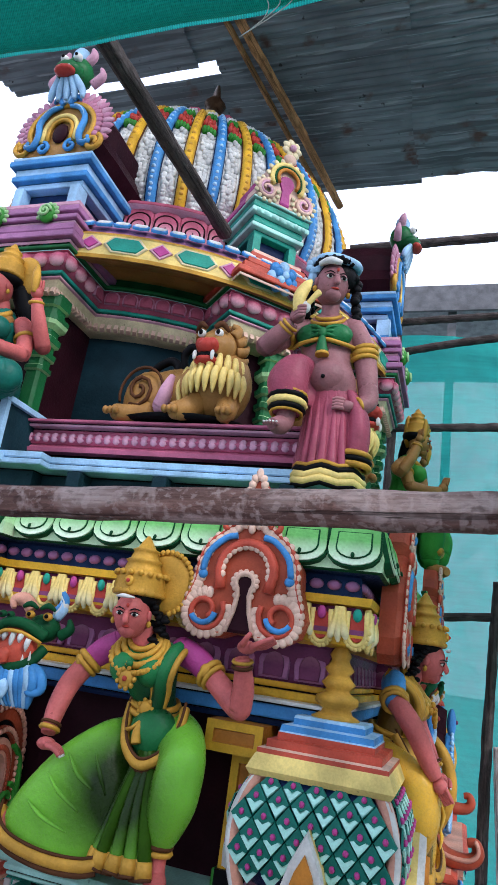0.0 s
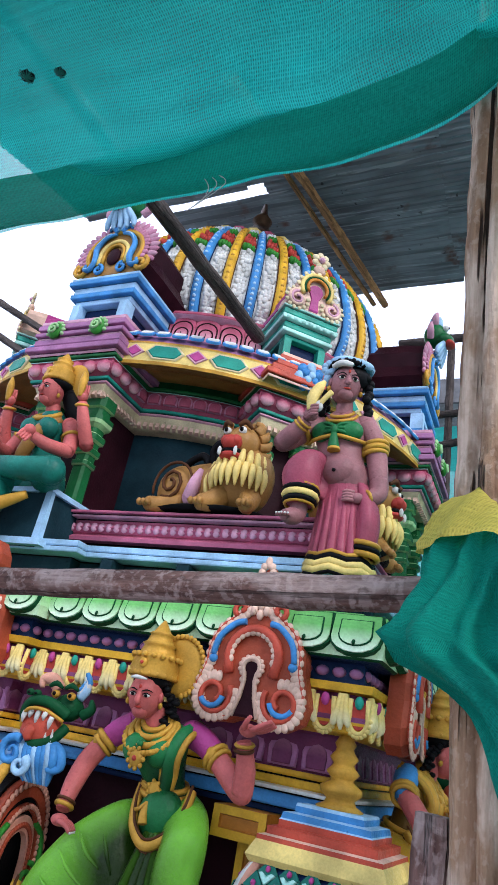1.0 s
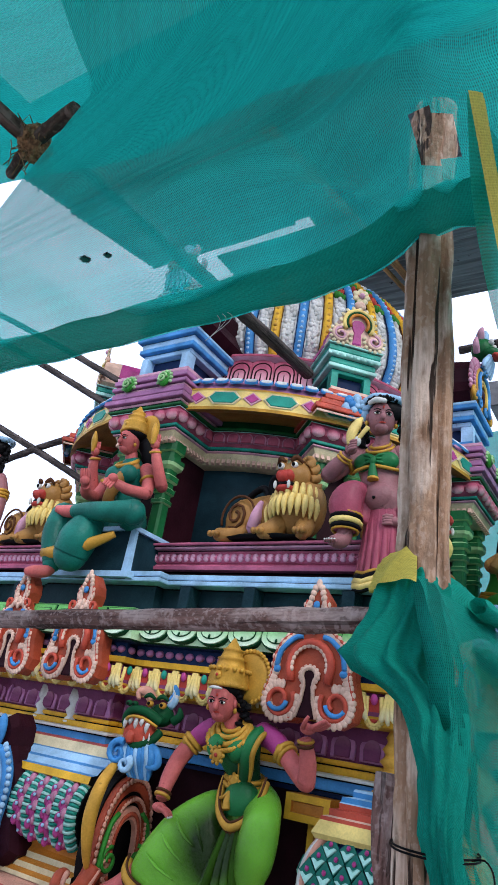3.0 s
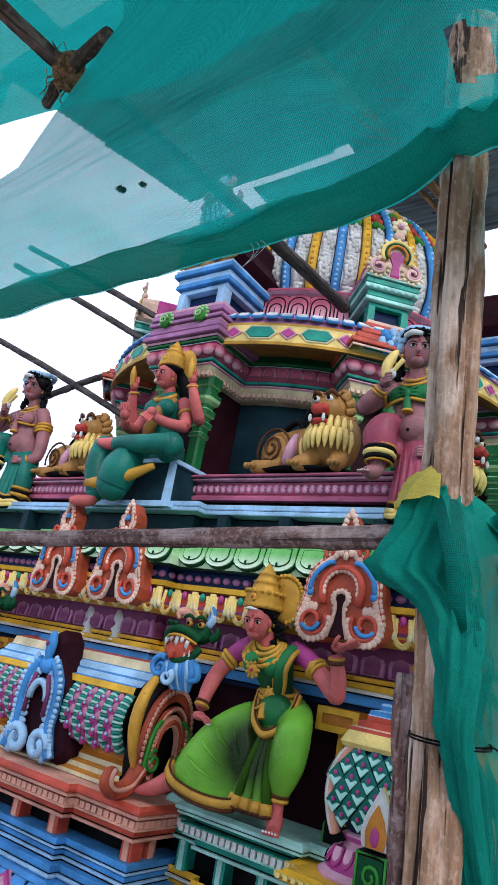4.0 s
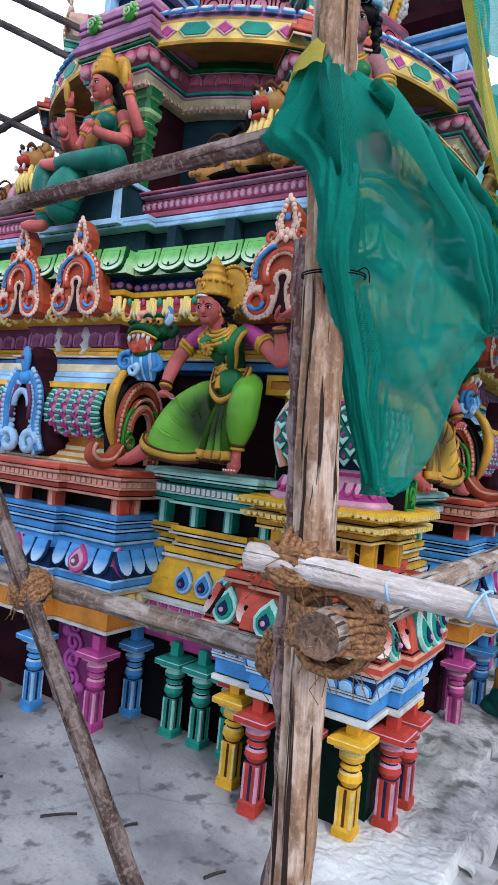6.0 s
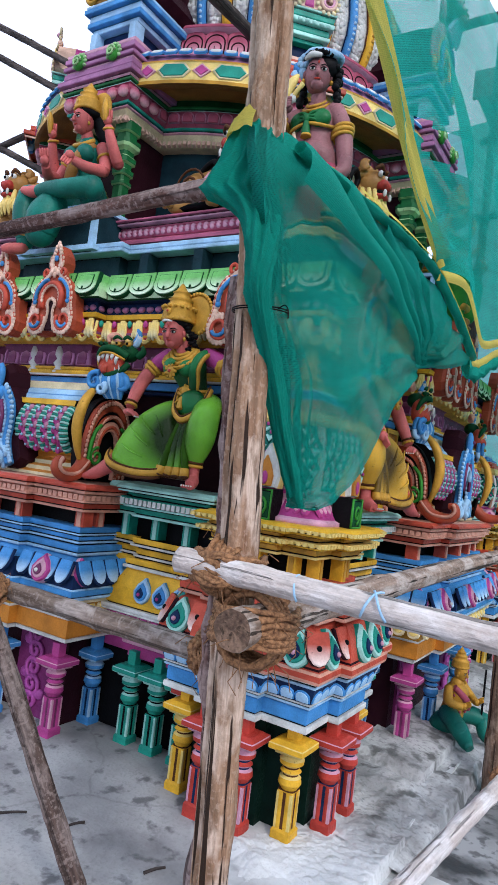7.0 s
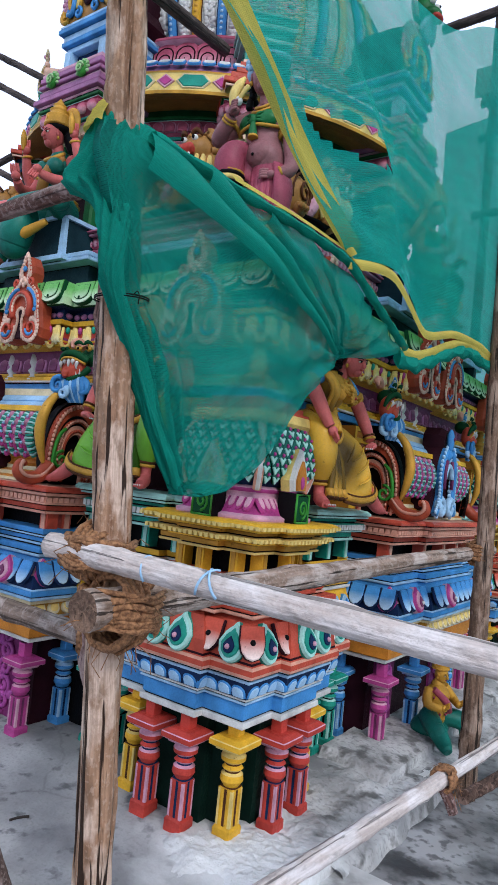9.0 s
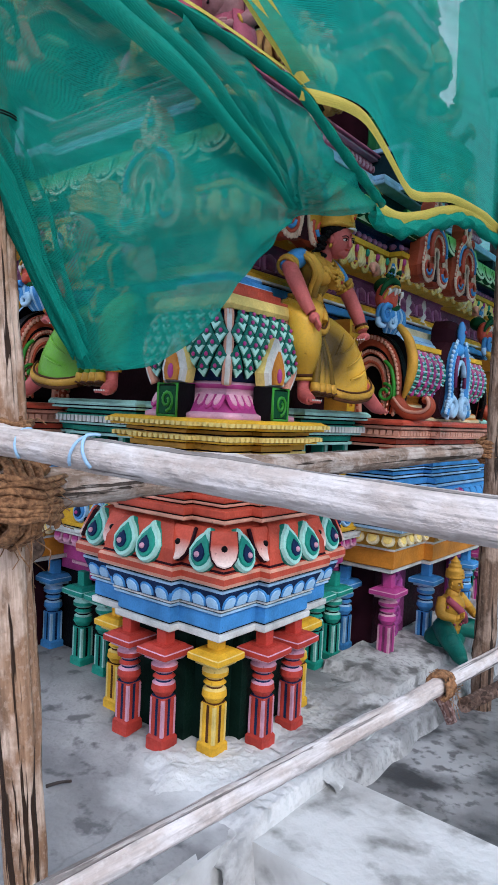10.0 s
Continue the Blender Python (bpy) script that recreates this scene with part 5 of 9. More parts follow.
ENT = lobed_plan(1.54, (1.93, 0.25), (1.84, 0.19))
bm = bmesh.new()
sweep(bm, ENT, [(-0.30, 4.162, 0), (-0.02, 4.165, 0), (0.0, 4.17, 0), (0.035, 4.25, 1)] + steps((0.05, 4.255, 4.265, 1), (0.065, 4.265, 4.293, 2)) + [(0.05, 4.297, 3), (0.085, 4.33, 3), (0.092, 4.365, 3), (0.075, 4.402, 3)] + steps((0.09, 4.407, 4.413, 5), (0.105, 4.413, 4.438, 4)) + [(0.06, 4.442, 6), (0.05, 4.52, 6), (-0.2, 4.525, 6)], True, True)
en = tp("entablature", bm, M("cream", "palepink", "teal", "rose", "midgreen", "paleteal", "deepgreen"), tower, "cream, teal and rose entablature")
bm = bmesh.new()
box(bm, -0.012, 0.012, -0.012, 0.02, 0, 0.07)
tooth = mesh_of("tooth", bm, M("shell"))
lot = petal_mesh("lotus", 0.10, 0.085, 0.020, M("dustypink", "rose"), False, 0.8)
bm = bmesh.new()
ball(bm, (0, 0, 0), (0.052, 0.034, 0.044), 0, 10, 7)
roll = mesh_of("roll_petal", bm, M("petal_rose"))
ring = shifted(ENT, 0.022, True)
for x, y, a in along(ring + ring[:1], 0.042):
    if y < -0.9 or x > 0.9:
        put("tooth", tooth, en, turned((x, y, 4.172), a, 1, -22))
ring = shifted(ENT, 0.085, True)
for x, y, a in along(ring + ring[:1], 0.118):
    if y < -0.9 or x > 0.9:
        if math.hypot(x, y) < 1.72:
            put("lotus", lot, en, turned((x, y, 4.318), a) @ pose(0, 0, 0, 180, 0, 180))
        else:
            put("roll_petal", roll, en, turned((x, y, 4.352), a))


def circle(r, n=72):
    return [(r * math.cos(2 * math.pi * (i + 0.5) / n), r * math.sin(2 * math.pi * (i + 0.5) / n)) for i in range(n)]


bm = bmesh.new()
sweep(bm, circle(1.9), [(-0.35, 4.52, 4), (-0.12, 4.49, 4), (0.06, 4.415, 4), (0.085, 4.412, 0), (0.088, 4.435, 1), (0.08, 4.44, 2), (0.068, 4.575, 2), (0.072, 4.58, 0), (0.06, 4.60, 0), (0.05, 4.605, 3), (0.0, 4.68, 3), (-0.06, 4.725, 3), (-0.2, 4.735, 3)], True)
eave = tp("round_eave", bm, M("gold", "paleyellow", "paleyellow", "lilac", "tan"), tower, "round eave edged in yellow with a diamond band")
bm = bmesh.new()
plate(bm, [(-0.13, 0), (-0.08, -0.055), (0.08, -0.055), (0.13, 0), (0.08, 0.055), (-0.08, 0.055)], 0.012, -0.012, 1)
plate(bm, [(-0.112, 0), (-0.07, -0.043), (0.07, -0.043), (0.112, 0), (0.07, 0.043), (-0.07, 0.043)], 0.0, -0.018, 0)
hexa = mesh_of("hexagon", bm, M("teal", "cream"))
bm = bmesh.new()
plate(bm, [(0, -0.054), (0.07, 0), (0, 0.054), (-0.07, 0)], 0.012, -0.012, 1)
plate(bm, [(0, -0.038), (0.05, 0), (0, 0.038), (-0.05, 0)], 0.0, -0.018, 0)
diam = mesh_of("diamond", bm, M("pink", "palepink"))
for i in range(60):
    a = i * 6
    v = (1.974 * math.sin(radians(a)), -1.974 * math.cos(radians(a)), 4.508)
    if v[1] < -0.3 or v[0] > 0.3:
        put("hexagon" if i % 2 else "diamond", hexa if i % 2 else diam, eave, turned(v, a))
wp = petal_mesh("petal", 0.10, 0.085, 0.012, M("blue", "white"), False, 0.78)
for i in range(110):
    a = i * 360 / 110
    v = (1.922 * math.sin(radians(a)), -1.922 * math.cos(radians(a)), 4.695)
    if v[1] < -0.3 or v[0] > 0.3:
        put("petal", wp, eave, turned(v, a, 1, -45))

bm = bmesh.new()
lathe(bm, [(1.80, 4.70, 1), (1.70, 4.76, 1), (1.50, 4.90, 1), (1.47, 4.92, 0), (1.44, 5.00, 1), (1.42, 5.13, 1), (1.44, 5.15, 0), (1.50, 5.17, 1), (1.50, 5.195, 0), (1.42, 5.21, 1)], 72)
lb = tp("lotus_base", bm, M("palepink", "rose"), tower, "rose lotus ring under the dome")
bm = bmesh.new()
plate(bm, [(-0.094, 0.0), (0.094, 0.0), (0.094, 0.215), (0.06, 0.245), (0.0, 0.255), (-0.06, 0.245), (-0.094, 0.215)], 0.03, -0.012, 0)
for w, h in ((0.078, 0.215), (0.050, 0.150)):
    band(bm, [(-w, 0.0), (-w, h - w)] + arc(0, h - w, w, 180, 0, 10) + [(w, h - w), (w, 0.0)], -0.010, 0.007, 1)
plate(bm, [(-0.036, 0.0), (0.036, 0.0), (0.036, 0.085)] + arc(0, 0.085, 0.036, 0, 180, 8)[1:], 0.0, -0.020, 2, None, 0.006)
limb(bm, [(0, -0.026, 0.02), (0, -0.026, 0.10)], [0.005, 0.003], 1, 6, 2)
lp = mesh_of("lotus_petal", bm, M("petal_rose", "maroon", "petal_rose"))
for i in range(50):
    a = i * 360 / 50
    v = (1.485 * math.sin(radians(a)), -1.485 * math.cos(radians(a)), 4.91)
    if v[1] < -0.2 or v[0] > 0.2:
        put("lotus_petal", lp, lb, turned(v, a, 1, -8))

# ribbed dome
DOME = [(1.37, 5.17), (1.43, 5.27), (1.47, 5.38), (1.48, 5.52), (1.45, 5.72), (1.385, 5.93), (1.27, 6.14), (1.12, 6.34), (0.93, 6.51), (0.70, 6.65), (0.45, 6.75), (0.28, 6.79)]
bm = bmesh.new()
lathe(bm, DOME, 80)
dm = tp("dome", bm, M("white"), tower, "bulbous dome ribbed in white, yellow and blue")


def rib_mesh(kind):
    bm = bmesh.new()
    if kind == "white":
        for j in range(len(DOME) - 3):
            for f in (0.1, 0.3, 0.5, 0.7, 0.9):
                r = DOME[j][0] + (DOME[j + 1][0] - DOME[j][0]) * f
                z = DOME[j][1] + (DOME[j + 1][1] - DOME[j][1]) * f
                if z > 5.92:
                    continue
                w = 0.040 * r / 1.48
                for u in (-0.75, 0.0, 0.7):
                    ball(bm, (u * w + random.uniform(-0.008, 0.008), -r - 0.002, z + random.uniform(-0.02, 0.02)), (w * random.uniform(0.5, 0.75), 0.017, random.uniform(0.018, 0.034)), 0, 7, 5)
        for z, r, mi, n in ((5.96, 1.37, 1, 4), (6.07, 1.31, 2, 4), (6.17, 1.25, 2, 3), (6.27, 1.18, 1, 3), (6.37, 1.09, 0, 3), (6.47, 0.98, 0, 2)):
            for i in range(n):
                ball(bm, ((i - (n - 1) / 2) * 0.024, -r - 0.01, z + random.uniform(-0.02, 0.02)), (0.021, 0.036, 0.038), mi, 7, 5)
    else:
        base = Vector((0, 0, 0))
        way = [(0, -r - 0.02, z) for r, z in DOME[:-1]]
        tube(bm, way, [0.038 * (0.35 + 0.65 * r / 1.48) for r, _ in DOME[:-1]], 8, 0)
        for p in curve_pts(way, 3)[:26]:
            ball(bm, (p.x, p.y - 0.026, p.z), 0.017, 1, 6, 5)
        for s in (-1, 1):
            tube(bm, [(s * 0.036 * (0.35 + 0.65 * r / 1.48), -r - 0.012, z) for r, z in DOME[:-1]], 0.009, 5, 2)
    return mesh_of("dome_rib", bm, {"white": M("white", "green", "red"), "yellow": M("yellow", "gold", "brown"), "blue": M("blue", "paleblue", "navy")}[kind])


ribs = {k: rib_mesh(k) for k in ("white", "yellow", "blue")}
for i in range(88):
    a = i * 360 / 88 + 3.3
    kind = ("white", "yellow", "white", "blue")[i % 4]
    if math.cos(radians(a)) > -0.35 or math.sin(radians(a)) > 0:
        put("dome_rib", ribs[kind], dm, pose(0, 0, 0, 0, 0, a))
bm = bmesh.new()
for i in range(40):
    a = 2 * math.pi * i / 40
    ball(bm, (0.84 * math.cos(a), 0.84 * math.sin(a), 6.60), (0.085, 0.085, 0.05), i % 2, 7, 5)
    ball(bm, (0.64 * math.cos(a), 0.64 * math.sin(a), 6.70), (0.06, 0.06, 0.05), 2, 7, 5)
put("crown_petals", mesh_of("crown_petals", bm, M("rose", "paleyellow", "palepink")), dm, None, "ring of petals round the dome top")
bm = bmesh.new()
lathe(bm, [(0.36, 6.74), (0.36, 6.82), (0.26, 6.87), (0.18, 6.95), (0.22, 7.02), (0.26, 7.12), (0.25, 7.22), (0.16, 7.34), (0.10, 7.42), (0.08, 7.5), (0.11, 7.55), (0.05, 7.64), (0.02, 7.8)], 20)
tp("finial", bm, [paint("old_copper", (0.12, 0.065, 0.035), 0.4, 0.5, 0.5)], tower, "weathered copper pot finial on the dome")


# gables on the dome over each seat, with a guardian mask
def dome_gable(m, k):
    bm = bmesh.new()
    plan = [(-0.30, -1.45), (-0.30, -1.99), (0.30, -1.99), (0.30, -1.45)]
    sweep(bm, plan, steps((0.05, 4.445, 4.465, 1), (0.08, 4.468, 4.51, 0), (0.045, 4.513, 4.53, 1), (0.05, 4.533, 4.58, 0), (0.04, 4.583, 4.60, 1), (0.06, 4.603, 4.635, 0), (0.03, 4.638, 4.655, 1), (0.055, 4.658, 4.70, 0), (0.045, 4.703, 4.735, 1)) + [(-0.2, 4.738, 0)])
    part("stepped_cornice", bm, M("lilac", "palepink"), tower, "lilac and pink stepped cornice", False, m)
    for q in (-0.19, 0.16):
        bm = bmesh.new()
        ball(bm, (q, -2.055, 4.64), (0.055, 0.030, 0.062), 0, 12, 8)
        band(bm, spiral(q, 4.64, 0.042, 0.008, 0, 1.6), -2.085, 0.009, 1)
        for i in range(9):
            a = radians(-20 + 220 * i / 8)
            petal_at(bm, q + 0.058 * math.cos(a), -2.05, 4.64 + 0.064 * math.sin(a), math.cos(a), math.sin(a), (0.020, 0.014, 0.014), 1)
        part("green_boss", bm, M("green", "palegreen"), tower, "green spiral boss", False, m)
    bm = bmesh.new()
    plan = [(-0.235, -1.0), (-0.235, -1.92), (0.235, -1.92), (0.235, -1.0)]
    sweep(bm, plan, steps((0.02, 4.74, 4.80, 0), (-0.06, 4.803, 4.94, 2), (0.0, 4.942, 4.985, 1), (0.035, 4.988, 5.03, 0), (0.025, 5.032, 5.085, 1), (0.06, 5.087, 5.13, 0), (0.05, 5.132, 5.16, 1)), False, True)
    stand = part("blue_stand", bm, M("blue", "paleblue", "navy"), tower, "blue stepped stand of the gable", False, m)
    for x in (-0.2, 0.2):
        bm = bmesh.new()
        box(bm, x - 0.03, x + 0.03, -1.94, -1.84, 4.80, 4.945, 0)
        part("stand_post", bm, M("paleblue"), stand)
    bm = bmesh.new()
    out = [(-0.26, 0), (-0.33, 0.08), (-0.28, 0.2), (-0.29, 0.33), (-0.2, 0.46), (-0.08, 0.53), (0.08, 0.53), (0.2, 0.46), (0.29, 0.33), (0.28, 0.2), (0.33, 0.08), (0.26, 0)]
    plate(bm, [(x, 5.16 + z) for x, z in out], -1.35, -1.92, 4, 4)
    plate(bm, [(x * 0.86, 5.17 + z * 0.88) for x, z in out], -1.90, -1.945, 5)
    # two rings of pink feathers round a gold frame
    for i in range(25):
        a = radians(-18 + 216 * i / 24)
        c, z = math.cos(a), math.sin(a)
        petal_at(bm, 0.300 * c, -1.93, 5.385 + 0.255 * z, c, z, (0.062, 0.016, 0.026), 0 if i % 2 else 6)
        petal_at(bm, 0.255 * c, -1.948, 5.385 + 0.215 * z, c, z, (0.036, 0.014, 0.022), 6)
    band(bm, arc(0, 5.38, 0.232, 215, -35, 22, 0.195), -1.952, 0.020, 2)
    for q in (-1, 1):
        way = curve_pts([(q * 0.03, -1.965, 5.55), (q * 0.11, -1.967, 5.52), (q * 0.165, -1.967, 5.43), (q * 0.15, -1.967, 5.32), (q * 0.175, -1.967, 5.24), (q * 0.225, -1.965, 5.245), (q * 0.215, -1.965, 5.285)], 4)
        tube(bm, way, [0.012 + 0.010 * math.sin(math.pi * i / (len(way) - 1)) for i in range(len(way))], 8, 1)
        tube(bm, [p + Vector((0, -0.014, 0.004)) for p in way[2:-4]], 0.006, 5, 7)
        band(bm, [(q * x, 5.17 + z) for x, z in spiral(0.255, 0.075, 0.062, 0.018, 60, -1.3, 18)], -1.955, 0.017, 2)
        band(bm, [(q * x, 5.17 + z) for x, z in spiral(0.10, 0.06, 0.045, 0.014, 90, 1.1)], -1.962, 0.013, 1)
        limb(bm, [(q * 0.02, -1.965, 5.56), (q * 0.07, -1.975, 5.61), (q * 0.10, -1.965, 5.585)], [0.020, 0.018, 0.007], 1, 8, 4)
        limb(bm, [(q * 0.01, -1.965, 5.57), (q * 0.035, -1.975, 5.64), (q * 0.05, -1.965, 5.665)], [0.018, 0.017, 0.006], 7, 8, 4)
    for r, mi, w in ((0.118, 3, 0.017), (0.085, 2, 0.014)):
        band(bm, [(-r, 5.27)] + arc(0, 5.36, r, 190, -10, 14) + [(r, 5.27)], -1.958, w, mi)
    ball(bm, (0, -1.955, 5.34), (0.058, 0.02, 0.075), 4, 10, 8)
    part("dome_gable", bm, M("palepink", "blue", "gold", "paleyellow", "maroon", "tan", "dustypink", "paleblue"), tower, "gold framed gable with pink feathers and blue scrolls", False, m)
    bm = bmesh.new()
    ball(bm, (0, -1.95, 5.83), (0.11, 0.10, 0.11), 0)
    ball(bm, (0, -2.02, 5.77), (0.10, 0.09, 0.06), 1)
    ball(bm, (0, -2.07, 5.735), (0.075, 0.05, 0.03), 2)
    for s in (-1, 1):
        ball(bm, (s * 0.05, -2.04, 5.87), 0.03, 3, 8, 6)
        ball(bm, (s * 0.05, -2.066, 5.872), 0.012, 4, 6, 5)
        ball(bm, (s * 0.04, -2.09, 5.745), (0.012, 0.012, 0.02), 3, 6, 5)
        limb(bm, [(s * 0.06, -1.95, 5.92), (s * 0.10, -1.96, 5.96), (s * 0.09, -1.97, 6.01)], [0.03, 0.03, 0.012], 6)
        limb(bm, [(s * 0.12, -1.93, 5.74), (s * 0.19, -1.94, 5.79), (s * 0.17, -1.94, 5.86)], [0.03, 0.028, 0.012], 6)
    ball(bm, (0, -1.95, 5.97), (0.06, 0.06, 0.07), 5)
    for i in range(5):
        limb(bm, [((i - 2) * 0.03, -2.03, 5.72), ((i - 2) * 0.055, -2.0, 5.64), ((i - 2) * 0.06, -1.99, 5.58)], [0.02, 0.024, 0.012], 5)
    part("guardian_mask", bm, M("midgreen", "midgreen", "red", "white", "black", "paleblue", "palepink"), tower, "green guardian mask with fangs", False, m)


faces4(dome_gable)


def corner_gable(m, k):
    m = m @ pose(0, 0, 0, 0, 0, 45)
    bm = bmesh.new()
    plan = [(-0.20, -1.35), (-0.20, -1.965), (0.20, -1.965), (0.20, -1.35)]
    sweep(bm, plan, steps((0.09, 4.445, 4.462, 1), (0.105, 4.465, 4.505, 0), (0.06, 4.508, 4.525, 1), (0.055, 4.528, 4.575, 0), (0.02, 4.578, 4.595, 1), (0.015, 4.598, 4.64, 0), (0.0, 4.643, 4.66, 1), (-0.01, 4.663, 4.70, 0), (-0.03, 4.703, 4.735, 1)) + [(-0.15, 4.738, 0)])
    part("stepped_cornice", bm, M("coral", "shell"), tower, "coral and cream corner slabs", False, m)
    bm = bmesh.new()
    for r, n, size, y in ((0.072, 7, 0.036, -2.03), (0.040, 5, 0.030, -2.05)):
        for i in range(n):
            a = 2 * math.pi * i / n + r * 9
            ball(bm, (r * math.cos(a), y, 4.545 + r * math.sin(a)), (size, 0.032, size * 1.15), i % 2, 9, 7)
    ball(bm, (0, -2.065, 4.545), (0.028, 0.025, 0.028), 1, 8, 6)
    part("blue_lotus", bm, M("blue", "paleblue"), tower, "blue lotus boss", False, m)
    bm = bmesh.new()
    plan = [(-0.155, -1.0), (-0.155, -1.85), (0.155, -1.85), (0.155, -1.0)]
    sweep(bm, plan, steps((0.0, 4.735, 4.77, 0), (-0.05, 4.773, 4.895, 2), (0.0, 4.898, 4.93, 0), (0.035, 4.932, 4.965, 1), (0.025, 4.968, 5.02, 0), (0.055, 5.023, 5.06, 1), (0.05, 5.062, 5.11, 0), (0.065, 5.112, 5.13, 1)), False, True)
    stand = part("teal_stand", bm, M("teal", "paleteal", "navy"), tower, "teal stepped corner stand", False, m)
    for x in (-0.13, 0.13):
        bm = bmesh.new()
        box(bm, x - 0.026, x + 0.026, -1.865, -1.78, 4.77, 4.897, 0)
        part("stand_post", bm, M("teal"), stand)
    for i in range(7):
        bm = bmesh.new()
        ball(bm, (-0.165 + 0.055 * i, -1.90, 5.042), (0.024, 0.016, 0.018), 0, 8, 5)
        part("stand_bead", bm, M("paleteal"), stand)
    bm = bmesh.new()
    out = [(-0.13, 0), (-0.205, 0.05), (-0.19, 0.12), (-0.145, 0.17), (-0.15, 0.25), (-0.10, 0.325), (-0.04, 0.36), (0.04, 0.36), (0.10, 0.325), (0.15, 0.25), (0.145, 0.17), (0.19, 0.12), (0.205, 0.05), (0.13, 0)]
    plate(bm, out, 0.5, -0.03, 0, 4)
    for s in (-1, 1):
        tube(bm, [(s * x, -0.045, z) for x, z in spiral(0.135, 0.075, 0.070, 0.022, 90, -1.25, 18)], 0.014, 8, 0)
        tube(bm, [(s * x, -0.052, z) for x, z in spiral(0.135, 0.075, 0.055, 0.016, 90, -1.1, 14)], 0.010, 6, 5)
        for x, z in spiral(0.135, 0.075, 0.085, 0.08, 60, -0.7, 9):
            petal_at(bm, s * x, -0.045, z, s * (x - 0.135), z - 0.075, (0.018, 0.009, 0.015), 1)
    band(bm, arc(0, 0.205, 0.118, 215, -35, 16), -0.045, 0.016, 6)
    band(bm, arc(0, 0.205, 0.097, 215, -35, 16), -0.050, 0.009, 2)
    band(bm, arc(0, 0.205, 0.076, 215, -35, 14), -0.052, 0.013, 3)
    plate(bm, [(-0.035, 0.02), (-0.028, 0.12)] + arc(0, 0.19, 0.055, 200, -20, 10) + [(0.028, 0.12), (0.035, 0.02)], -0.02, -0.04, 4)
    for i in range(11):
        a = radians(200 - 220 * i / 10)
        petal_at(bm, 0.142 * math.cos(a), -0.04, 0.205 + 0.142 * math.sin(a), math.cos(a), math.sin(a), (0.022, 0.009, 0.017), 1)
    ball(bm, (0, -0.03, 0.385), (0.05, 0.03, 0.04), 0, 8, 6)
    for i in range(7):
        a = 2 * math.pi * i / 7
        petal_at(bm, 0.048 * math.cos(a), -0.035, 0.47 + 0.048 * math.sin(a), math.cos(a), math.sin(a), (0.03, 0.014, 0.026), 1)
    ball(bm, (0, -0.05, 0.47), 0.024, 5, 8, 6)
    part("corner_gable", bm, M("shell", "cream", "deepgreen", "orange", "pink", "palepink", "paleyellow"), tower, "cream scrolled corner gable with a flower tip", False, m @ turned((0, -1.87, 5.13)))


faces4(corner_gable)


# ---- scaffolding of rough poles ----
def pole(name, pts, r0, r1, mat, label, knots=3, n=14, seed=1, end=None, splits=()):
    """A natural pole: slightly bent, knotty, tapering."""
    rnd = random.Random(seed)
    a, b = Vector(pts[0]), Vector(pts[-1])
    way = curve_pts(pts, max(4, 24 // (len(pts) - 1)))
    length = (b - a).length
    off = rnd.uniform(0, 50)
    bm = bmesh.new()
    d0 = (b - a).normalized()
    u = d0.orthogonal().normalized()
    v = d0.cross(u)
    rings = []
    knot = [(rnd.uniform(0.08, 0.92), rnd.uniform(0, 6.28)) for _ in range(knots)]
    steps_n = max(24, int(length / 0.035))
    fine = []
    for i in range(steps_n + 1):
        s = i / steps_n * (len(way) - 1)
        k = min(int(s), len(way) - 2)
        fine.append(way[k].lerp(way[k + 1], s - k))
    for i, p in enumerate(fine):
        s = i / steps_n
        r = r0 + (r1 - r0) * s
        ring = []
        for k in range(n):
            t = 2 * math.pi * k / n
            w = 1 + 0.11 * noise.noise(Vector((math.cos(t) * 1.2 + off, math.sin(t) * 1.2, s * length * 5))) + 0.08 * noise.noise(Vector((math.cos(t) * 3 + off, math.sin(t) * 3, s * length * 16)))
            for ks, ka in knot:
                q = ((s - ks) * length / (r * 1.1)) ** 2 + (math.remainder(t - ka, 2 * math.pi) / 0.7) ** 2
                w += 0.24 * math.exp(-q)
            for ang, s0, s1, deep in splits:
                wide = 0.16 * min(1, max(0, (s - s0) / 0.05)) * min(1, max(0, (s1 - s) / 0.05))
                if wide > 0:
                    w -= deep * math.exp(-(math.remainder(t - ang - 0.25 * noise.noise(Vector((s * 9, ang, 0))), 2 * math.pi) / wide) ** 2)
            ring.append(bm.verts.new(p + (u * math.cos(t) + v * math.sin(t)) * r * w))
        rings.append(ring)
    for a_, b_ in zip(rings, rings[1:]):
        for k in range(n):
            bm.faces.new((a_[k], a_[(k + 1) % n], b_[(k + 1) % n], b_[k])).smooth = True
    for r, p in ((rings[0], fine[0]), (rings[-1], fine[-1])):
        bm.faces.new(r).material_index = 1
    for v2 in bm.verts:
        v2.co -= a
    # the wood's grain runs along the mesh's own z
    turn = (b - a).to_track_quat("Z", "Y").to_matrix().to_4x4()
    bmesh.ops.transform(bm, matrix=turn.inverted(), verts=bm.verts)
    ob = part(name, bm, [mat, end or mat], None)
    ob.matrix_basis = Matrix.Translation(a) @ turn
    return tagged(ob, label, "pole")


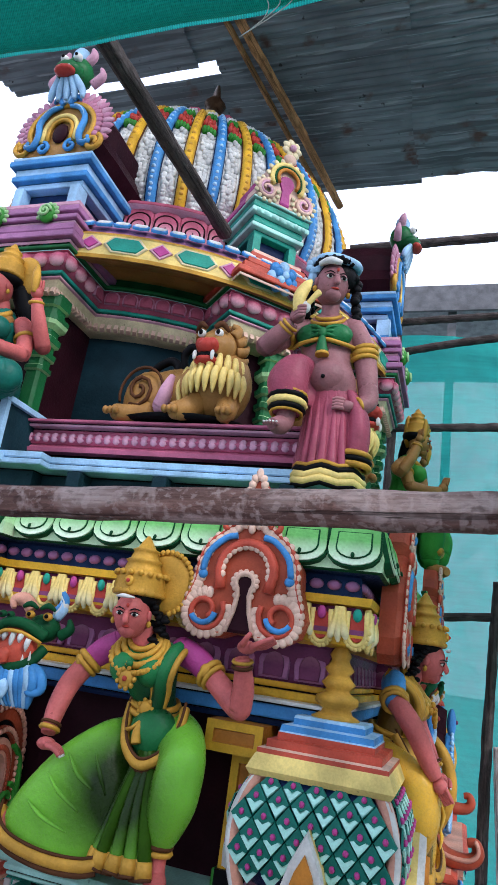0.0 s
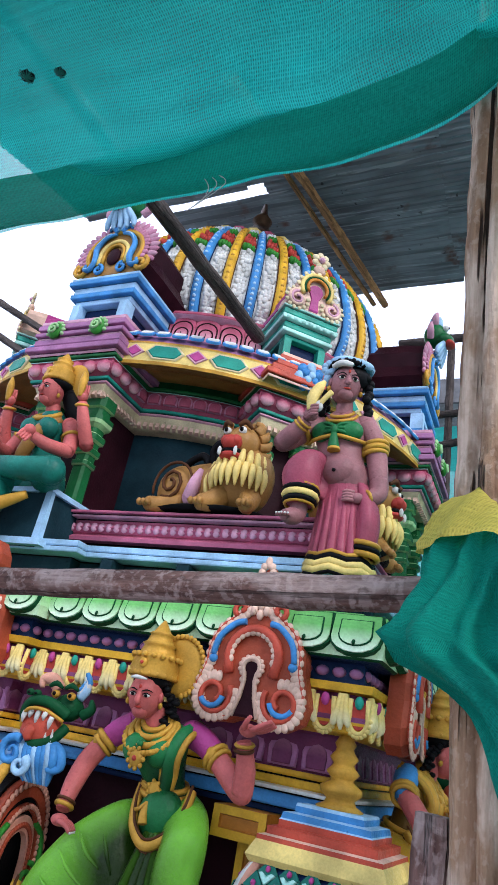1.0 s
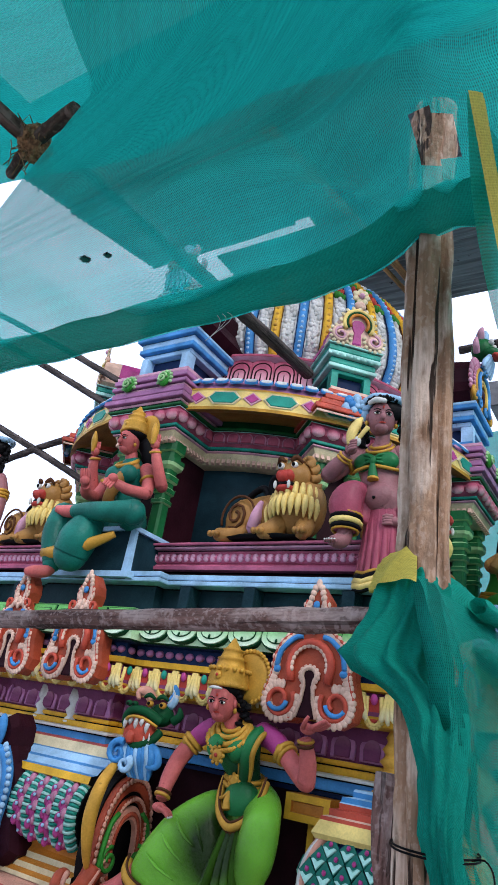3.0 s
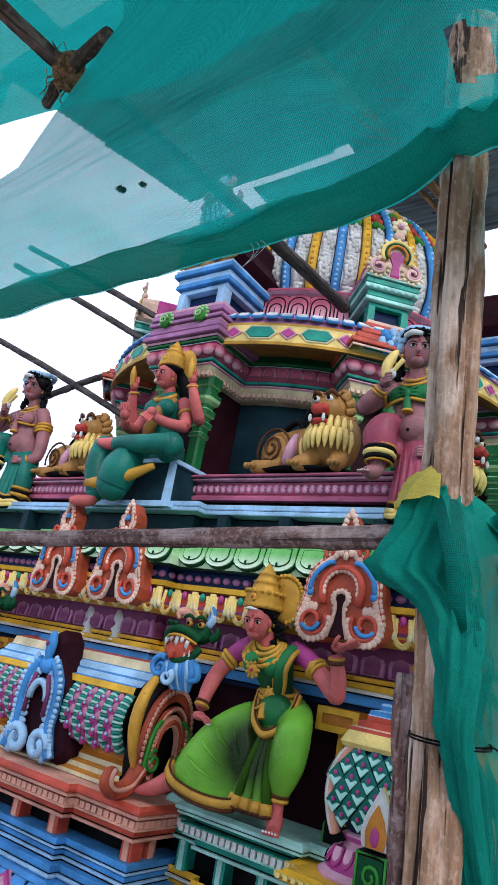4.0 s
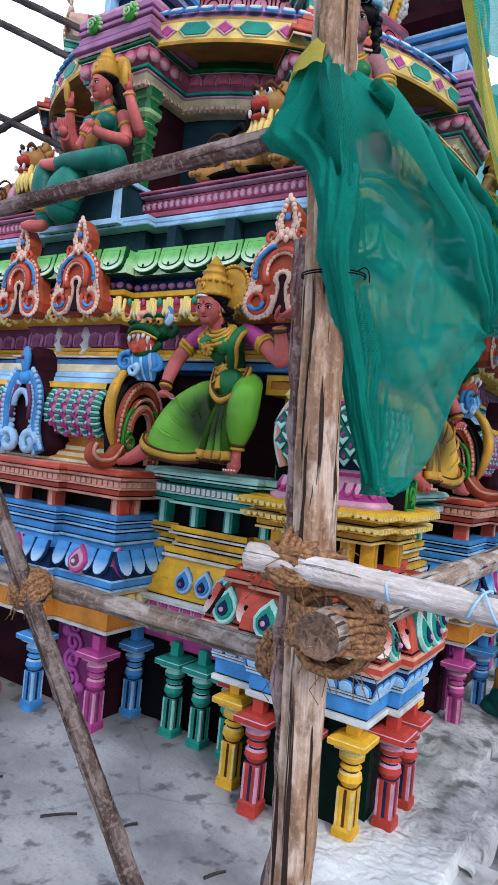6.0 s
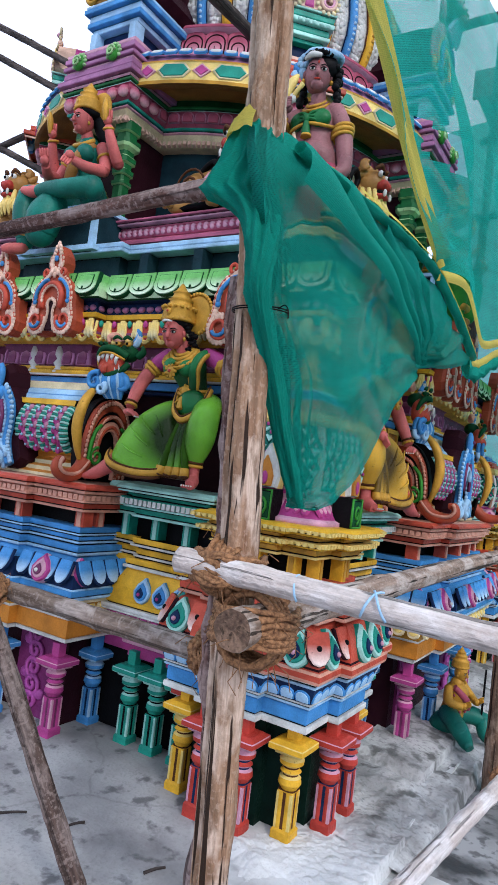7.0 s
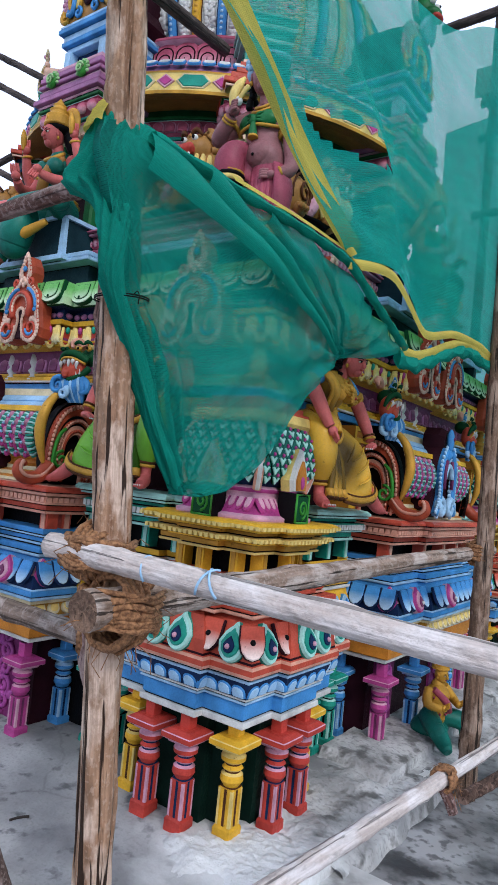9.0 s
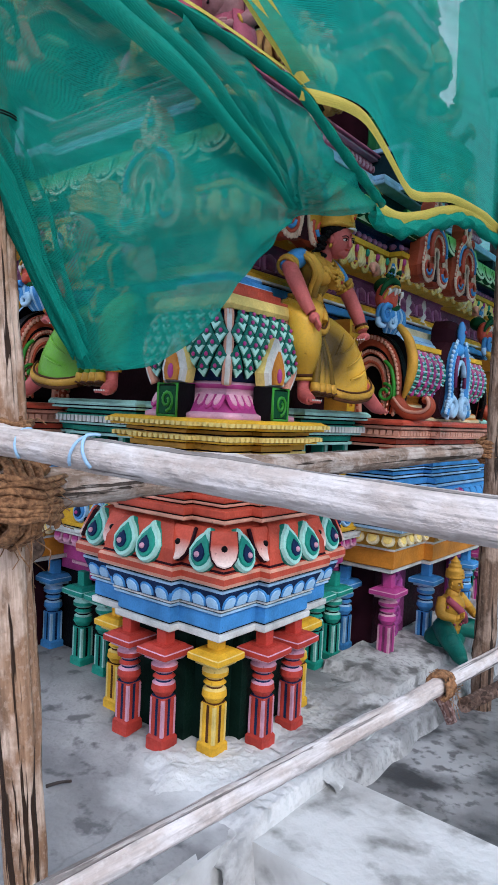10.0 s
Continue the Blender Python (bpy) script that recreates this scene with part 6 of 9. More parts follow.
def lashing(centre, axis, r, turns, width, label, axis2=None, r2=None, seed=0):
    """Coils of rope about a pole, and crossing coils about a second one."""
    rnd = random.Random(seed)
    bm = bmesh.new()
    turns = max(3, turns - 1)
    width *= 0.8
    for ax, rr in ((axis, r), (axis2, r2)):
        if ax is None:
            continue
        d = Vector(ax).normalized()
        u = d.orthogonal().normalized()
        v = d.cross(u)
        pts = []
        n = 18 * turns
        for i in range(n + 1):
            t = 2 * math.pi * i / 18
            s = (i / n - 0.5) * width + 0.006 * math.sin(3 * t + i)
            q = rr * (1 + 0.05 * noise.noise(Vector((i * 0.21, seed, 0))))
            pts.append(d * s + u * math.cos(t) * q + v * math.sin(t) * q)
        tube(bm, pts, 0.0115, 7, 0, 0.6)
        loose = [p * (1.05 + 0.1 * noise.noise(Vector((i * 0.07, seed, 4)))) + Vector((0, 0, 0.012 * math.sin(i * 0.13 + seed))) for i, p in enumerate(pts[::2])]
        tube(bm, loose, 0.0075, 6, 0, 0.6)
        for k in range(22):
            p = pts[rnd.randrange(len(pts))]
            w = [p, p + p.normalized() * 0.02 + Vector((rnd.uniform(-0.03, 0.03), rnd.uniform(-0.03, 0.03), rnd.uniform(-0.04, 0.02)))]
            w.append(w[-1] + Vector((rnd.uniform(-0.03, 0.03), rnd.uniform(-0.03, 0.03), rnd.uniform(-0.05, 0.0))))
            tube(bm, w, 0.0016, 3, 0)
    ob = part("rope_lashing", bm, [rope_mat()], None)
    ob.matrix_basis = Matrix.Translation(centre)
    return tagged(ob, label, "rope")


end_grain = wood("sawn_end", (0.20, 0.125, 0.085), (0.07, 0.04, 0.03), 0.9)
post = pole("scaffold_post", [(2.715, -3.525, -0.03), (2.757, -3.65, 1.1), (2.756, -3.755, 2.2), (2.752, -3.825, 2.8), (2.767, -3.932, 3.58), (2.784, -3.985, 3.925)], 0.060, 0.058, bare_wood(), "split bare wooden scaffold post with bark strips", 4, 40, 3, end_grain, ((0.3, 0.05, 0.99, 0.4), (1.9, 0.3, 1.0, 0.55), (3.4, 0.0, 0.9, 0.45), (5.0, 0.4, 1.0, 0.6), (5.9, 0.0, 0.6, 0.45)))
bm = bmesh.new()
way = []
for i in range(46):
    z = 0.05 + i * 0.05
    s = z / 3.6
    c = Vector((2.716 + 0.01 * s, -3.528 - 0.37 * s, z))
    a = 2.75 + 0.2 * math.sin(i * 0.35) + 0.15 * noise.noise(Vector((i * 0.3, 0, 0)))
    r = 0.060 - 0.014 * s
    way.append(c + Vector((math.cos(a) * r, math.sin(a) * r, 0)))
tube(bm, way, [0.014 + 0.018 * abs(noise.noise(Vector((i * 0.27, 4, 0)))) + (0.008 if i % 7 < 4 else 0) for i in range(46)], 7, 0, 0.9)
put("bark_strip", mesh_of("bark_strip", bm, [bark()]), post, post.matrix_basis.inverted(), "peeling bark strip")

pole("scaffold_pole", [(-0.3, -3.664, 2.497), (1.2, -3.684, 2.561), (2.69, -3.705, 2.622)], 0.026, 0.032, bark(), "brown barked pole lashed across the posts", 7, 16, 5, end_grain)
pole("scaffold_pole", [(-0.2, -3.57, 1.15), (1.3, -3.548, 1.145), (2.68, -3.53, 1.128)], 0.032, 0.038, wood("grey_pole", (0.25, 0.185, 0.15), (0.09, 0.06, 0.045), 0.8, (0.42, 0.36, 0.33), 0.6, 0.3), "grey-brown knotty pole running to the post", 8, 16, 6, end_grain)
pole("scaffold_pole", [(0.745, -4.2, 3.3), (1.39, -3.80, 1.70), (2.09, -3.36, -0.03)], 0.028, 0.038, wood("dark_bark", (0.13, 0.085, 0.07), (0.03, 0.018, 0.015), 0.85, (0.28, 0.22, 0.20), 0.5, 0.4, 0.45), "leaning barked pole standing on the terrace", 9, 16, 7)
pole("scaffold_pole", [(2.63, -3.795, 1.455), (3.2, -3.765, 1.436), (4.25, -3.72, 1.398)], 0.037, 0.032, white_wood(), "pale weathered peeled pole lashed to the post", 3, 18, 8, end_grain)
pole("scaffold_pole", [(2.882, -3.87, 1.316), (2.90, -2.9, 1.34), (2.95, -0.3, 1.385)], 0.056, 0.040, wood("grey_log", (0.36, 0.26, 0.20), (0.15, 0.10, 0.07), 0.8, (0.56, 0.49, 0.44), 0.9, 0.2), "thick grey-brown log lashed behind the post", 6, 20, 9, end_grain)
pole("scaffold_post", [(3.05, -0.78, -0.35), (3.03, -0.74, 1.3), (2.99, -0.70, 3.6)], 0.062, 0.05, wood("brown_post", (0.24, 0.15, 0.10), (0.08, 0.05, 0.035), 0.8, (0.42, 0.31, 0.24), 0.9), "brown scaffold post beside the tower", 4, 14, 10)
pole("scaffold_pole", [(3.11, -4.6, 0.535), (3.20, -3.4, 0.513), (3.32, -1.88, 0.487), (3.43, -0.5, 0.46)], 0.034, 0.032, white_wood(), "pale low rail pole by the terrace edge", 4, 14, 11)
pole("scaffold_pole", [(3.30, -2.10, 0.475), (3.335, -2.09, 0.42), (3.36, -2.08, 0.36)], 0.024, 0.022, bark(), "short stub of a stick tied to the low rail", 1, 10, 12)
pole("scaffold_pole", [(3.37, -1.98, 0.40), (3.42, -1.2, 0.36), (3.0, 1.2, -0.06)], 0.030, 0.028, wood("brown_branch", (0.12, 0.07, 0.05), (0.035, 0.02, 0.015), 0.9, (0.24, 0.16, 0.13), 0.6, 0.4), "dark pole lying below the pale rail", 4, 12, 34)

white_pole = bpy.data.objects["scaffold_pole.003"]
for x0, lean in ((3.00, 0.02), (3.21, 0.05), (3.235, -0.04)):
    bm = bmesh.new()
    tube(bm, [Vector((x0 + lean * k / 9, -3.77 + 0.0385 * math.cos(radians(75 + 16 * k)), 1.438 + 0.0385 * math.sin(radians(75 + 16 * k)))) for k in range(10)], 0.0035, 6, 0, 0.4)
    put("paint_mark", mesh_of("paint_mark", bm, M("paleblue")), white_pole, white_pole.matrix_basis.inverted(), "pale blue paint stroke")
lashing((2.75, -3.72, 1.44), (1, 0.1, -0.04), 0.072, 6, 0.11, "brown coir rope binding the pale pole to the post", (0.05, 0.1, 1), 0.098, 1)
lashing((2.86, -3.72, 1.30), (0.04, 1, 0.04), 0.10, 6, 0.12, "brown coir rope coiled on the thick log", (0, 0.1, 1), 0.115, 2)
lashing((2.60, -3.535, 1.13), (1, 0, 0), 0.056, 5, 0.09, "brown coir rope on the pole end", None, None, 3)
lashing((1.60, -3.625, 1.145), (0.4, 0.25, -1), 0.06, 6, 0.10, "brown coir rope binding two crossing poles", (1, 0.02, 0), 0.062, 4)
lashing((2.99, -0.72, 1.39), (0, 1, 0), 0.07, 5, 0.12, "brown coir rope on the far post", (0, 0, 1), 0.075, 5)
lashing((3.31, -2.08, 0.49), (0.1, 1, 0.0), 0.046, 4, 0.07, "brown coir rope knot on the low rail", None, None, 6)

# dark poles in and behind the tower's upper part
pole("scaffold_pole", [(0.94, -4.4, 4.68), (0.975, -2.9, 4.795), (1.008, -1.42, 4.908)], 0.045, 0.045, dark_wood(), "dark bamboo pole leaning past the dome", 5, 12, 13)
for p, q, s in (((-3.6, -1.5, 5.32), (-0.95, -1.5, 4.09), 14), ((-3.6, -1.5, 6.30), (-0.70, -1.5, 4.71), 15), ((-3.4, -1.5, 6.50), (-0.50, -1.5, 4.87), 16), ((-2.35, -1.5, 4.40), (-1.05, -1.5, 4.62), 17)):
    pole("scaffold_pole", [p, tuple((Vector(p) + Vector(q)) / 2 + Vector((0, 0, 0.02))), q], 0.034, 0.03, dark_wood(), "dark thin pole beside the upper storey", 3, 10, s)
pole("scaffold_pole", [(0.9, 3.0, 7.92), (2.4, 3.0, 7.97), (5.5, 3.0, 8.08)], 0.06, 0.06, dark_wood(), "dark pole behind the dome", 3, 10, 18)
for z0, z1, s in ((6.74, 6.9, 19), (6.28, 6.75, 20), (5.28, 5.38, 21)):
    pole("scaffold_pole", [(1.5, 3.0, z0), (2.9, 3.0, (z0 + z1) / 2), (6.0, 3.0, z1)], 0.05, 0.05, dark_wood(), "dark pole of the far screen", 3, 10, s)
pole("scaffold_post", [(2.80, 2.8, -0.4), (2.82, 2.8, 1.6), (2.9, 2.8, 3.5)], 0.06, 0.05, dark_wood(), "dark post before the far screen", 3, 10, 22)
pole("scaffold_post", [(3.05, 2.7, -0.4), (2.98, 2.7, 1.0), (2.93, 2.7, 1.9)], 0.06, 0.05, white_wood(), "pale post before the far screen", 3, 10, 23)
pole("scaffold_pole", [(2.2, 2.8, 3.06), (2.9, 2.8, 3.14), (4.2, 2.8, 3.3)], 0.045, 0.045, dark_wood(), "dark rail before the far screen", 3, 10, 24)
pole("roof_rafter", [(0.2, -1.45, 7.93), (0.61, 0.37, 7.86), (0.93, 1.95, 7.80)], 0.05, 0.045, wood("old_bamboo", (0.40, 0.20, 0.08), (0.20, 0.10, 0.04)), "brown bamboo rafter under the tin roof", 6, 12, 25)
pole("roof_rafter", [(0.10, -1.45, 7.95), (0.44, 0.34, 7.88), (0.78, 1.95, 7.83)], 0.03, 0.03, wood("old_bamboo", (0.40, 0.20, 0.08), (0.20, 0.10, 0.04)), "thin bamboo rafter under the tin roof", 6, 12, 26)


for x, y, z1, sd in ((1.62, 3.05, 8.0, 62), (5.4, 3.05, 8.1, 63), (-3.05, -2.6, 7.95, 65), (3.25, 1.75, 8.05, 66)):
    pole("roof_post", [(x, y, -0.32), (x + 0.03, y, z1 / 2), (x, y, z1)], 0.06, 0.05, dark_wood(), "dark tall post carrying poles and roof", 3, 10, sd)


# ---- tin roof ----
def tin_sheet(x0, x1, y0, y1, z, slope, skew=0.0, label="old grey corrugated tin roof sheet with rust"):
    """One sheet, ribs along x; skew slants its left end."""
    bm = bmesh.new()
    n = int((y1 - y0) / 0.019)
    m = 10
    rows = []
    for j in range(n + 1):
        y = y0 + (y1 - y0) * j / n
        wave = 0.013 * math.sin(2 * math.pi * (y - y0) / 0.076)
        xl = x0 + skew * (y - y1) + 0.03 * noise.noise(Vector((y * 1.4, z, 5)))
        rows.append([bm.verts.new((xl + (x1 - xl) * i / m, y + 0.02 * noise.noise(Vector((i * 0.4, j * 0.02, z))), z + wave + slope * (xl + (x1 - xl) * i / m) + 0.025 * noise.noise(Vector((i * 0.6, y, z))))) for i in range(m + 1)])
    for a, b in zip(rows, rows[1:]):
        for i in range(m):
            bm.faces.new((a[i], a[i + 1], b[i + 1], b[i])).smooth = True
    return tagged(part("roof_sheet", bm, [tin()], None), label, "roof sheet", "tin roof sheets")


tin_sheet(-2.38, -0.2, -1.4, -0.11, 7.98, 0.02, 0.28)
tin_sheet(-0.25, 1.9, -1.4, -0.14, 8.0, 0.02)
tin_sheet(-0.03, 1.95, -0.2, 0.12, 8.03, 0.015)
tin_sheet(1.85, 3.3, -1.4, 0.6, 8.02, 0.02)
tin_sheet(-2.74, 1.9, -2.7, -1.35, 8.02, 0.02, 0.28)
tin_sheet(1.85, 3.3, -2.7, -1.35, 8.05, 0.02)
tin_sheet(-1.5, 1.9, 0.07, 1.98, 8.05, 0.01)
tin_sheet(1.86, 3.3, 0.55, 1.86, 8.0, 0.02)


# ---- nets ----
def net(name, grid, mat, label, keep=None, sub=1):
    """A cloth through a grid of points, smoothed, with uv in metres."""
    rows, cols = len(grid), len(grid[0])
    fine_rows = [curve_pts(r, sub) for r in grid]
    full = list(zip(*[curve_pts(c, sub) for c in zip(*fine_rows)]))
    bm = bmesh.new()
    uv = bm.loops.layers.uv.new("uv")
    vs = [[bm.verts.new(p) for p in row] for row in full]
    ul = [[0.0] * len(row) for row in full]
    vl = [[0.0] * len(row) for row in full]
    for j, row in enumerate(full):
        for i in range(len(row)):
            if i:
                ul[j][i] = ul[j][i - 1] + (row[i] - row[i - 1]).length
            if j:
                vl[j][i] = vl[j - 1][i] + (row[i] - full[j - 1][i]).length
    for j in range(len(full) - 1):
        for i in range(len(full[0]) - 1):
            c = (full[j][i] + full[j + 1][i + 1]) / 2
            if keep is not None and not keep(c):
                continue
            f = bm.faces.new((vs[j][i], vs[j][i + 1], vs[j + 1][i + 1], vs[j + 1][i]))
            f.smooth = True
            for lp, (jj, ii) in zip(f.loops, ((j, i), (j, i + 1), (j + 1, i + 1), (j + 1, i))):
                lp[uv].uv = (ul[jj][ii], vl[jj][ii])
    bmesh.ops.delete(bm, geom=[v for v in bm.verts if not v.link_faces], context="VERTS")
    me = bpy.data.meshes.new(name)
    bm.to_mesh(me)
    bm.free()
    me.materials.append(mat)
    ob = new(name, me)
    return tagged(ob, label, "net") if label else ob


GREEN = net_mat("green_net", (0.003, 0.36, 0.27), 0.20, 0.6, 0.35, 1.5)
DENSE = net_mat("dense_green_net", (0.004, 0.41, 0.30), 0.05, 0.6, 0.35, 1.5)
TEAL = net_mat("teal_net", (0.012, 0.58, 0.52), 0.04, 0.7, 0.42, 1.25)
CANOPY = net_mat("canopy_net", (0.020, 0.70, 0.62), 0.26, 0.6, 0.60, 1.15)
LIGHT = net_mat("sheer_green_net", (0.035, 0.62, 0.545), 0.13, 0.5, 0.5)
SIDE = net_mat("side_green_net", (0.010, 0.54, 0.43), 0.24, 0.7, 0.45)
YELLOW = net_mat("yellow_net_border", (0.78, 0.64, 0.13), 0.02, 0.3)


def ridge(a):
    """Crisp folds: sharp crests, round valleys."""
    return 1 - 2 * abs(math.sin(a))


def canopy_z(x, y):
    """Height of the slung net: rising away from the tower, drawn up over the post in rays."""
    z = 3.40 + 0.05 * (x - 0.7) + 0.16 * (-3.9 - y) + 0.06 * max(0, x - 2.2) - 0.05 * max(0, 1.9 - x)
    z += 0.045 * noise.noise(Vector((x * 1.6, y * 1.6, 2))) + 0.022 * noise.noise(Vector((x * 5, y * 2, 7))) + 0.010 * ridge(y * 7 + x * 2.2 + 1.5 * noise.noise(Vector((x, y, 3))))
    dx, dy = x - 2.80, y + 4.02
    d = math.hypot(dx, dy)
    z -= 0.03 * math.exp(-((x - 2.9) / 0.45) ** 2) * math.exp(-((y + 3.98) / 0.25) ** 2)
    z += 0.10 * math.exp(-d / 0.75) * ridge(math.atan2(dy, dx) * 2.6 + 0.6) * min(1, d / 0.35)
    z += 0.010 * math.sin(x * 9 + y * 25) * max(0, 1 - abs(y + 4.1) / 0.35)
    return z


def free_edge(x):
    return -3.965 - 0.03 * math.sin(x * 2.2) - 0.02 * max(0, x - 2.4)


# canopy over the way, its free edge towards the tower
grid = []
for j in range(90):
    s = (j / 89) ** 1.5
    row = []
    for i in range(64):
        y0 = -3.94 - 1.5 * s
        k = min(1, max(0, (-4.33 - y0) / 0.07))
        left = 0.15 + k * 1.42 + min(0.65, 3.0 * max(0, -4.40 - y0)) + 0.3 * max(0, -4.62 - y0) + 0.02 * noise.noise(Vector((y0 * 9, 3, 0)))
        x = left + (3.25 - left) * i / 63
        y = free_edge(x) - 1.5 * s
        row.append(Vector((x, y, canopy_z(x, y) - 0.03 * math.exp(-s * 30))))
    grid.append(row)
net("shade_net", grid, CANOPY, "green shade net slung overhead as a canopy", lambda c: ((c.x - 2.845) / 0.05) ** 2 + ((c.y + 4.185) / 0.06) ** 2 > 1 + 0.4 * noise.noise(c * 25), 1)
for hx, hy, hs in ((1.865, -4.245, 0.014), (1.94, -4.232, 0.010)):
    bm = bmesh.new()
    ring = [bm.verts.new((hx + hs * (1.2 + 0.5 * noise.noise(Vector((k, hx, 0)))) * math.cos(k * 0.524), hy + hs * (1 + 0.5 * noise.noise(Vector((k, hx, 4)))) * math.sin(k * 0.524), canopy_z(hx, hy) - 0.006 + 0.004 * math.sin(k * 2.1))) for k in range(12)]
    bm.faces.new(ring)
    for k in range(9):
        a = Vector((hx, hy, canopy_z(hx, hy) - 0.008))
        tube(bm, [a + Vector((hs * math.cos(k * 2.4), hs * math.sin(k * 2.4), 0)), a + Vector((0, 0, -0.006)), a - Vector((hs * 1.3 * math.cos(k * 2.4 + 0.4), hs * 1.3 * math.sin(k * 2.4 + 0.4), 0))], 0.0012, 4, 1)
    tagged(part("net_tear", bm, M("black", "darkteal"), None), "small dark frayed tear in the canopy net", "tear")
bm = bmesh.new()
for k in range(3):
    tube(bm, curve_pts([(2.16 + 0.012 * k, -3.985, 3.42), (2.18 + 0.02 * k, -3.975, 3.39), (2.17 - 0.015 * k, -3.97, 3.36 - 0.012 * k), (2.145, -3.97, 3.34)], 6), 0.0009, 4, 0)
tagged(part("loose_thread", bm, M("white"), None), "loose white threads hanging from the canopy hem", "thread")
rows = []
for k in range(9):
    a = k / 8
    rows.append([Vector((0.15 + 3.1 * i / 70, free_edge(0.15 + 3.1 * i / 70) - 0.012 - 0.10 * a + 0.015 * math.sin(math.pi * a), canopy_z(0.15 + 3.1 * i / 70, free_edge(0.15 + 3.1 * i / 70)) - 0.035 - (0.035 + 0.015 * noise.noise(Vector((i * 0.13, 0, 5)))) * math.sin(math.pi * a) + 0.05 * a)) for i in range(71)])
net("net_hem", rows, DENSE, "rolled hem of the green canopy net", None, 1)
grid = [[Vector((x, y + 0.03 * math.sin(x * 5) + (0.14 if x > 1.7 and y > -4.4 else 0), 3.87 + 0.03 * math.sin(x * 2 + y) + 0.12 * (-4.3 - y))) for x in [-3 + 0.45 * i for i in range(15)]] for y in (-4.37, -4.5, -4.7, -5.0, -5.2, -5.4, -5.6)]
net("shade_net", grid, TEAL, "bright green net hung beside the canopy", None, 3)
pole("scaffold_pole", [(1.66, -5.35, 3.80), (1.74, -4.9, 3.765), (1.80, -4.47, 3.74)], 0.022, 0.024, wood("brown_branch", (0.12, 0.07, 0.05), (0.035, 0.02, 0.015), 0.9, (0.24, 0.16, 0.13), 0.6, 0.4), "brown branch holding up the nets", 4, 12, 31)
pole("scaffold_pole", [(1.65, -4.43, 3.73), (1.80, -4.48, 3.735), (2.00, -4.51, 3.74)], 0.017, 0.020, wood("brown_branch", (0.12, 0.07, 0.05), (0.035, 0.02, 0.015), 0.9), "short brown branch tied across another", 3, 12, 32)
lashing((1.80, -4.475, 3.738), (0.4, 0.25, 0), 0.032, 5, 0.07, "brown coir rope tying two branches", (-0.3, 0.15, 0), 0.03, 33)

# net hooded over the post and hanging along the side rail
top = [(2.775, -3.90, 2.67), (2.85, -3.80, 2.64), (2.90, -3.49, 2.62), (2.93, -3.2, 2.62), (2.935, -2.95, 2.625), (2.94, -2.74, 2.615), (2.985, -2.57, 2.50), (2.99, -2.38, 2.43), (2.985, -2.22, 2.385)]
left = [(2.775, -3.90, 2.67), (2.82, -3.95, 2.55), (2.83, -3.91, 2.42), (2.825, -3.86, 2.30), (2.825, -3.80, 2.185), (2.83, -3.73, 2.05), (2.83, -3.65, 1.88), (2.83, -3.56, 1.72), (2.83, -3.50, 1.635)]
right = [(2.985, -2.22, 2.36), (2.955, -2.43, 2.29), (2.88, -2.63, 2.245), (2.88, -2.765, 2.10), (2.875, -2.91, 1.96), (2.87, -3.05, 1.80), (2.86, -3.24, 1.67), (2.85, -3.42, 1.63)]


def hang(rows_n=64, cols=90):
    lw, rw, tw = curve_pts(left, 9), curve_pts(right, 9), curve_pts(top, 12)
    tip = Vector((2.87, -2.63, 2.25))
    out = []
    for j in range(rows_n):
        s = j / (rows_n - 1)

        def on(way, t):
            k = min(int(t * (len(way) - 1)), len(way) - 2)
            return way[k].lerp(way[k + 1], t * (len(way) - 1) - k)
        a, b = on(lw, s), on(rw, s)
        width = (b - a).length
        row = []
        for i in range(cols):
            u = i / (cols - 1)
            p = a.lerp(b, u) + (on(tw, u) - tw[0].lerp(tw[-1], u)) * (1 - s) ** 2
            d = u * width
            way = math.atan2(p.z - tip.z, tip.y - p.y)
            far = (p - tip).length
            pinch = 1 - 0.75 * math.exp(-((p.z - 2.18) / 0.05) ** 2)
            fold = 0.030 * pinch * math.sin(d * 130 + 0.6 * math.sin(s * 9)) * max(0, 1 - d / 0.16) ** 0.7
            fold += 0.030 * ridge(way * 6.5 + 0.5) * math.exp(-far / 0.30) * min(1, far / 0.06)
            fold += 0.034 * ridge(way * 3.4 + 0.9 + 0.25 * noise.noise(p * 3)) * math.sin(math.pi * min(1, u * 1.1)) * min(1, far / 0.3)
            fold += 0.05 * math.sin(math.pi * u) * math.sin(math.pi * s) + 0.010 * noise.noise(p * 11) + 0.016 * noise.noise(p * 4)
            row.append(p + Vector((fold, 0.3 * fold, 0.006 * noise.noise(Vector((u * 25, s, 3))))))
        out.append(row)
    return out


hanging = net("hanging_net", hang(), GREEN, "green net hanging from the post in folds", None, 1)
rolled = []
for k in range(8):
    a = 2 * math.pi * k / 7
    rolled.append([p + Vector((0.016 + 0.02 * math.cos(a), 0, 0.018 * math.sin(a) * (1 + 0.3 * math.sin(i * 0.9)))) for i, p in enumerate(curve_pts(top[1:], 12))])
net("net_hem", rolled, DENSE, "rolled upper hem of the hanging net", None, 1)
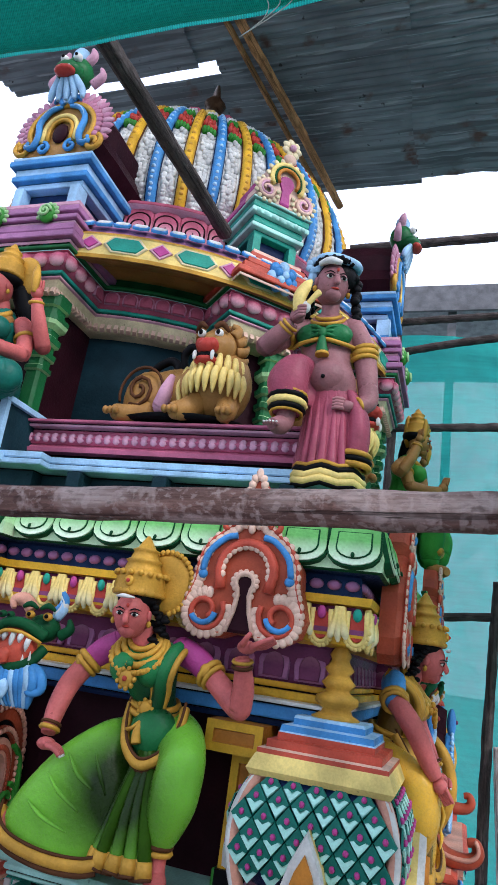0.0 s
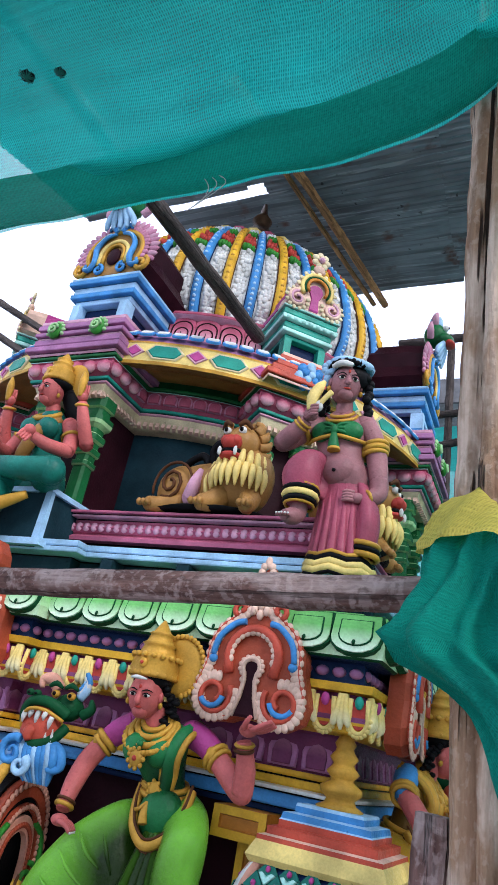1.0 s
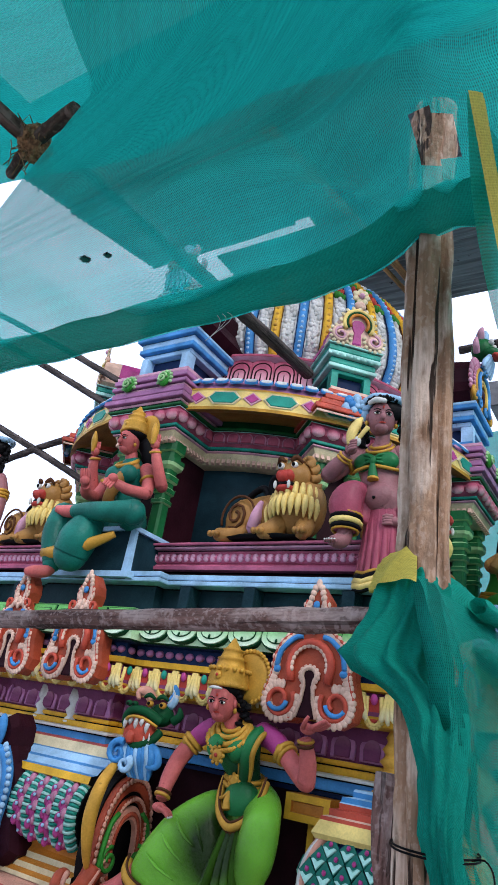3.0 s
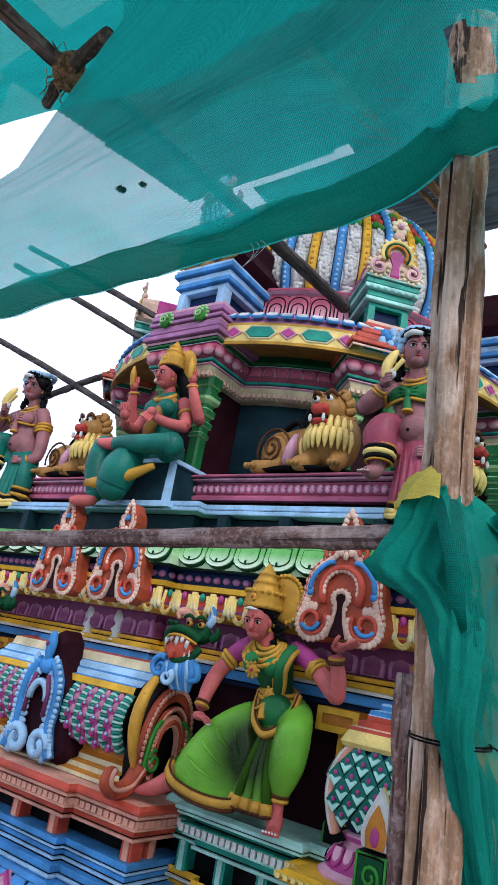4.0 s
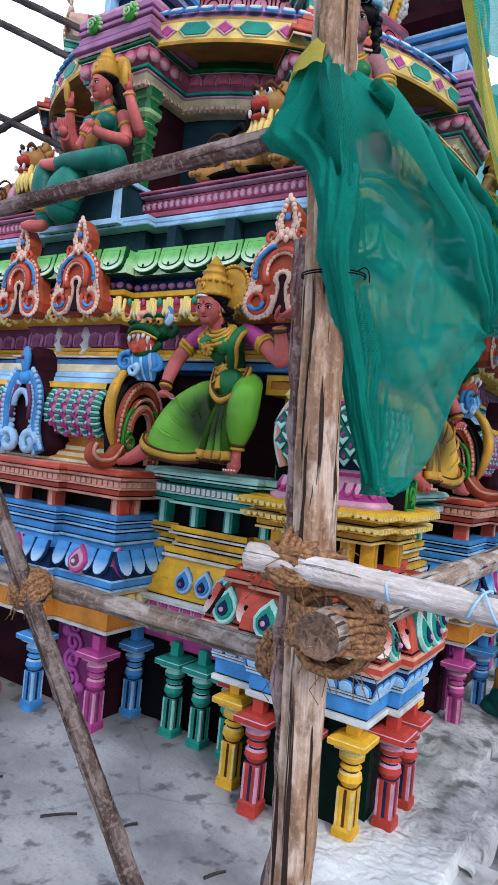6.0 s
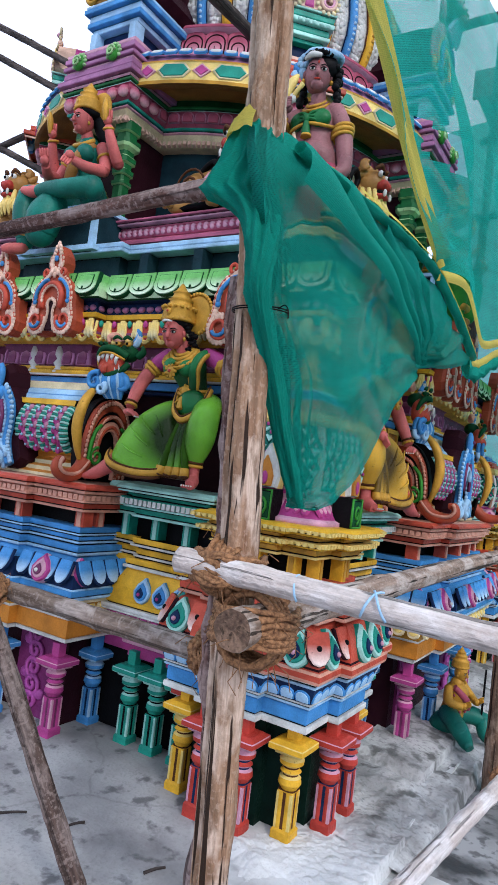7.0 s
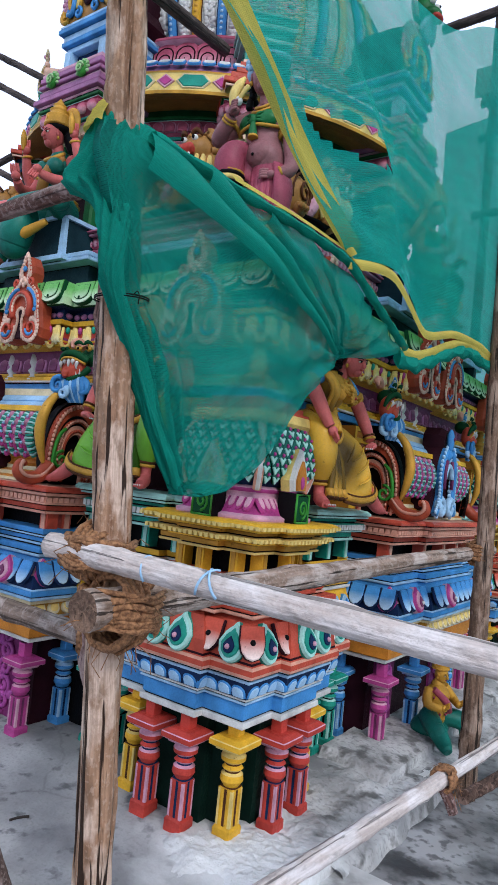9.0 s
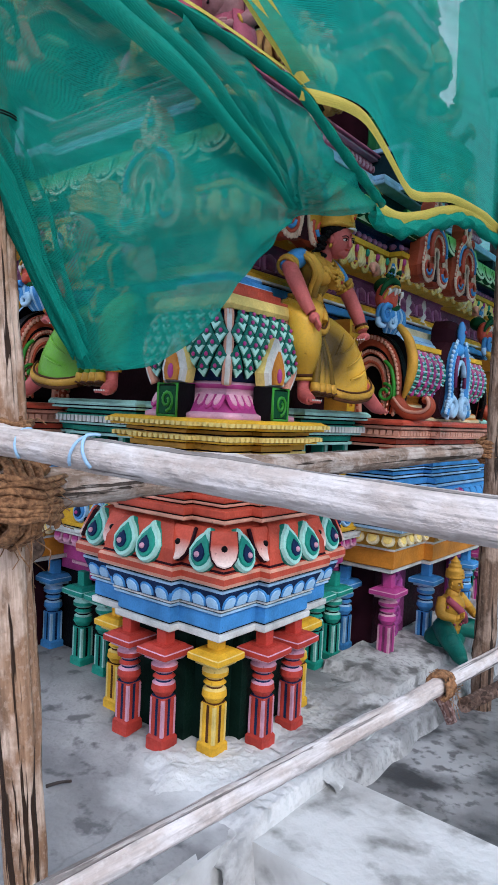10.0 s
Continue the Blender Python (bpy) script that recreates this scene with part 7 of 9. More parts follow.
# doubled pleats drawn from the post towards the tied tip
tip = Vector((2.895, -2.63, 2.25))
for k, (y0, z0, w0, sag) in enumerate(((-3.86, 2.56, 0.10, 0.02), (-3.62, 2.60, 0.07, 0.015), (-3.30, 2.60, 0.06, 0.01), (-3.02, 2.61, 0.05, 0.0))):
    rows = []
    a = Vector((2.925, y0, z0))
    for j in range(7):
        q = j / 6 - 0.5
        row = []
        for i in range(30):
            u = i / 29
            p = a.lerp(tip, u * 0.96) + Vector((0.055 * math.sin(math.pi * u), 0, sag * math.sin(math.pi * u)))
            w = w0 * (1 - 0.75 * u) * (1 + 0.25 * noise.noise(Vector((u * 5, k, 0))))
            row.append(p + Vector((0.018 * (1 - (2 * q) ** 2) + 0.006 * math.sin(u * 17 + k), 0, q * w)))
        rows.append(row)
    pleat = net("pleat", rows, DENSE if k < 2 else GREEN, "", None, 1)
    pleat.parent = hanging
rolled = []
for k in range(4):
    rolled.append([p + Vector((0.034 - 0.006 * k, -0.004, 0.014 + 0.008 * k)) for p in curve_pts(top[2:], 12)])
net("net_border", rolled, YELLOW, "yellow selvedge along the hanging net", None, 1)

# the hood on the post
grid = []
for z, r, dx, dy in ((2.735, 0.058, 0.0, 0.0), (2.725, 0.070, 0.0, 0.0), (2.70, 0.080, 0.0, -0.003), (2.66, 0.086, 0.0, -0.006), (2.61, 0.090, -0.004, -0.01), (2.56, 0.094, -0.012, -0.015), (2.51, 0.092, -0.002, -0.022), (2.46, 0.074, 0.040, -0.03), (2.41, 0.060, 0.070, -0.036), (2.36, 0.052, 0.080, -0.04), (2.30, 0.044, 0.086, -0.04), (2.22, 0.036, 0.083, -0.035), (2.13, 0.030, 0.085, 0.015), (2.05, 0.030, 0.087, 0.07), (1.95, 0.030, 0.090, 0.125), (1.84, 0.030, 0.094, 0.185), (1.74, 0.028, 0.098, 0.25), (1.66, 0.022, 0.10, 0.30)):
    row = []
    for k in range(49):
        a = 2 * math.pi * k / 48
        q = r * 0.94 * (1 + 0.10 * math.sin(4 * a + z * 9) + 0.16 * ridge(5.5 * a - z * 14) + 0.06 * ridge(9 * a + z * 30)) + 0.008 * noise.noise(Vector((math.cos(a) * 2, math.sin(a) * 2, z * 9)))
        lobe = 0.030 * math.exp(-((z - 2.555) / 0.05) ** 2) * max(0, math.cos(a - radians(212))) ** 4
        lobe += 0.15 * math.exp(-((z - 2.665) / 0.05) ** 2) * max(0, math.cos(a - radians(62))) ** 5
        row.append(Vector((2.735 + dx + (q + lobe) * math.cos(a), -3.815 + dy + (q + lobe) * math.sin(a), z - 0.035 * max(0, min(1, (z - 2.45) / 0.1)) + 0.010 * math.sin(3 * a))))
    grid.append(row)
net("gathered_net", grid, DENSE, "green net hooded over the post and gathered", None, 2)
rows = []
for k in range(8):
    row = []
    for i in range(29):
        w = radians(95 + 7 * i)
        q = 0.058 + 0.036 * (k / 7) ** 0.5 + 0.006 * ridge(w * 4 + 0.3 * k) + 0.004 * noise.noise(Vector((i * 0.4, k * 0.6, 1)))
        row.append(Vector((2.735 + q * math.cos(w), -3.817 + q * math.sin(w), 2.737 - 0.0115 * k + 0.006 * math.sin(w * 3) - 0.010 * noise.noise(Vector((i * 0.25, 0, 8))))))
    rows.append(row)
net("net_tie", rows, YELLOW, "yellow selvedge band holding the net on the post", None, 1)

bm = bmesh.new()
for dz in (0.0, 0.006):
    tube(bm, [(2.785 + 0.082 * math.cos(k * 0.2618), -3.772 + 0.075 * math.sin(k * 0.2618), 2.182 + dz + 0.006 * math.sin(k * 0.2618)) for k in range(25)], 0.0022, 5, 0)
tube(bm, curve_pts([(2.86, -3.80, 2.184), (2.885, -3.81, 2.19), (2.90, -3.815, 2.175), (2.905, -3.82, 2.15)], 3), 0.0018, 5, 0)
tagged(part("tie_string", bm, M("black"), None), "thin dark string tying the net to the post", "string")

# yellow-edged curtain along the side
bottom = curve_pts([(2.95, -2.76, 2.63), (2.965, -2.55, 2.68), (2.965, -2.33, 2.70), (2.95, -2.08, 2.63), (2.94, -1.86, 2.56), (2.94, -1.62, 2.61), (2.94, -1.4, 2.665), (2.94, -1.0, 2.70), (2.95, -0.7, 2.68), (2.96, 0.4, 2.55), (2.98, 1.6, 2.45), (3.0, 2.8, 2.4)], 2)
edge = curve_pts([(2.95, -2.76, 2.63), (2.955, -2.99, 2.71), (2.95, -3.28, 2.86), (2.95, -3.55, 3.02), (2.95, -3.9, 3.22), (2.96, -4.35, 3.47)], 2)
upper = curve_pts([(2.96, -4.35, 3.47), (2.98, -3.85, 3.66), (2.98, -3.3, 3.78), (2.98, -2.8, 3.85), (2.97, -2.3, 4.0), (2.97, -1.8, 4.2), (2.96, -1.4, 4.48), (2.955, -1.0, 4.72), (2.95, -0.7, 4.9), (2.97, 0.4, 5.2), (2.98, 1.6, 5.3), (3.0, 2.8, 5.3)], 2)


def in_slit(c):
    """The torn slit in the curtain."""
    u, w = c.y + 2.80, c.z - 3.085
    return (u / 0.36) ** 2 + ((w - 0.12 * u) / 0.05) ** 2 < 1


grid = []
for e in range(len(edge)):
    s = e / (len(edge) - 1)
    row = []
    for i in range(len(bottom)):
        u = i / (len(bottom) - 1)
        p = bottom[i].lerp(upper[i], s) + (edge[e] - bottom[0].lerp(upper[0], s)) * (1 - u) ** 3
        row.append(p + Vector((0.045 * math.sin(u * 33 + s * 4) * math.sin(math.pi * s) + 0.02 * math.sin(s * 13 + u * 8), 0, 0)))
    grid.append(row)
net("side_net", grid, SIDE, "green net curtain along the side of the tower", lambda c: not in_slit(c), 5)
ribbon = curve_pts(edge, 3)
net("net_border", [[p + Vector((0.012, -0.005, 0)) for p in ribbon], [p + Vector((0.03, 0.03, 0.025)) for p in ribbon], [p + Vector((0.008, 0.055, 0.05)) for p in ribbon], [p + Vector((0.02, 0.085, 0.08)) for p in ribbon]], YELLOW, "yellow border of the green curtain", None, 2)
b1 = curve_pts([(2.985, -2.26, 2.405), (2.96, -2.0, 2.42), (2.945, -1.75, 2.49), (2.94, -1.5, 2.58), (2.94, -1.24, 2.655), (2.94, -1.0, 2.68), (2.95, -0.72, 2.66)], 4)
net("net_border", [[p for p in b1], [p + Vector((0.012, 0, -0.025)) for p in b1], [p + Vector((0.0, 0, -0.05)) for p in b1]], YELLOW, "yellow hem sagging to the far post", None, 2)
rows = []
for k in range(9):
    a = 2 * math.pi * k / 8
    rows.append([p + Vector((0.02 * math.cos(a) * (1 + 0.4 * math.sin(i * 1.1)), 0, -0.075 + 0.035 * math.sin(a) + 0.012 * math.sin(i * 0.8 + a * 2))) for i, p in enumerate(curve_pts(b1, 2))])
net("side_net", rows, DENSE, "green net hem twisted and sagging along the side", None, 1)
b2 = bottom[:17]
net("net_border", [[p + Vector((0.01, 0, 0)) for p in b2], [p + Vector((0.02, 0, -0.02)) for p in b2], [p + Vector((0.01, 0, -0.045)) for p in b2]], YELLOW, "yellow hem of the torn curtain", None, 2)

# far screen of net, and a shed roof beyond it
grid = [[Vector((x, 3.35 + 0.12 * math.sin(x * 2.3 + z), z)) for x in [0.9 + 0.7 * i for i in range(14)]] for z in [-0.3 + 1.0 * j for j in range(8)]]
net("screen_net", grid, LIGHT, "pale green net screen beyond the tower", None, 2)
bm = bmesh.new()
box(bm, 1.0, 9.0, 4.2, 7.0, 7.75, 7.98, 0)
box(bm, 1.0, 9.0, 4.15, 4.2, 7.6, 8.02, 1)
for i in range(4):
    box(bm, 2.2 + 1.8 * i, 2.32 + 1.8 * i, 4.3, 4.42, -0.3, 7.75, 1)
tagged(part("shed_roof", bm, [paint("grey_shed", (0.4, 0.41, 0.42), 0.7), paint("grey_shed_edge", (0.2, 0.2, 0.21), 0.7)], None), "grey shed roof beyond the net screen", "shed roof")


# ---- statues: one mesh each ----
def face(bm, c, r, sk, white, dark, look_deg=0.0, red=None, nod=11.0):
    """Head with brow, nose, lips and eyes, looking along -y turned by look_deg."""
    t = Matrix.Rotation(radians(look_deg), 3, "Z") @ Matrix.Rotation(radians(nod), 3, "X")

    def q(x, y, z):
        return Vector(c) + t @ Vector((x * r, y * r, z * r))
    ball(bm, c, (r * 0.80, r * 0.88, r * 1.08), sk, 16, 12, t)
    ball(bm, q(0, -0.42, -0.62), (r * 0.42, r * 0.42, r * 0.38), sk, 12, 8, t)
    limb(bm, [q(0, -0.80, 0.22), q(0, -0.98, -0.10), q(0, -0.93, -0.20)], [r * 0.10, r * 0.16, r * 0.14], sk, 8, 3)
    for s in (-1, 1):
        ball(bm, q(s * 0.34, -0.78, 0.12), (r * 0.175, r * 0.10, r * 0.078), white, 10, 6, t)
        ball(bm, q(s * 0.34, -0.86, 0.12), (r * 0.085, r * 0.035, r * 0.078), dark, 8, 6, t)
        limb(bm, [q(s * 0.12, -0.86, 0.30), q(s * 0.36, -0.83, 0.38), q(s * 0.60, -0.66, 0.28)], [r * 0.022, r * 0.035, r * 0.012], dark, 6, 3)
        limb(bm, [q(s * 0.14, -0.86, 0.16), q(s * 0.34, -0.85, 0.23), q(s * 0.54, -0.72, 0.14)], [r * 0.02, r * 0.03, r * 0.015], dark, 6, 3)
        ball(bm, q(s * 0.80, -0.05, 0.0), (r * 0.12, r * 0.2, r * 0.26), sk, 8, 6, t)
        ball(bm, q(s * 0.84, -0.1, -0.36), (r * 0.12, r * 0.12, r * 0.16), 2, 8, 6, t)
    ball(bm, q(0, -0.81, -0.42), (r * 0.20, r * 0.09, r * 0.06), red if red is not None else sk, 10, 6, t)
    ball(bm, q(0, -0.86, 0.50), (r * 0.07, r * 0.05, r * 0.10), red if red is not None else sk, 8, 6, t)


def hand(bm, c, d, r, mi):
    d = Vector(d).normalized()
    side = d.orthogonal().normalized()
    ball(bm, c, r * 1.1, mi, 10, 7)
    for k in range(4):
        s = (k - 1.5) * 0.5 * r
        a = Vector(c) + side * s + d * r * 0.6
        limb(bm, [a, a + d * r * 1.2, a + d * r * 2.0], [r * 0.34, r * 0.32, r * 0.2], mi, 6, 2)


def bangle(bm, c, axis, r, w, mi):
    d = Vector(axis).normalized()
    u = d.orthogonal().normalized()
    v = d.cross(u)
    tube(bm, [Vector(c) + (u * math.cos(2 * math.pi * i / 14) + v * math.sin(2 * math.pi * i / 14)) * r for i in range(15)], w, 6, mi)


def crown(bm, c, r, gold, turn=None):
    x, y, z = c
    prof = [(r * rr, z + r * zz, gold) for zz, rr in ((0.0, 1.0), (0.1, 1.08), (0.2, 1.0), (0.35, 1.04), (0.75, 0.95), (0.85, 1.0), (0.95, 0.78), (1.3, 0.66), (1.38, 0.76), (1.48, 0.58), (1.75, 0.48), (1.82, 0.56), (1.92, 0.38), (2.2, 0.2), (2.42, 0.05))]
    lathe(bm, prof, 16, gold, (x, y))
    ball(bm, (x, y - r * 1.0, z + r * 0.5), (r * 0.16, r * 0.1, r * 0.16), gold, 8, 6)
    for i in range(9):
        a = math.pi * (i + 0.5) / 9
        ball(bm, (x + r * 0.98 * math.cos(a), y - r * 0.98 * math.sin(a), z + r * 0.12), r * 0.1, gold, 6, 5)


def squat_lady(skirt, blouse, sleeve, skin, label, flip=1, arm_up=True):
    """A crowned lady half seated on a ledge, leaning forward, one leg thrown aside under her skirt."""
    bm = bmesh.new()
    SK, W, G, D, SKIRT, BL, SH, R, SHADED, HEM = range(10)
    f = flip

    def p(x, y, z):
        return Vector((1.38 + f * (x - 1.38), y, z))

    def v(x, y, z):
        return Vector((f * x, y, z))
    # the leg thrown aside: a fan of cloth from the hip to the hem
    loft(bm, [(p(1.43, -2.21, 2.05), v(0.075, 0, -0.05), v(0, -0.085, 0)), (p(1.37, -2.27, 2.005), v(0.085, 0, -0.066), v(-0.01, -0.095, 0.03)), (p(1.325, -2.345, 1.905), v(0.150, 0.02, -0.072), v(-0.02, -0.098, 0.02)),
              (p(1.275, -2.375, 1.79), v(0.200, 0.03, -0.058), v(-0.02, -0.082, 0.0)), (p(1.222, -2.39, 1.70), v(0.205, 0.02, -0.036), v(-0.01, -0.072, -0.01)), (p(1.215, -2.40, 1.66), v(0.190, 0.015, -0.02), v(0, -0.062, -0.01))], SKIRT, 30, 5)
    for pts in (((1.24, -2.46, 1.97), (1.30, -2.475, 1.91), (1.36, -2.46, 1.87)), ((1.18, -2.47, 1.90), (1.25, -2.49, 1.85), (1.33, -2.475, 1.80)), ((1.12, -2.465, 1.80), (1.20, -2.485, 1.765), (1.30, -2.48, 1.735)), ((1.34, -2.45, 1.98), (1.375, -2.455, 1.92), (1.40, -2.44, 1.86))):
        limb(bm, [p(*q) for q in pts], [0.003, 0.008, 0.003], SKIRT, 7, 4)
    rim = [p(0.995, -2.415, 1.745), p(1.02, -2.455, 1.705), p(1.08, -2.478, 1.672), p(1.17, -2.485, 1.652), p(1.27, -2.483, 1.643), p(1.37, -2.475, 1.648), p(1.42, -2.45, 1.66)]
    hem = curve_pts(rim, 6)
    tube(bm, hem, 0.021, 8, G, 0.15)
    tube(bm, [q + Vector((0, 0.0, -0.024)) for q in hem], 0.012, 8, HEM, 0.2)
    tube(bm, [q + Vector((0, -0.002, 0.024)) for q in hem], 0.006, 6, HEM)
    loft(bm, [(p(1.05, -2.41, 1.70), v(0.03, 0, -0.045), v(0, -0.05, 0)), (p(0.98, -2.425, 1.645), v(0.02, 0, -0.040), v(0, -0.042, 0)), (p(0.91, -2.43, 1.605), v(0.012, 0, -0.034), v(0, -0.040, 0)), (p(0.845, -2.43, 1.583), v(0.006, 0, -0.020), v(0, -0.038, 0)), (p(0.825, -2.43, 1.578), v(0.003, 0, -0.012), v(0, -0.030, 0))], SK, 14, 3)
    for k in range(5):
        ball(bm, p(0.822 + 0.006 * k, -2.462 + 0.014 * k, 1.577), (0.017, 0.009, 0.010), SK, 7, 5)
        ball(bm, p(0.811 + 0.006 * k, -2.464 + 0.014 * k, 1.581), (0.006, 0.005, 0.004), W, 6, 4)
    # the other leg: knee forward, shin upright, trouser gathered at the ankle
    loft(bm, [(p(1.50, -2.20, 2.06), v(0.09, 0.03, 0), v(0, 0.02, 0.095)), (p(1.585, -2.31, 2.045), v(0.085, 0.03, 0.02), v(-0.02, 0.02, 0.085)), (p(1.63, -2.375, 2.0), v(0.085, 0, 0.02), v(0.0, -0.07, 0.045)), (p(1.632, -2.395, 1.93), v(0.086, 0, 0), v(0, -0.085, 0.01)), (p(1.625, -2.395, 1.85), v(0.080, 0, 0), v(0, -0.08, 0)), (p(1.608, -2.385, 1.77), v(0.058, 0, 0), v(0, -0.056, 0)), (p(1.598, -2.38, 1.728), v(0.040, 0, 0), v(0, -0.038, 0))], SKIRT, 24, 5)
    for dz in (0.0, 0.02):
        bangle(bm, p(1.598, -2.38, 1.72 + dz), (0.05 * f, 0, 1), 0.043, 0.010, HEM if dz else G)
    limb(bm, [p(1.598, -2.38, 1.73), p(1.600, -2.382, 1.665), p(1.615, -2.405, 1.632), p(1.645, -2.46, 1.612)], [0.034, 0.033, 0.038, 0.026], SK, 14)
    for k in range(5):
        ball(bm, p(1.622 + 0.014 * k, -2.492 + 0.003 * k, 1.606), (0.010, 0.017, 0.010), SK, 7, 5)
        ball(bm, p(1.622 + 0.014 * k, -2.506 + 0.003 * k, 1.611), (0.006, 0.004, 0.005), W, 6, 4)
    # cloth between the legs: a lap whose shade is put in as darkened skirt colour, and a fan of pleats with a gold hem
    loft(bm, [(p(1.48, -2.26, 2.05), v(0.09, 0, 0), v(0, -0.07, 0)), (p(1.49, -2.31, 1.90), v(0.10, 0, 0), v(0, -0.07, 0)), (p(1.49, -2.35, 1.75), v(0.11, 0, 0), v(0, -0.05, 0)), (p(1.48, -2.37, 1.66), v(0.11, 0, 0), v(0, -0.04, 0))], SHADED, 18, 4)
    for k in range(8):
        u = k / 7
        y = -0.018 * (k % 2)
        limb(bm, [p(1.475 + 0.045 * u, -2.365, 2.02), p(1.44 + 0.11 * u, -2.405 + y, 1.85), p(1.395 + 0.19 * u, -2.42 + y, 1.672)], [0.012, 0.020, 0.024], SHADED if k % 3 == 1 else SKIRT, 10)
        limb(bm, [p(1.40 + 0.182 * u, -2.422 + y, 1.70), p(1.393 + 0.195 * u, -2.427 + y, 1.652)], [0.0255, 0.029], G, 10, 2)
        limb(bm, [p(1.393 + 0.195 * u, -2.428 + y, 1.652), p(1.390 + 0.20 * u, -2.43 + y, 1.636 + 0.008 * (k % 2))], [0.029, 0.029], HEM, 10, 2)
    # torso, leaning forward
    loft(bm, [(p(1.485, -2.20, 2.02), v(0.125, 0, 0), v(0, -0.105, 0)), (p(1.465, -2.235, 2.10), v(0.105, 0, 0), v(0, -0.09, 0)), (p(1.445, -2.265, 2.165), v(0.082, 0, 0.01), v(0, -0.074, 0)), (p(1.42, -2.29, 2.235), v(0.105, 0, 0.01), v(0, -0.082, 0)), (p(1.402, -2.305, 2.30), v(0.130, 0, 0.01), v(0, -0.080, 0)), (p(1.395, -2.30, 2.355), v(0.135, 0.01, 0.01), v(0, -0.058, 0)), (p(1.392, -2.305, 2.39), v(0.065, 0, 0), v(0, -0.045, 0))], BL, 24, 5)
    for q, x, y in ((-1, 1.352, -2.372), (1, 1.452, -2.362)):
        ball(bm, p(x, y, 2.272), (0.058, 0.056, 0.058), BL, 16, 12)
    # lappet with a broad gold border hanging from the belt
    ball(bm, p(1.487, -2.325, 2.065), (0.090, 0.072, 0.092), BL, 18, 12)
    lap = [p(1.375, -2.31, 2.15), p(1.388, -2.352, 2.075), p(1.425, -2.392, 2.01), p(1.492, -2.410, 1.968), p(1.558, -2.390, 2.005), p(1.588, -2.345, 2.08), p(1.582, -2.29, 2.16)]
    tube(bm, curve_pts(lap, 6), 0.018, 8, G)
    tube(bm, [q + Vector((0, 0.006, -0.020)) for q in curve_pts(lap, 6)], 0.007, 6, HEM)
    tube(bm, [Vector((q.x, q.y - 0.004, q.z + 0.021)) for q in curve_pts(lap, 6)], 0.006, 6, HEM)
    for w, z in ((0.094, 2.140), (0.088, 2.163)):
        bangle(bm, p(1.448, -2.262, z), (0.1 * f, -0.25, 1), w, 0.012, G)
    ball(bm, p(1.452, -2.352, 2.145), (0.026, 0.016, 0.030), G, 12, 8)
    for k in range(7):
        a = 2 * math.pi * k / 7
        ball(bm, p(1.452 + 0.026 * math.cos(a), -2.356, 2.145 + 0.028 * math.sin(a)), 0.009, G, 6, 5)
    limb(bm, [p(1.455, -2.36, 2.12), p(1.452, -2.39, 2.065), p(1.460, -2.40, 2.03)], [0.010, 0.016, 0.018], G, 10)
    tube(bm, curve_pts([p(1.388, -2.335, 2.10), p(1.395, -2.365, 2.07), p(1.425, -2.385, 2.075), p(1.45, -2.38, 2.10)], 4), 0.008, 6, G)
    # sash from the shoulder to the waist, gold on both edges
    for o, mi, r in ((-0.032, G, 0.014), (0.0, BL, 0.030), (0.032, G, 0.014)):
        tube(bm, curve_pts([p(1.535 + o, -2.235, 2.385), p(1.522 + o, -2.335, 2.345), p(1.508 + o, -2.375, 2.27), p(1.497 + o * 0.8, -2.345, 2.20), p(1.485 + o * 0.6, -2.325, 2.15)], 5), r, 8, mi)
    # neck, broad collar and pendant
    limb(bm, [p(1.385, -2.315, 2.36), p(1.375, -2.345, 2.43)], [0.048, 0.042], SK, 14)
    for rr, z, y, w in ((0.056, 2.385, -2.335, 0.012), (0.072, 2.370, -2.345, 0.013), (0.090, 2.353, -2.353, 0.014), (0.106, 2.337, -2.357, 0.012)):
        bangle(bm, p(1.392, y, z), (0, -1.2, 1), rr, w, G)
    for k in range(15):
        a = radians(180 + 180 * k / 14)
        ball(bm, p(1.392 + 0.112 * math.cos(a), -2.36 + 0.068 * math.sin(a), 2.335 + 0.075 * math.sin(a)), 0.010, G, 6, 5)
    ball(bm, p(1.395, -2.438, 2.238), (0.030, 0.014, 0.032), G, 12, 8)
    for k in range(9):
        a = radians(40 * k)
        ball(bm, p(1.395 + 0.033 * math.cos(a), -2.440, 2.238 + 0.034 * math.sin(a)), 0.010, G, 6, 5)
    ball(bm, p(1.395, -2.452, 2.238), (0.010, 0.008, 0.010), R, 8, 6)
    ball(bm, p(1.393, -2.428, 2.290), (0.014, 0.012, 0.014), BL, 8, 6)
    face(bm, p(1.352, -2.398, 2.464), 0.083, SK, W, D, 10 * f, R, 13)
    limb(bm, [p(1.312, -2.472, 2.518), p(1.347, -2.484, 2.521), p(1.387, -2.472, 2.518)], [0.003, 0.008, 0.003], W, 8, 3)
    # curled hair below the crown
    for q in (-1, 1):
        for k in range(9):
            ball(bm, p(1.357 + q * (0.064 + 0.007 * (k % 2)) + 0.006 * k, -2.392 + 0.010 * k, 2.515 - 0.017 * k), (0.017, 0.016, 0.013), D, 8, 6)
    for k in range(12):
        ball(bm, p(1.415 + 0.018 * (k % 4), -2.355 + 0.012 * (k % 3), 2.49 - 0.012 * k), (0.022, 0.018, 0.012), D, 7, 5)
    ball(bm, p(1.36, -2.37, 2.525), (0.080, 0.082, 0.045), D, 14, 8)
    crown(bm, p(1.350, -2.372, 2.530), 0.097, G)
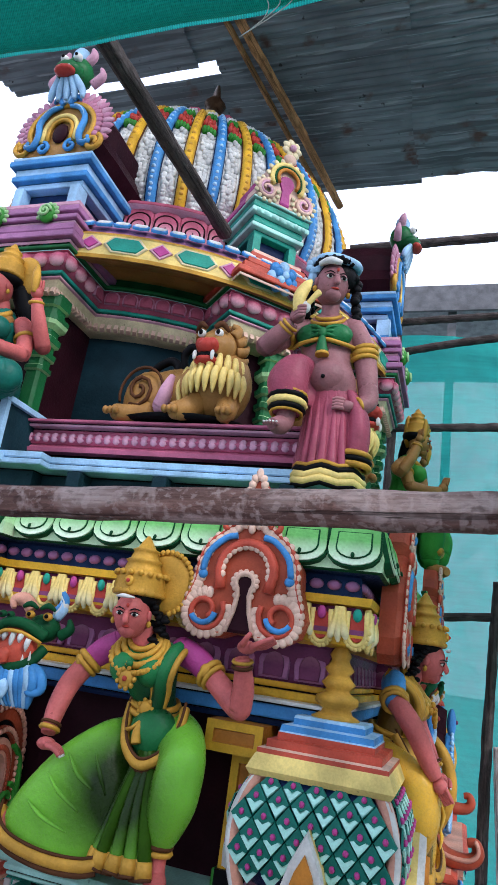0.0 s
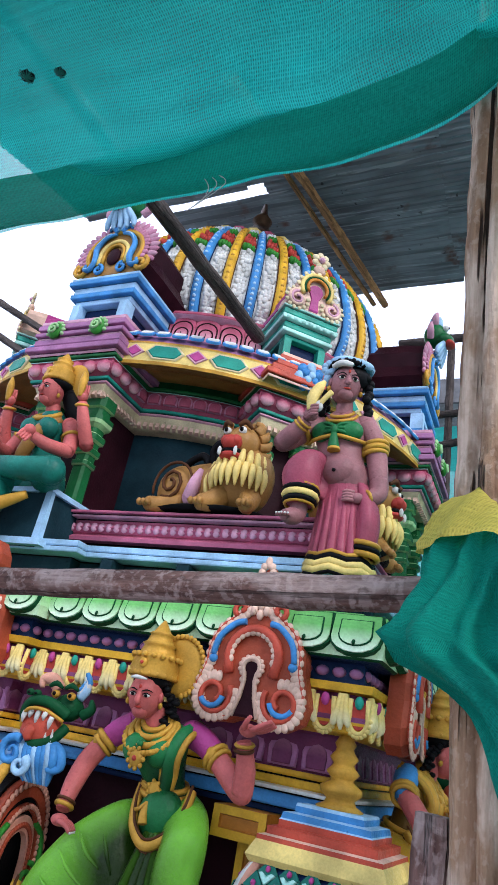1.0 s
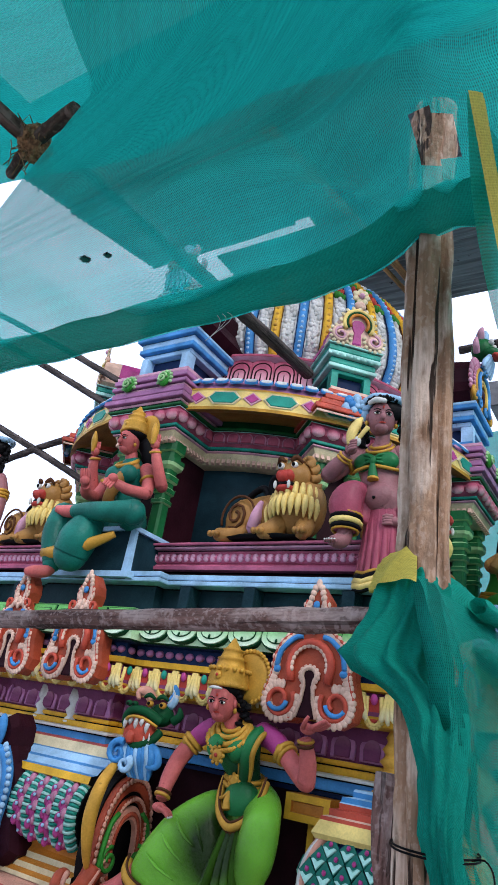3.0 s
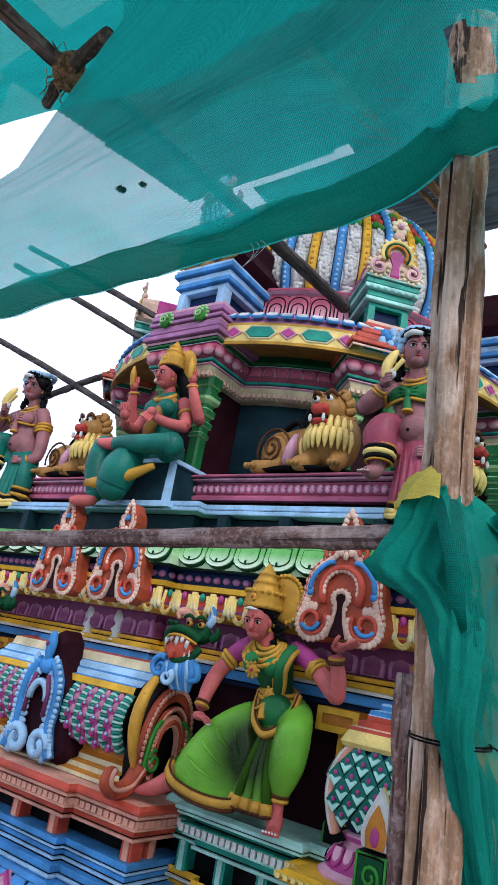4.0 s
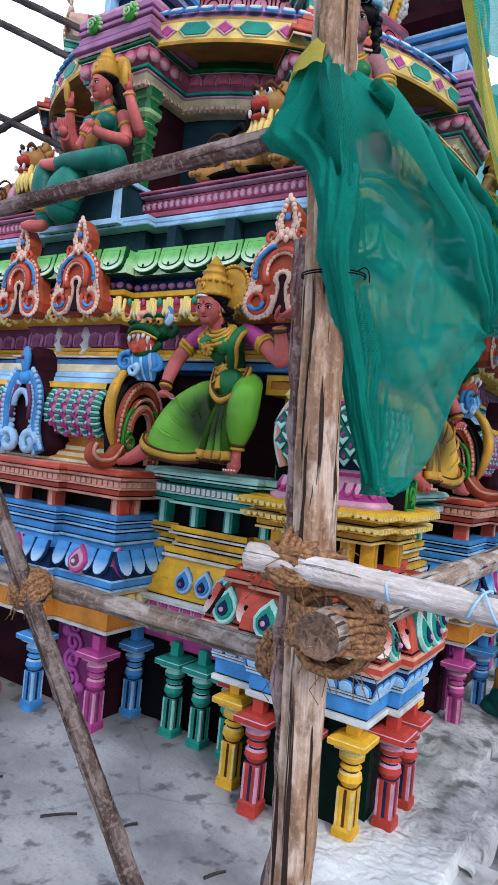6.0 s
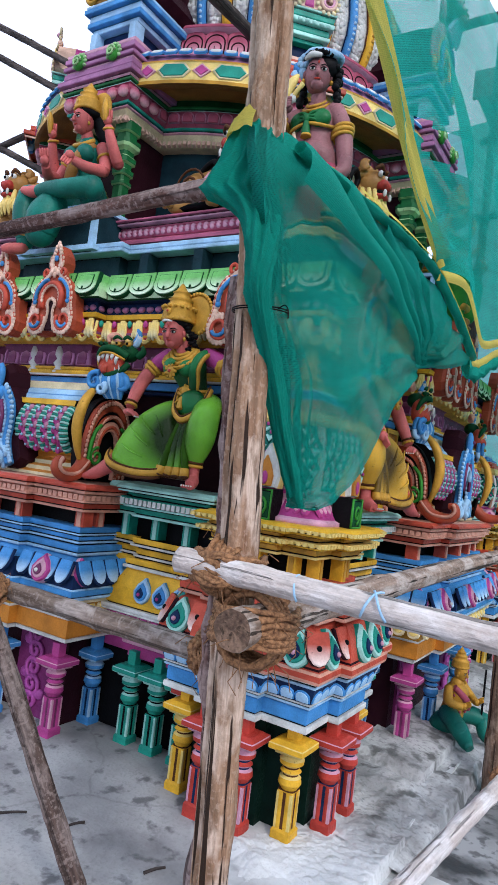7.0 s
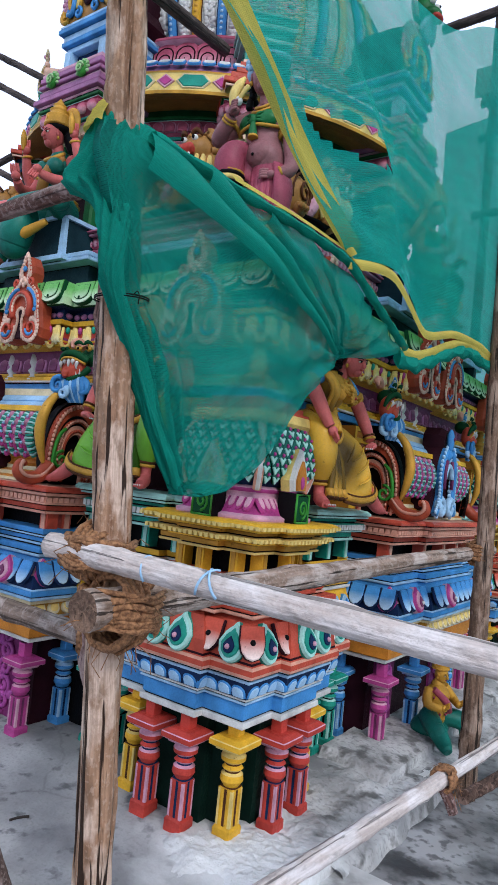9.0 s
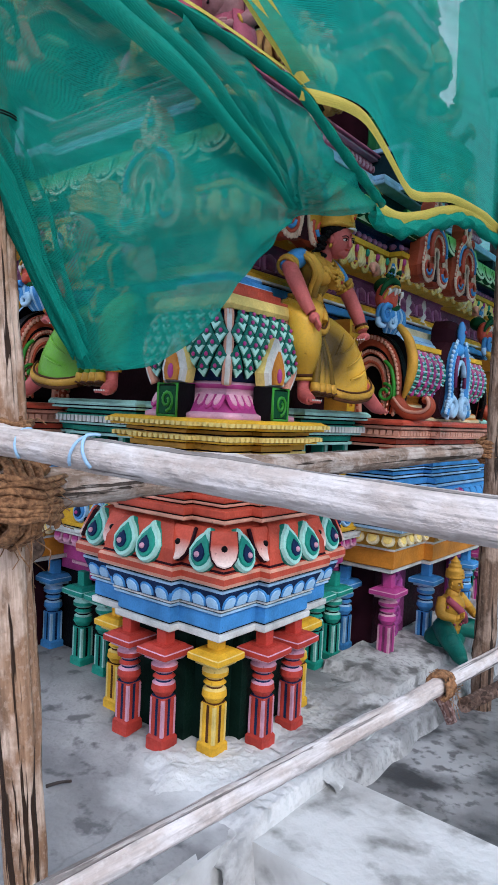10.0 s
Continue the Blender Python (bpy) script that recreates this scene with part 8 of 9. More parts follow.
    for k in range(16):
        a = 2 * math.pi * k / 16
        ball(bm, p(1.350 + 0.097 * math.cos(a), -2.372 + 0.097 * math.sin(a), 2.612), (0.014, 0.014, 0.012), G, 6, 5)
    ball(bm, p(1.350, -2.472, 2.578), (0.020, 0.010, 0.020), G, 10, 8)
    ball(bm, p(1.350, -2.481, 2.578), 0.008, R, 7, 5)
    ball(bm, p(1.425, -2.300, 2.598), (0.112, 0.030, 0.120), G, 20, 14)
    for k in range(26):
        a = radians(-70 + 260 * k / 25)
        ball(bm, p(1.425 + 0.112 * math.cos(a), -2.312, 2.598 + 0.120 * math.sin(a)), 0.013, G, 6, 5)
    # arm resting on the thigh
    limb(bm, [p(1.272, -2.295, 2.352), p(1.225, -2.312, 2.322), p(1.180, -2.33, 2.278)], [0.052, 0.050, 0.043], SH, 14)
    limb(bm, [p(1.190, -2.327, 2.288), p(1.150, -2.348, 2.225), p(1.127, -2.365, 2.175), p(1.122, -2.405, 2.095), p(1.133, -2.445, 2.015)], [0.040, 0.042, 0.041, 0.037, 0.026], SK, 14)
    for d, r in ((0.0, 0.014), (0.02, 0.010)):
        bangle(bm, p(1.180 - d * 0.6, -2.331 - d * 0.3, 2.275 - d), (-0.5 * f, -0.3, -0.7), 0.046, r, G)
    ball(bm, p(1.160, -2.372, 2.272), (0.020, 0.012, 0.024), G, 8, 6)
    bangle(bm, p(1.131, -2.438, 2.030), (0, -0.4, -1), 0.032, 0.009, G)
    bangle(bm, p(1.130, -2.432, 2.047), (0, -0.4, -1), 0.034, 0.006, HEM)
    ball(bm, p(1.150, -2.47, 1.985), (0.036, 0.028, 0.022), SK, 10, 8)
    for k in range(4):
        limb(bm, [p(1.168, -2.458 - 0.014 * k, 1.985), p(1.200 + 0.004 * k, -2.464 - 0.015 * k, 1.978), p(1.222 + 0.004 * k, -2.466 - 0.015 * k, 1.960)], [0.011, 0.0105, 0.008], SK, 8, 3)
        ball(bm, p(1.226 + 0.004 * k, -2.468 - 0.015 * k, 1.959), (0.005, 0.005, 0.005), W, 5, 4)
    # the other arm bent up, palm open
    limb(bm, [p(1.528, -2.270, 2.358), p(1.590, -2.275, 2.335), p(1.652, -2.285, 2.295)], [0.053, 0.050, 0.044], SH, 14)
    for d, r in ((0.0, 0.014), (0.02, 0.010)):
        bangle(bm, p(1.650 + d, -2.285 - 0.2 * d, 2.295 - 0.6 * d), (0.75 * f, -0.15, -0.5), 0.047, r, G)
    ball(bm, p(1.650, -2.332, 2.302), (0.022, 0.012, 0.026), G, 8, 6)
    if arm_up:
        limb(bm, [p(1.650, -2.285, 2.296), p(1.735, -2.31, 2.235), p(1.790, -2.33, 2.198), p(1.806, -2.345, 2.20)], [0.041, 0.043, 0.042, 0.039], SK, 14)
        limb(bm, [p(1.802, -2.34, 2.195), p(1.812, -2.365, 2.275), p(1.802, -2.395, 2.365)], [0.041, 0.038, 0.026], SK, 14)
        for z in (2.335, 2.353):
            bangle(bm, p(1.804, -2.388, z), (0, -0.3, 1), 0.033, 0.007, G if z > 2.34 else HEM)
        ball(bm, p(1.820, -2.415, 2.402), (0.036, 0.030, 0.024), SK, 10, 8)
        for k in range(4):
            limb(bm, [p(1.842, -2.402 - 0.014 * k, 2.404), p(1.884, -2.408 - 0.015 * k, 2.412 + 0.004 * k), p(1.922, -2.412 - 0.015 * k, 2.432 + 0.004 * k)], [0.011, 0.010, 0.007], SK, 8, 3)
        limb(bm, [p(1.808, -2.44, 2.405), p(1.83, -2.465, 2.43), p(1.845, -2.47, 2.45)], [0.011, 0.010, 0.007], SK, 8, 3)
    else:
        limb(bm, [p(1.650, -2.285, 2.296), p(1.70, -2.37, 2.20), p(1.69, -2.43, 2.09), p(1.68, -2.46, 2.04)], [0.041, 0.042, 0.034, 0.027], SK, 14)
        hand(bm, p(1.675, -2.475, 2.015), (0, -0.4, -0.6), 0.026, SK)
    # the lap and waist patches put the shade between limbs into the colour
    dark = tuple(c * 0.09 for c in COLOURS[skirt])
    cloth = paint("airbrush_shade_" + skirt, tuple(min(1, c * (1.25 if skirt == "lime" else 0.9) + 0.02) for c in COLOURS[skirt]), 0.30, 0.85, 0.0, None, ((1.38 + flip * 0.065, -2.37, 1.87), 0.12, 0.27, dark))
    top = paint("airbrush_shade_top_" + blouse, tuple(min(1, c * 1.15) for c in COLOURS[blouse]), 0.35, 0.8, 0.0, None, ((1.38 + flip * 0.11, -2.26, 2.19), 0.085, 0.17, tuple(c * 0.2 for c in COLOURS[blouse])))
    me = mesh_of("lady_statue", bm, [P(skin), P("white"), P("gold"), P("black"), cloth, top, P(sleeve), P("red"), paint("shaded_" + skirt, tuple(c * 0.22 for c in COLOURS[skirt])), P("brown")])
    return tagged(new("lady_statue", me), label, "statue")


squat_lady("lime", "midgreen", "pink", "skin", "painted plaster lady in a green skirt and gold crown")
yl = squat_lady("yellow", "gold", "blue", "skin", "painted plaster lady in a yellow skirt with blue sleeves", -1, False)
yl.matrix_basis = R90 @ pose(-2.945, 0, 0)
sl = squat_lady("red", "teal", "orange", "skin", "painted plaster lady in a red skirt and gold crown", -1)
sl.matrix_basis = pose(-2 * 1.38, 0, 0)


def lion(label):
    """A crouching guardian lion with a ruffed mane, looking back to the front."""
    bm = bmesh.new()
    B, M1, RD, W, D, PK, BR = range(7)
    limb(bm, [(0.86, -1.80, 3.68), (0.98, -1.80, 3.70), (1.12, -1.82, 3.70), (1.24, -1.84, 3.72)], [0.115, 0.125, 0.13, 0.135], B, 16)
    ball(bm, (0.89, -1.85, 3.67), (0.135, 0.10, 0.13), B, 18, 12)
    band(bm, spiral(0.885, 3.68, 0.078, 0.015, -120, 1.6), -1.952, 0.009, BR)
    band(bm, arc(0.89, 3.67, 0.118, -10, 200, 12), -1.935, 0.007, BR)
    limb(bm, [(0.93, -1.90, 3.60), (0.86, -1.94, 3.575), (0.80, -1.97, 3.57)], [0.05, 0.04, 0.035], B, 10)
    limb(bm, [(1.22, -1.90, 3.66), (1.17, -1.97, 3.59), (1.13, -2.0, 3.572)], [0.065, 0.05, 0.038], B, 10)
    limb(bm, [(1.34, -1.88, 3.66), (1.36, -1.95, 3.59), (1.38, -1.99, 3.572)], [0.06, 0.05, 0.036], B, 10)
    for x, y in ((0.79, -1.99), (1.12, -2.02), (1.385, -2.01)):
        for k in range(3):
            ball(bm, (x + (k - 1) * 0.026, y - 0.015, 3.565), (0.017, 0.022, 0.017), B, 7, 5)
    ball(bm, (1.28, -1.87, 3.73), (0.155, 0.13, 0.165), B, 18, 12)
    # ruff of hanging locks
    for row, (rr, z, n) in enumerate(((0.120, 3.765, 9), (0.142, 3.70, 11))):
        for k in range(n):
            a = radians(200 + 145 * k / (n - 1))
            x, y = 1.27 + rr * math.cos(a), -1.885 + rr * math.sin(a)
            limb(bm, [(x, y, z + 0.05), (x + 0.012 * math.cos(a), y + 0.014 * math.sin(a), z), (x + 0.006 * math.cos(a), y + 0.004 * math.sin(a), z - 0.06)], [0.012, 0.019, 0.005], M1, 8, 3)
    for k in range(10):
        a = radians(-80 + 230 * k / 9)
        limb(bm, [(1.275 + 0.085 * math.cos(a), -1.93, 3.86 + 0.085 * math.sin(a)), (1.275 + 0.115 * math.cos(a + 0.15), -1.90, 3.86 + 0.115 * math.sin(a + 0.15)), (1.275 + 0.13 * math.cos(a + 0.4), -1.88, 3.86 + 0.13 * math.sin(a + 0.4))], [0.022, 0.022, 0.008], B, 8, 3)
    # head
    ball(bm, (1.265, -1.93, 3.865), (0.098, 0.10, 0.088), B, 16, 10)
    ball(bm, (1.25, -2.02, 3.84), (0.058, 0.045, 0.036), RD, 12, 8)
    ball(bm, (1.222, -2.03, 3.845), (0.030, 0.030, 0.028), RD, 10, 7)
    ball(bm, (1.278, -2.03, 3.845), (0.030, 0.030, 0.028), RD, 10, 7)
    ball(bm, (1.25, -2.01, 3.80), (0.06, 0.035, 0.022), D, 10, 6)
    ball(bm, (1.25, -2.01, 3.78), (0.065, 0.045, 0.02), RD, 10, 6)
    for s in (-1, 1):
        ball(bm, (1.25 + 0.045 * s, -2.013, 3.903), (0.022, 0.018, 0.018), W, 10, 7)
        ball(bm, (1.25 + 0.045 * s, -2.027, 3.903), 0.011, D, 8, 6)
        limb(bm, [(1.25 + 0.02 * s, -2.02, 3.925), (1.25 + 0.055 * s, -2.015, 3.945), (1.25 + 0.085 * s, -1.99, 3.92)], [0.010, 0.014, 0.008], BR, 6, 3)
        ball(bm, (1.25 + 0.045 * s, -2.05, 3.79), (0.011, 0.012, 0.022), W, 6, 5)
        limb(bm, [(1.25 + 0.085 * s, -1.93, 3.92), (1.25 + 0.10 * s, -1.92, 3.96), (1.25 + 0.07 * s, -1.94, 3.975)], [0.03, 0.024, 0.01], B, 8, 3)
    # tail and lappets curling over the back
    limb(bm, [(0.80, -1.78, 3.72), (0.84, -1.80, 3.82), (0.95, -1.82, 3.87), (1.02, -1.84, 3.82), (1.0, -1.86, 3.74)], [0.022, 0.02, 0.02, 0.024, 0.012], D, 8)
    limb(bm, [(1.08, -1.86, 3.78), (1.06, -1.88, 3.86), (1.10, -1.89, 3.90), (1.16, -1.89, 3.87), (1.13, -1.89, 3.80)], [0.018, 0.02, 0.02, 0.018, 0.012], D, 8)
    limb(bm, [(1.00, -1.92, 3.62), (1.03, -1.94, 3.68), (1.04, -1.92, 3.75)], [0.04, 0.035, 0.02], PK, 8)
    limb(bm, [(1.10, -1.90, 3.80), (1.09, -1.94, 3.70), (1.12, -1.95, 3.62)], [0.012, 0.012, 0.012], M1, 6)
    # flat black disc under the body, standing in for shade on the ledge
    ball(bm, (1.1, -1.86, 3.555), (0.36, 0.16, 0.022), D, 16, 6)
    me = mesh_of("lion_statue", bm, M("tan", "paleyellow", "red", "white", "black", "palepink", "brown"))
    return tagged(new("lion_statue", me), label, "statue", "lion statues")


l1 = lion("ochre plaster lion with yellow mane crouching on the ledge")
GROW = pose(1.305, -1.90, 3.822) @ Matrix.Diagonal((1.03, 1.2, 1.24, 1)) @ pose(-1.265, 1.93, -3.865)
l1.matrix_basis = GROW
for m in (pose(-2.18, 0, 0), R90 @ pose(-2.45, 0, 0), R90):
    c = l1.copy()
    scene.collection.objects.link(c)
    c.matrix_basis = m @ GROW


def seated_goddess(cloth, skin, label):
    """A crowned figure seated with one leg folded, four-armed."""
    bm = bmesh.new()
    SK, W, G, D, C, SH, R = range(7)
    limb(bm, [(0.05, -2.0, 3.50), (0.05, -2.02, 3.60), (0.06, -2.05, 3.72), (0.06, -2.07, 3.82), (0.06, -2.07, 3.88)], [0.115, 0.09, 0.08, 0.105, 0.07], C, 16)
    for s in (-1, 1):
        ball(bm, (0.06 + 0.055 * s, -2.145, 3.80), 0.058, C, 12, 9)
    limb(bm, [(0.13, -2.03, 3.53), (0.22, -2.14, 3.53), (0.30, -2.22, 3.52)], [0.085, 0.08, 0.07], C, 14)
    limb(bm, [(0.30, -2.22, 3.53), (0.18, -2.28, 3.51), (0.02, -2.29, 3.52), (-0.08, -2.29, 3.52)], [0.068, 0.06, 0.05, 0.04], C, 14)
    limb(bm, [(-0.08, -2.29, 3.52), (-0.15, -2.30, 3.52), (-0.21, -2.32, 3.53)], [0.036, 0.036, 0.02], SK, 10)
    limb(bm, [(-0.02, -2.03, 3.53), (-0.14, -2.14, 3.53), (-0.23, -2.24, 3.51)], [0.088, 0.085, 0.076], C, 14)
    limb(bm, [(-0.23, -2.24, 3.52), (-0.23, -2.27, 3.40), (-0.20, -2.26, 3.28), (-0.19, -2.26, 3.22)], [0.076, 0.07, 0.07, 0.055], C, 14)
    limb(bm, [(-0.22, -2.30, 3.27), (-0.08, -2.30, 3.28), (0.08, -2.27, 3.33), (0.2, -2.22, 3.40)], [0.035, 0.038, 0.035, 0.02], G, 10)
    limb(bm, [(0.0, -2.24, 3.45), (-0.02, -2.27, 3.36), (-0.05, -2.27, 3.27)], [0.09, 0.11, 0.10], C, 12)
    limb(bm, [(-0.19, -2.26, 3.24), (-0.19, -2.28, 3.17), (-0.23, -2.34, 3.15), (-0.27, -2.36, 3.145)], [0.036, 0.036, 0.034, 0.02], SK, 10)
    limb(bm, [(0.12, -2.09, 3.87), (0.10, -2.17, 3.78), (0.02, -2.16, 3.66), (-0.03, -2.10, 3.58)], [0.03, 0.035, 0.035, 0.03], SH, 10)
    for w, z in ((0.125, 3.585), (0.11, 3.615)):
        bangle(bm, (0.05, -2.03, z), (0, -0.15, 1), w, 0.012, G)
    limb(bm, [(0.06, -2.08, 3.88), (0.055, -2.10, 3.96)], [0.042, 0.038], SK, 12)
    bangle(bm, (0.06, -2.12, 3.885), (0, -0.8, 1), 0.065, 0.015, G)
    face(bm, (0.05, -2.14, 4.02), 0.078, SK, W, D, -6, R)
    ball(bm, (0.055, -2.11, 4.075), (0.085, 0.085, 0.045), D, 14, 8)
    limb(bm, [(0.11, -2.06, 4.04), (0.15, -2.04, 3.95), (0.17, -2.03, 3.88)], [0.045, 0.045, 0.02], D, 10)
    crown(bm, (0.055, -2.12, 4.08), 0.082, G)
    ball(bm, (0.10, -2.06, 4.12), (0.10, 0.03, 0.12), G, 14, 10)
    for s, hx in ((-1, -0.20), (1, 0.29)):
        sh = (0.06 + s * 0.115, -2.06, 3.855)
        limb(bm, [sh, (0.06 + s * 0.17, -2.08, 3.77), (0.06 + s * 0.20, -2.11, 3.68)], [0.045, 0.042, 0.036], SK, 12)
        limb(bm, [(0.06 + s * 0.20, -2.11, 3.68), (0.06 + s * 0.17, -2.22, 3.66), (0.06 + s * 0.12, -2.29, 3.68)], [0.036, 0.034, 0.026], SK, 12)
        hand(bm, (0.06 + s * 0.11, -2.31, 3.70), (0, -0.3, 1 if s < 0 else -0.5), 0.028, SK)
        limb(bm, [sh, (hx - 0.02 * s, -2.03, 3.78), (hx + 0.03 * s, -2.06, 3.74)], [0.042, 0.04, 0.036], SK, 12)
        limb(bm, [(hx + 0.03 * s, -2.06, 3.74), (hx + 0.02 * s, -2.12, 3.84), (hx, -2.15, 3.94)], [0.036, 0.034, 0.026], SK, 12)
        hand(bm, (hx, -2.16, 3.97), (0, -0.1, 1), 0.026, SK)
        bangle(bm, (hx, -2.145, 3.925), (0, -0.3, 1), 0.03, 0.008, G)
        limb(bm, [(hx, -2.18, 3.96), (hx, -2.19, 4.04), (hx - 0.01, -2.19, 4.10)], [0.012, 0.02, 0.006], G, 8)
        bangle(bm, (0.06 + s * 0.165, -2.075, 3.775), (s * 0.5, -0.1, -1), 0.045, 0.012, G)
    me = mesh_of("seated_statue", bm, [P(skin), P("white"), P("gold"), P("black"), P(cloth), P("tan"), P("red")])
    return tagged(new("seated_statue", me), label, "statue")


SEAT = pose(0.10, -2.12, 3.44) @ Matrix.Scale(1.13, 4) @ pose(-0.05, 2.08, -3.47)
seated_goddess("darkteal", "skin", "painted plaster seated goddess in teal cloth on a pedestal").matrix_basis = SEAT
g2 = seated_goddess("green", "tan", "painted plaster seated goddess with tan skin and green cloth")
g2.matrix_basis = R90 @ SEAT


def standing_woman(label, skirt="wine", top="midgreen"):
    """A stout standing corner figure blowing a horn, one foot raised on the ledge."""
    bm = bmesh.new()
    SK, W, G, D, C, B, PB, R, Y = range(9)
    V = Vector
    # skirt to the ground, pleated, with a banded hem
    loft(bm, [(V((1.895, -1.965, 3.58)), V((0.118, 0, 0)), V((0, -0.105, 0))), (V((1.90, -1.97, 3.46)), V((0.125, 0, 0)), V((0, -0.11, 0))), (V((1.905, -1.975, 3.30)), V((0.130, 0, 0)), V((0, -0.115, 0))), (V((1.912, -1.98, 3.125)), V((0.150, 0, 0)), V((0, -0.125, 0)))], C, 22, 5)
    for k in range(11):
        a = radians(175 + 185 * k / 10)
        limb(bm, [(1.897 + 0.105 * math.cos(a), -1.965 + 0.095 * math.sin(a), 3.57), (1.905 + 0.122 * math.cos(a), -1.972 + 0.108 * math.sin(a), 3.36), (1.913 + 0.145 * math.cos(a), -1.98 + 0.122 * math.sin(a), 3.135)], [0.010, 0.017, 0.024], C, 8, 4)
    for z, w, mi, r in ((3.205, 0.150, G, 0.012), (3.185, 0.152, D, 0.016), (3.158, 0.156, Y, 0.019), (3.130, 0.159, Y, 0.019), (3.112, 0.160, D, 0.012)):
        tube(bm, [(1.912 + w * math.cos(t), -1.98 + w * 0.86 * math.sin(t), z + 0.008 * math.sin(t * 7)) for t in (2 * math.pi * i / 28 for i in range(29))], r, 7, mi)
    # cloth drawn over the hip on the far side
    loft(bm, [(V((1.985, -1.98, 3.57)), V((0.03, 0, 0)), V((0, -0.07, 0))), (V((2.03, -2.0, 3.46)), V((0.045, 0, 0)), V((0, -0.08, 0))), (V((2.04, -2.01, 3.34)), V((0.05, 0, 0)), V((0, -0.07, 0))), (V((2.03, -2.02, 3.22)), V((0.045, 0, 0)), V((0, -0.05, 0)))], C, 14, 4)
    for z, mi in ((3.27, G), (3.245, D), (3.22, G)):
        bangle(bm, (2.034, -2.017, z), (0.1, 0, 1), 0.062, 0.014, mi)
    # raised leg
    loft(bm, [(V((1.87, -1.99, 3.555)), V((0.07, 0.05, 0)), V((0, 0, 0.10))), (V((1.79, -2.085, 3.60)), V((0.065, 0.05, 0.03)), V((0, 0.02, 0.098))), (V((1.732, -2.125, 3.605)), V((0.088, 0, 0.03)), V((0, -0.06, 0.07))), (V((1.725, -2.135, 3.55)), V((0.092, 0, 0)), V((0, -0.088, 0.02))), (V((1.730, -2.125, 3.48)), V((0.080, 0, 0)), V((0, -0.076, 0))), (V((1.732, -2.12, 3.42)), V((0.060, 0, 0)), V((0, -0.058, 0)))], C, 22, 5)
    for z, mi, r in ((3.505, G, 0.010), (3.488, D, 0.015), (3.462, Y, 0.018), (3.435, D, 0.015), (3.418, G, 0.008)):
        bangle(bm, (1.731, -2.122, z), (0, 0.05, 1), 0.074 + (z - 3.46) * 0.12, r, mi)
    limb(bm, [(1.732, -2.12, 3.43), (1.728, -2.125, 3.375), (1.712, -2.155, 3.352), (1.695, -2.20, 3.342)], [0.044, 0.042, 0.042, 0.026], SK, 12)
    for k in range(5):
        ball(bm, (1.668 + 0.014 * k, -2.222 + 0.004 * abs(k - 2), 3.338), (0.009, 0.014, 0.010), SK, 6, 5)
        ball(bm, (1.668 + 0.014 * k, -2.234 + 0.004 * abs(k - 2), 3.342), (0.006, 0.004, 0.005), W, 5, 4)
    # belly, chest
    loft(bm, [(V((1.893, -1.965, 3.55)), V((0.118, 0, 0)), V((0, -0.105, 0))), (V((1.875, -1.985, 3.64)), V((0.124, 0, 0)), V((0, -0.118, 0))), (V((1.858, -1.985, 3.73)), V((0.112, 0, 0)), V((0, -0.098, 0))), (V((1.845, -1.98, 3.82)), V((0.130, 0, 0)), V((0, -0.092, 0))), (V((1.84, -1.975, 3.90)), V((0.142, 0, 0)), V((0, -0.075, 0))), (V((1.842, -1.975, 3.955)), V((0.095, 0, 0)), V((0, -0.055, 0))), (V((1.845, -1.98, 3.985)), V((0.05, 0, 0)), V((0, -0.045, 0)))], SK, 24, 5)
    ball(bm, (1.872, -2.035, 3.635), (0.098, 0.082, 0.088), SK, 20, 14)
    ball(bm, (1.874, -2.116, 3.605), (0.010, 0.006, 0.010), D, 7, 5)
    for x in (1.785, 1.905):
        ball(bm, (x, -2.052, 3.838), (0.072, 0.046, 0.058), B, 16, 12)
        for k in range(3):
            limb(bm, [(1.848, -2.098, 3.825), ((1.848 + x) / 2, -2.098, 3.84 + 0.02 * (k - 1)), (x + (x - 1.846) * 0.75, -2.065, 3.842 + 0.035 * (k - 1))], [0.006, 0.010, 0.003], B, 6, 4)
    tube(bm, curve_pts([(1.69, -2.0, 3.80), (1.735, -2.07, 3.785), (1.80, -2.098, 3.79), (1.85, -2.095, 3.80), (1.90, -2.093, 3.79), (1.955, -2.06, 3.785), (1.99, -1.99, 3.80)], 5), 0.010, 6, G)
    ball(bm, (1.848, -2.108, 3.825), (0.020, 0.018, 0.028), B, 10, 8)
    limb(bm, [(1.848, -2.105, 3.81), (1.852, -2.108, 3.76), (1.856, -2.105, 3.718)], [0.014, 0.024, 0.030], B, 10)
    limb(bm, [(1.856, -2.106, 3.724), (1.857, -2.106, 3.710)], [0.031, 0.032], G, 10, 2)
    for rr, z in ((0.058, 3.965), (0.078, 3.945)):
        bangle(bm, (1.845, -2.005, z), (0, -0.9, 1), rr, 0.010, G)
    limb(bm, [(1.845, -1.985, 3.96), (1.848, -2.0, 4.05)], [0.046, 0.042], SK, 12)
    face(bm, (1.85, -2.035, 4.115), 0.098, SK, W, D, 27, R, 10)
    ball(bm, (1.857, -2.0, 4.165), (0.108, 0.095, 0.085), D, 18, 12)
    limb(bm, [(1.800, -2.115, 4.185), (1.853, -2.132, 4.192), (1.905, -2.115, 4.185)], [0.012, 0.018, 0.012], W, 8)
    rng = random.Random(5)
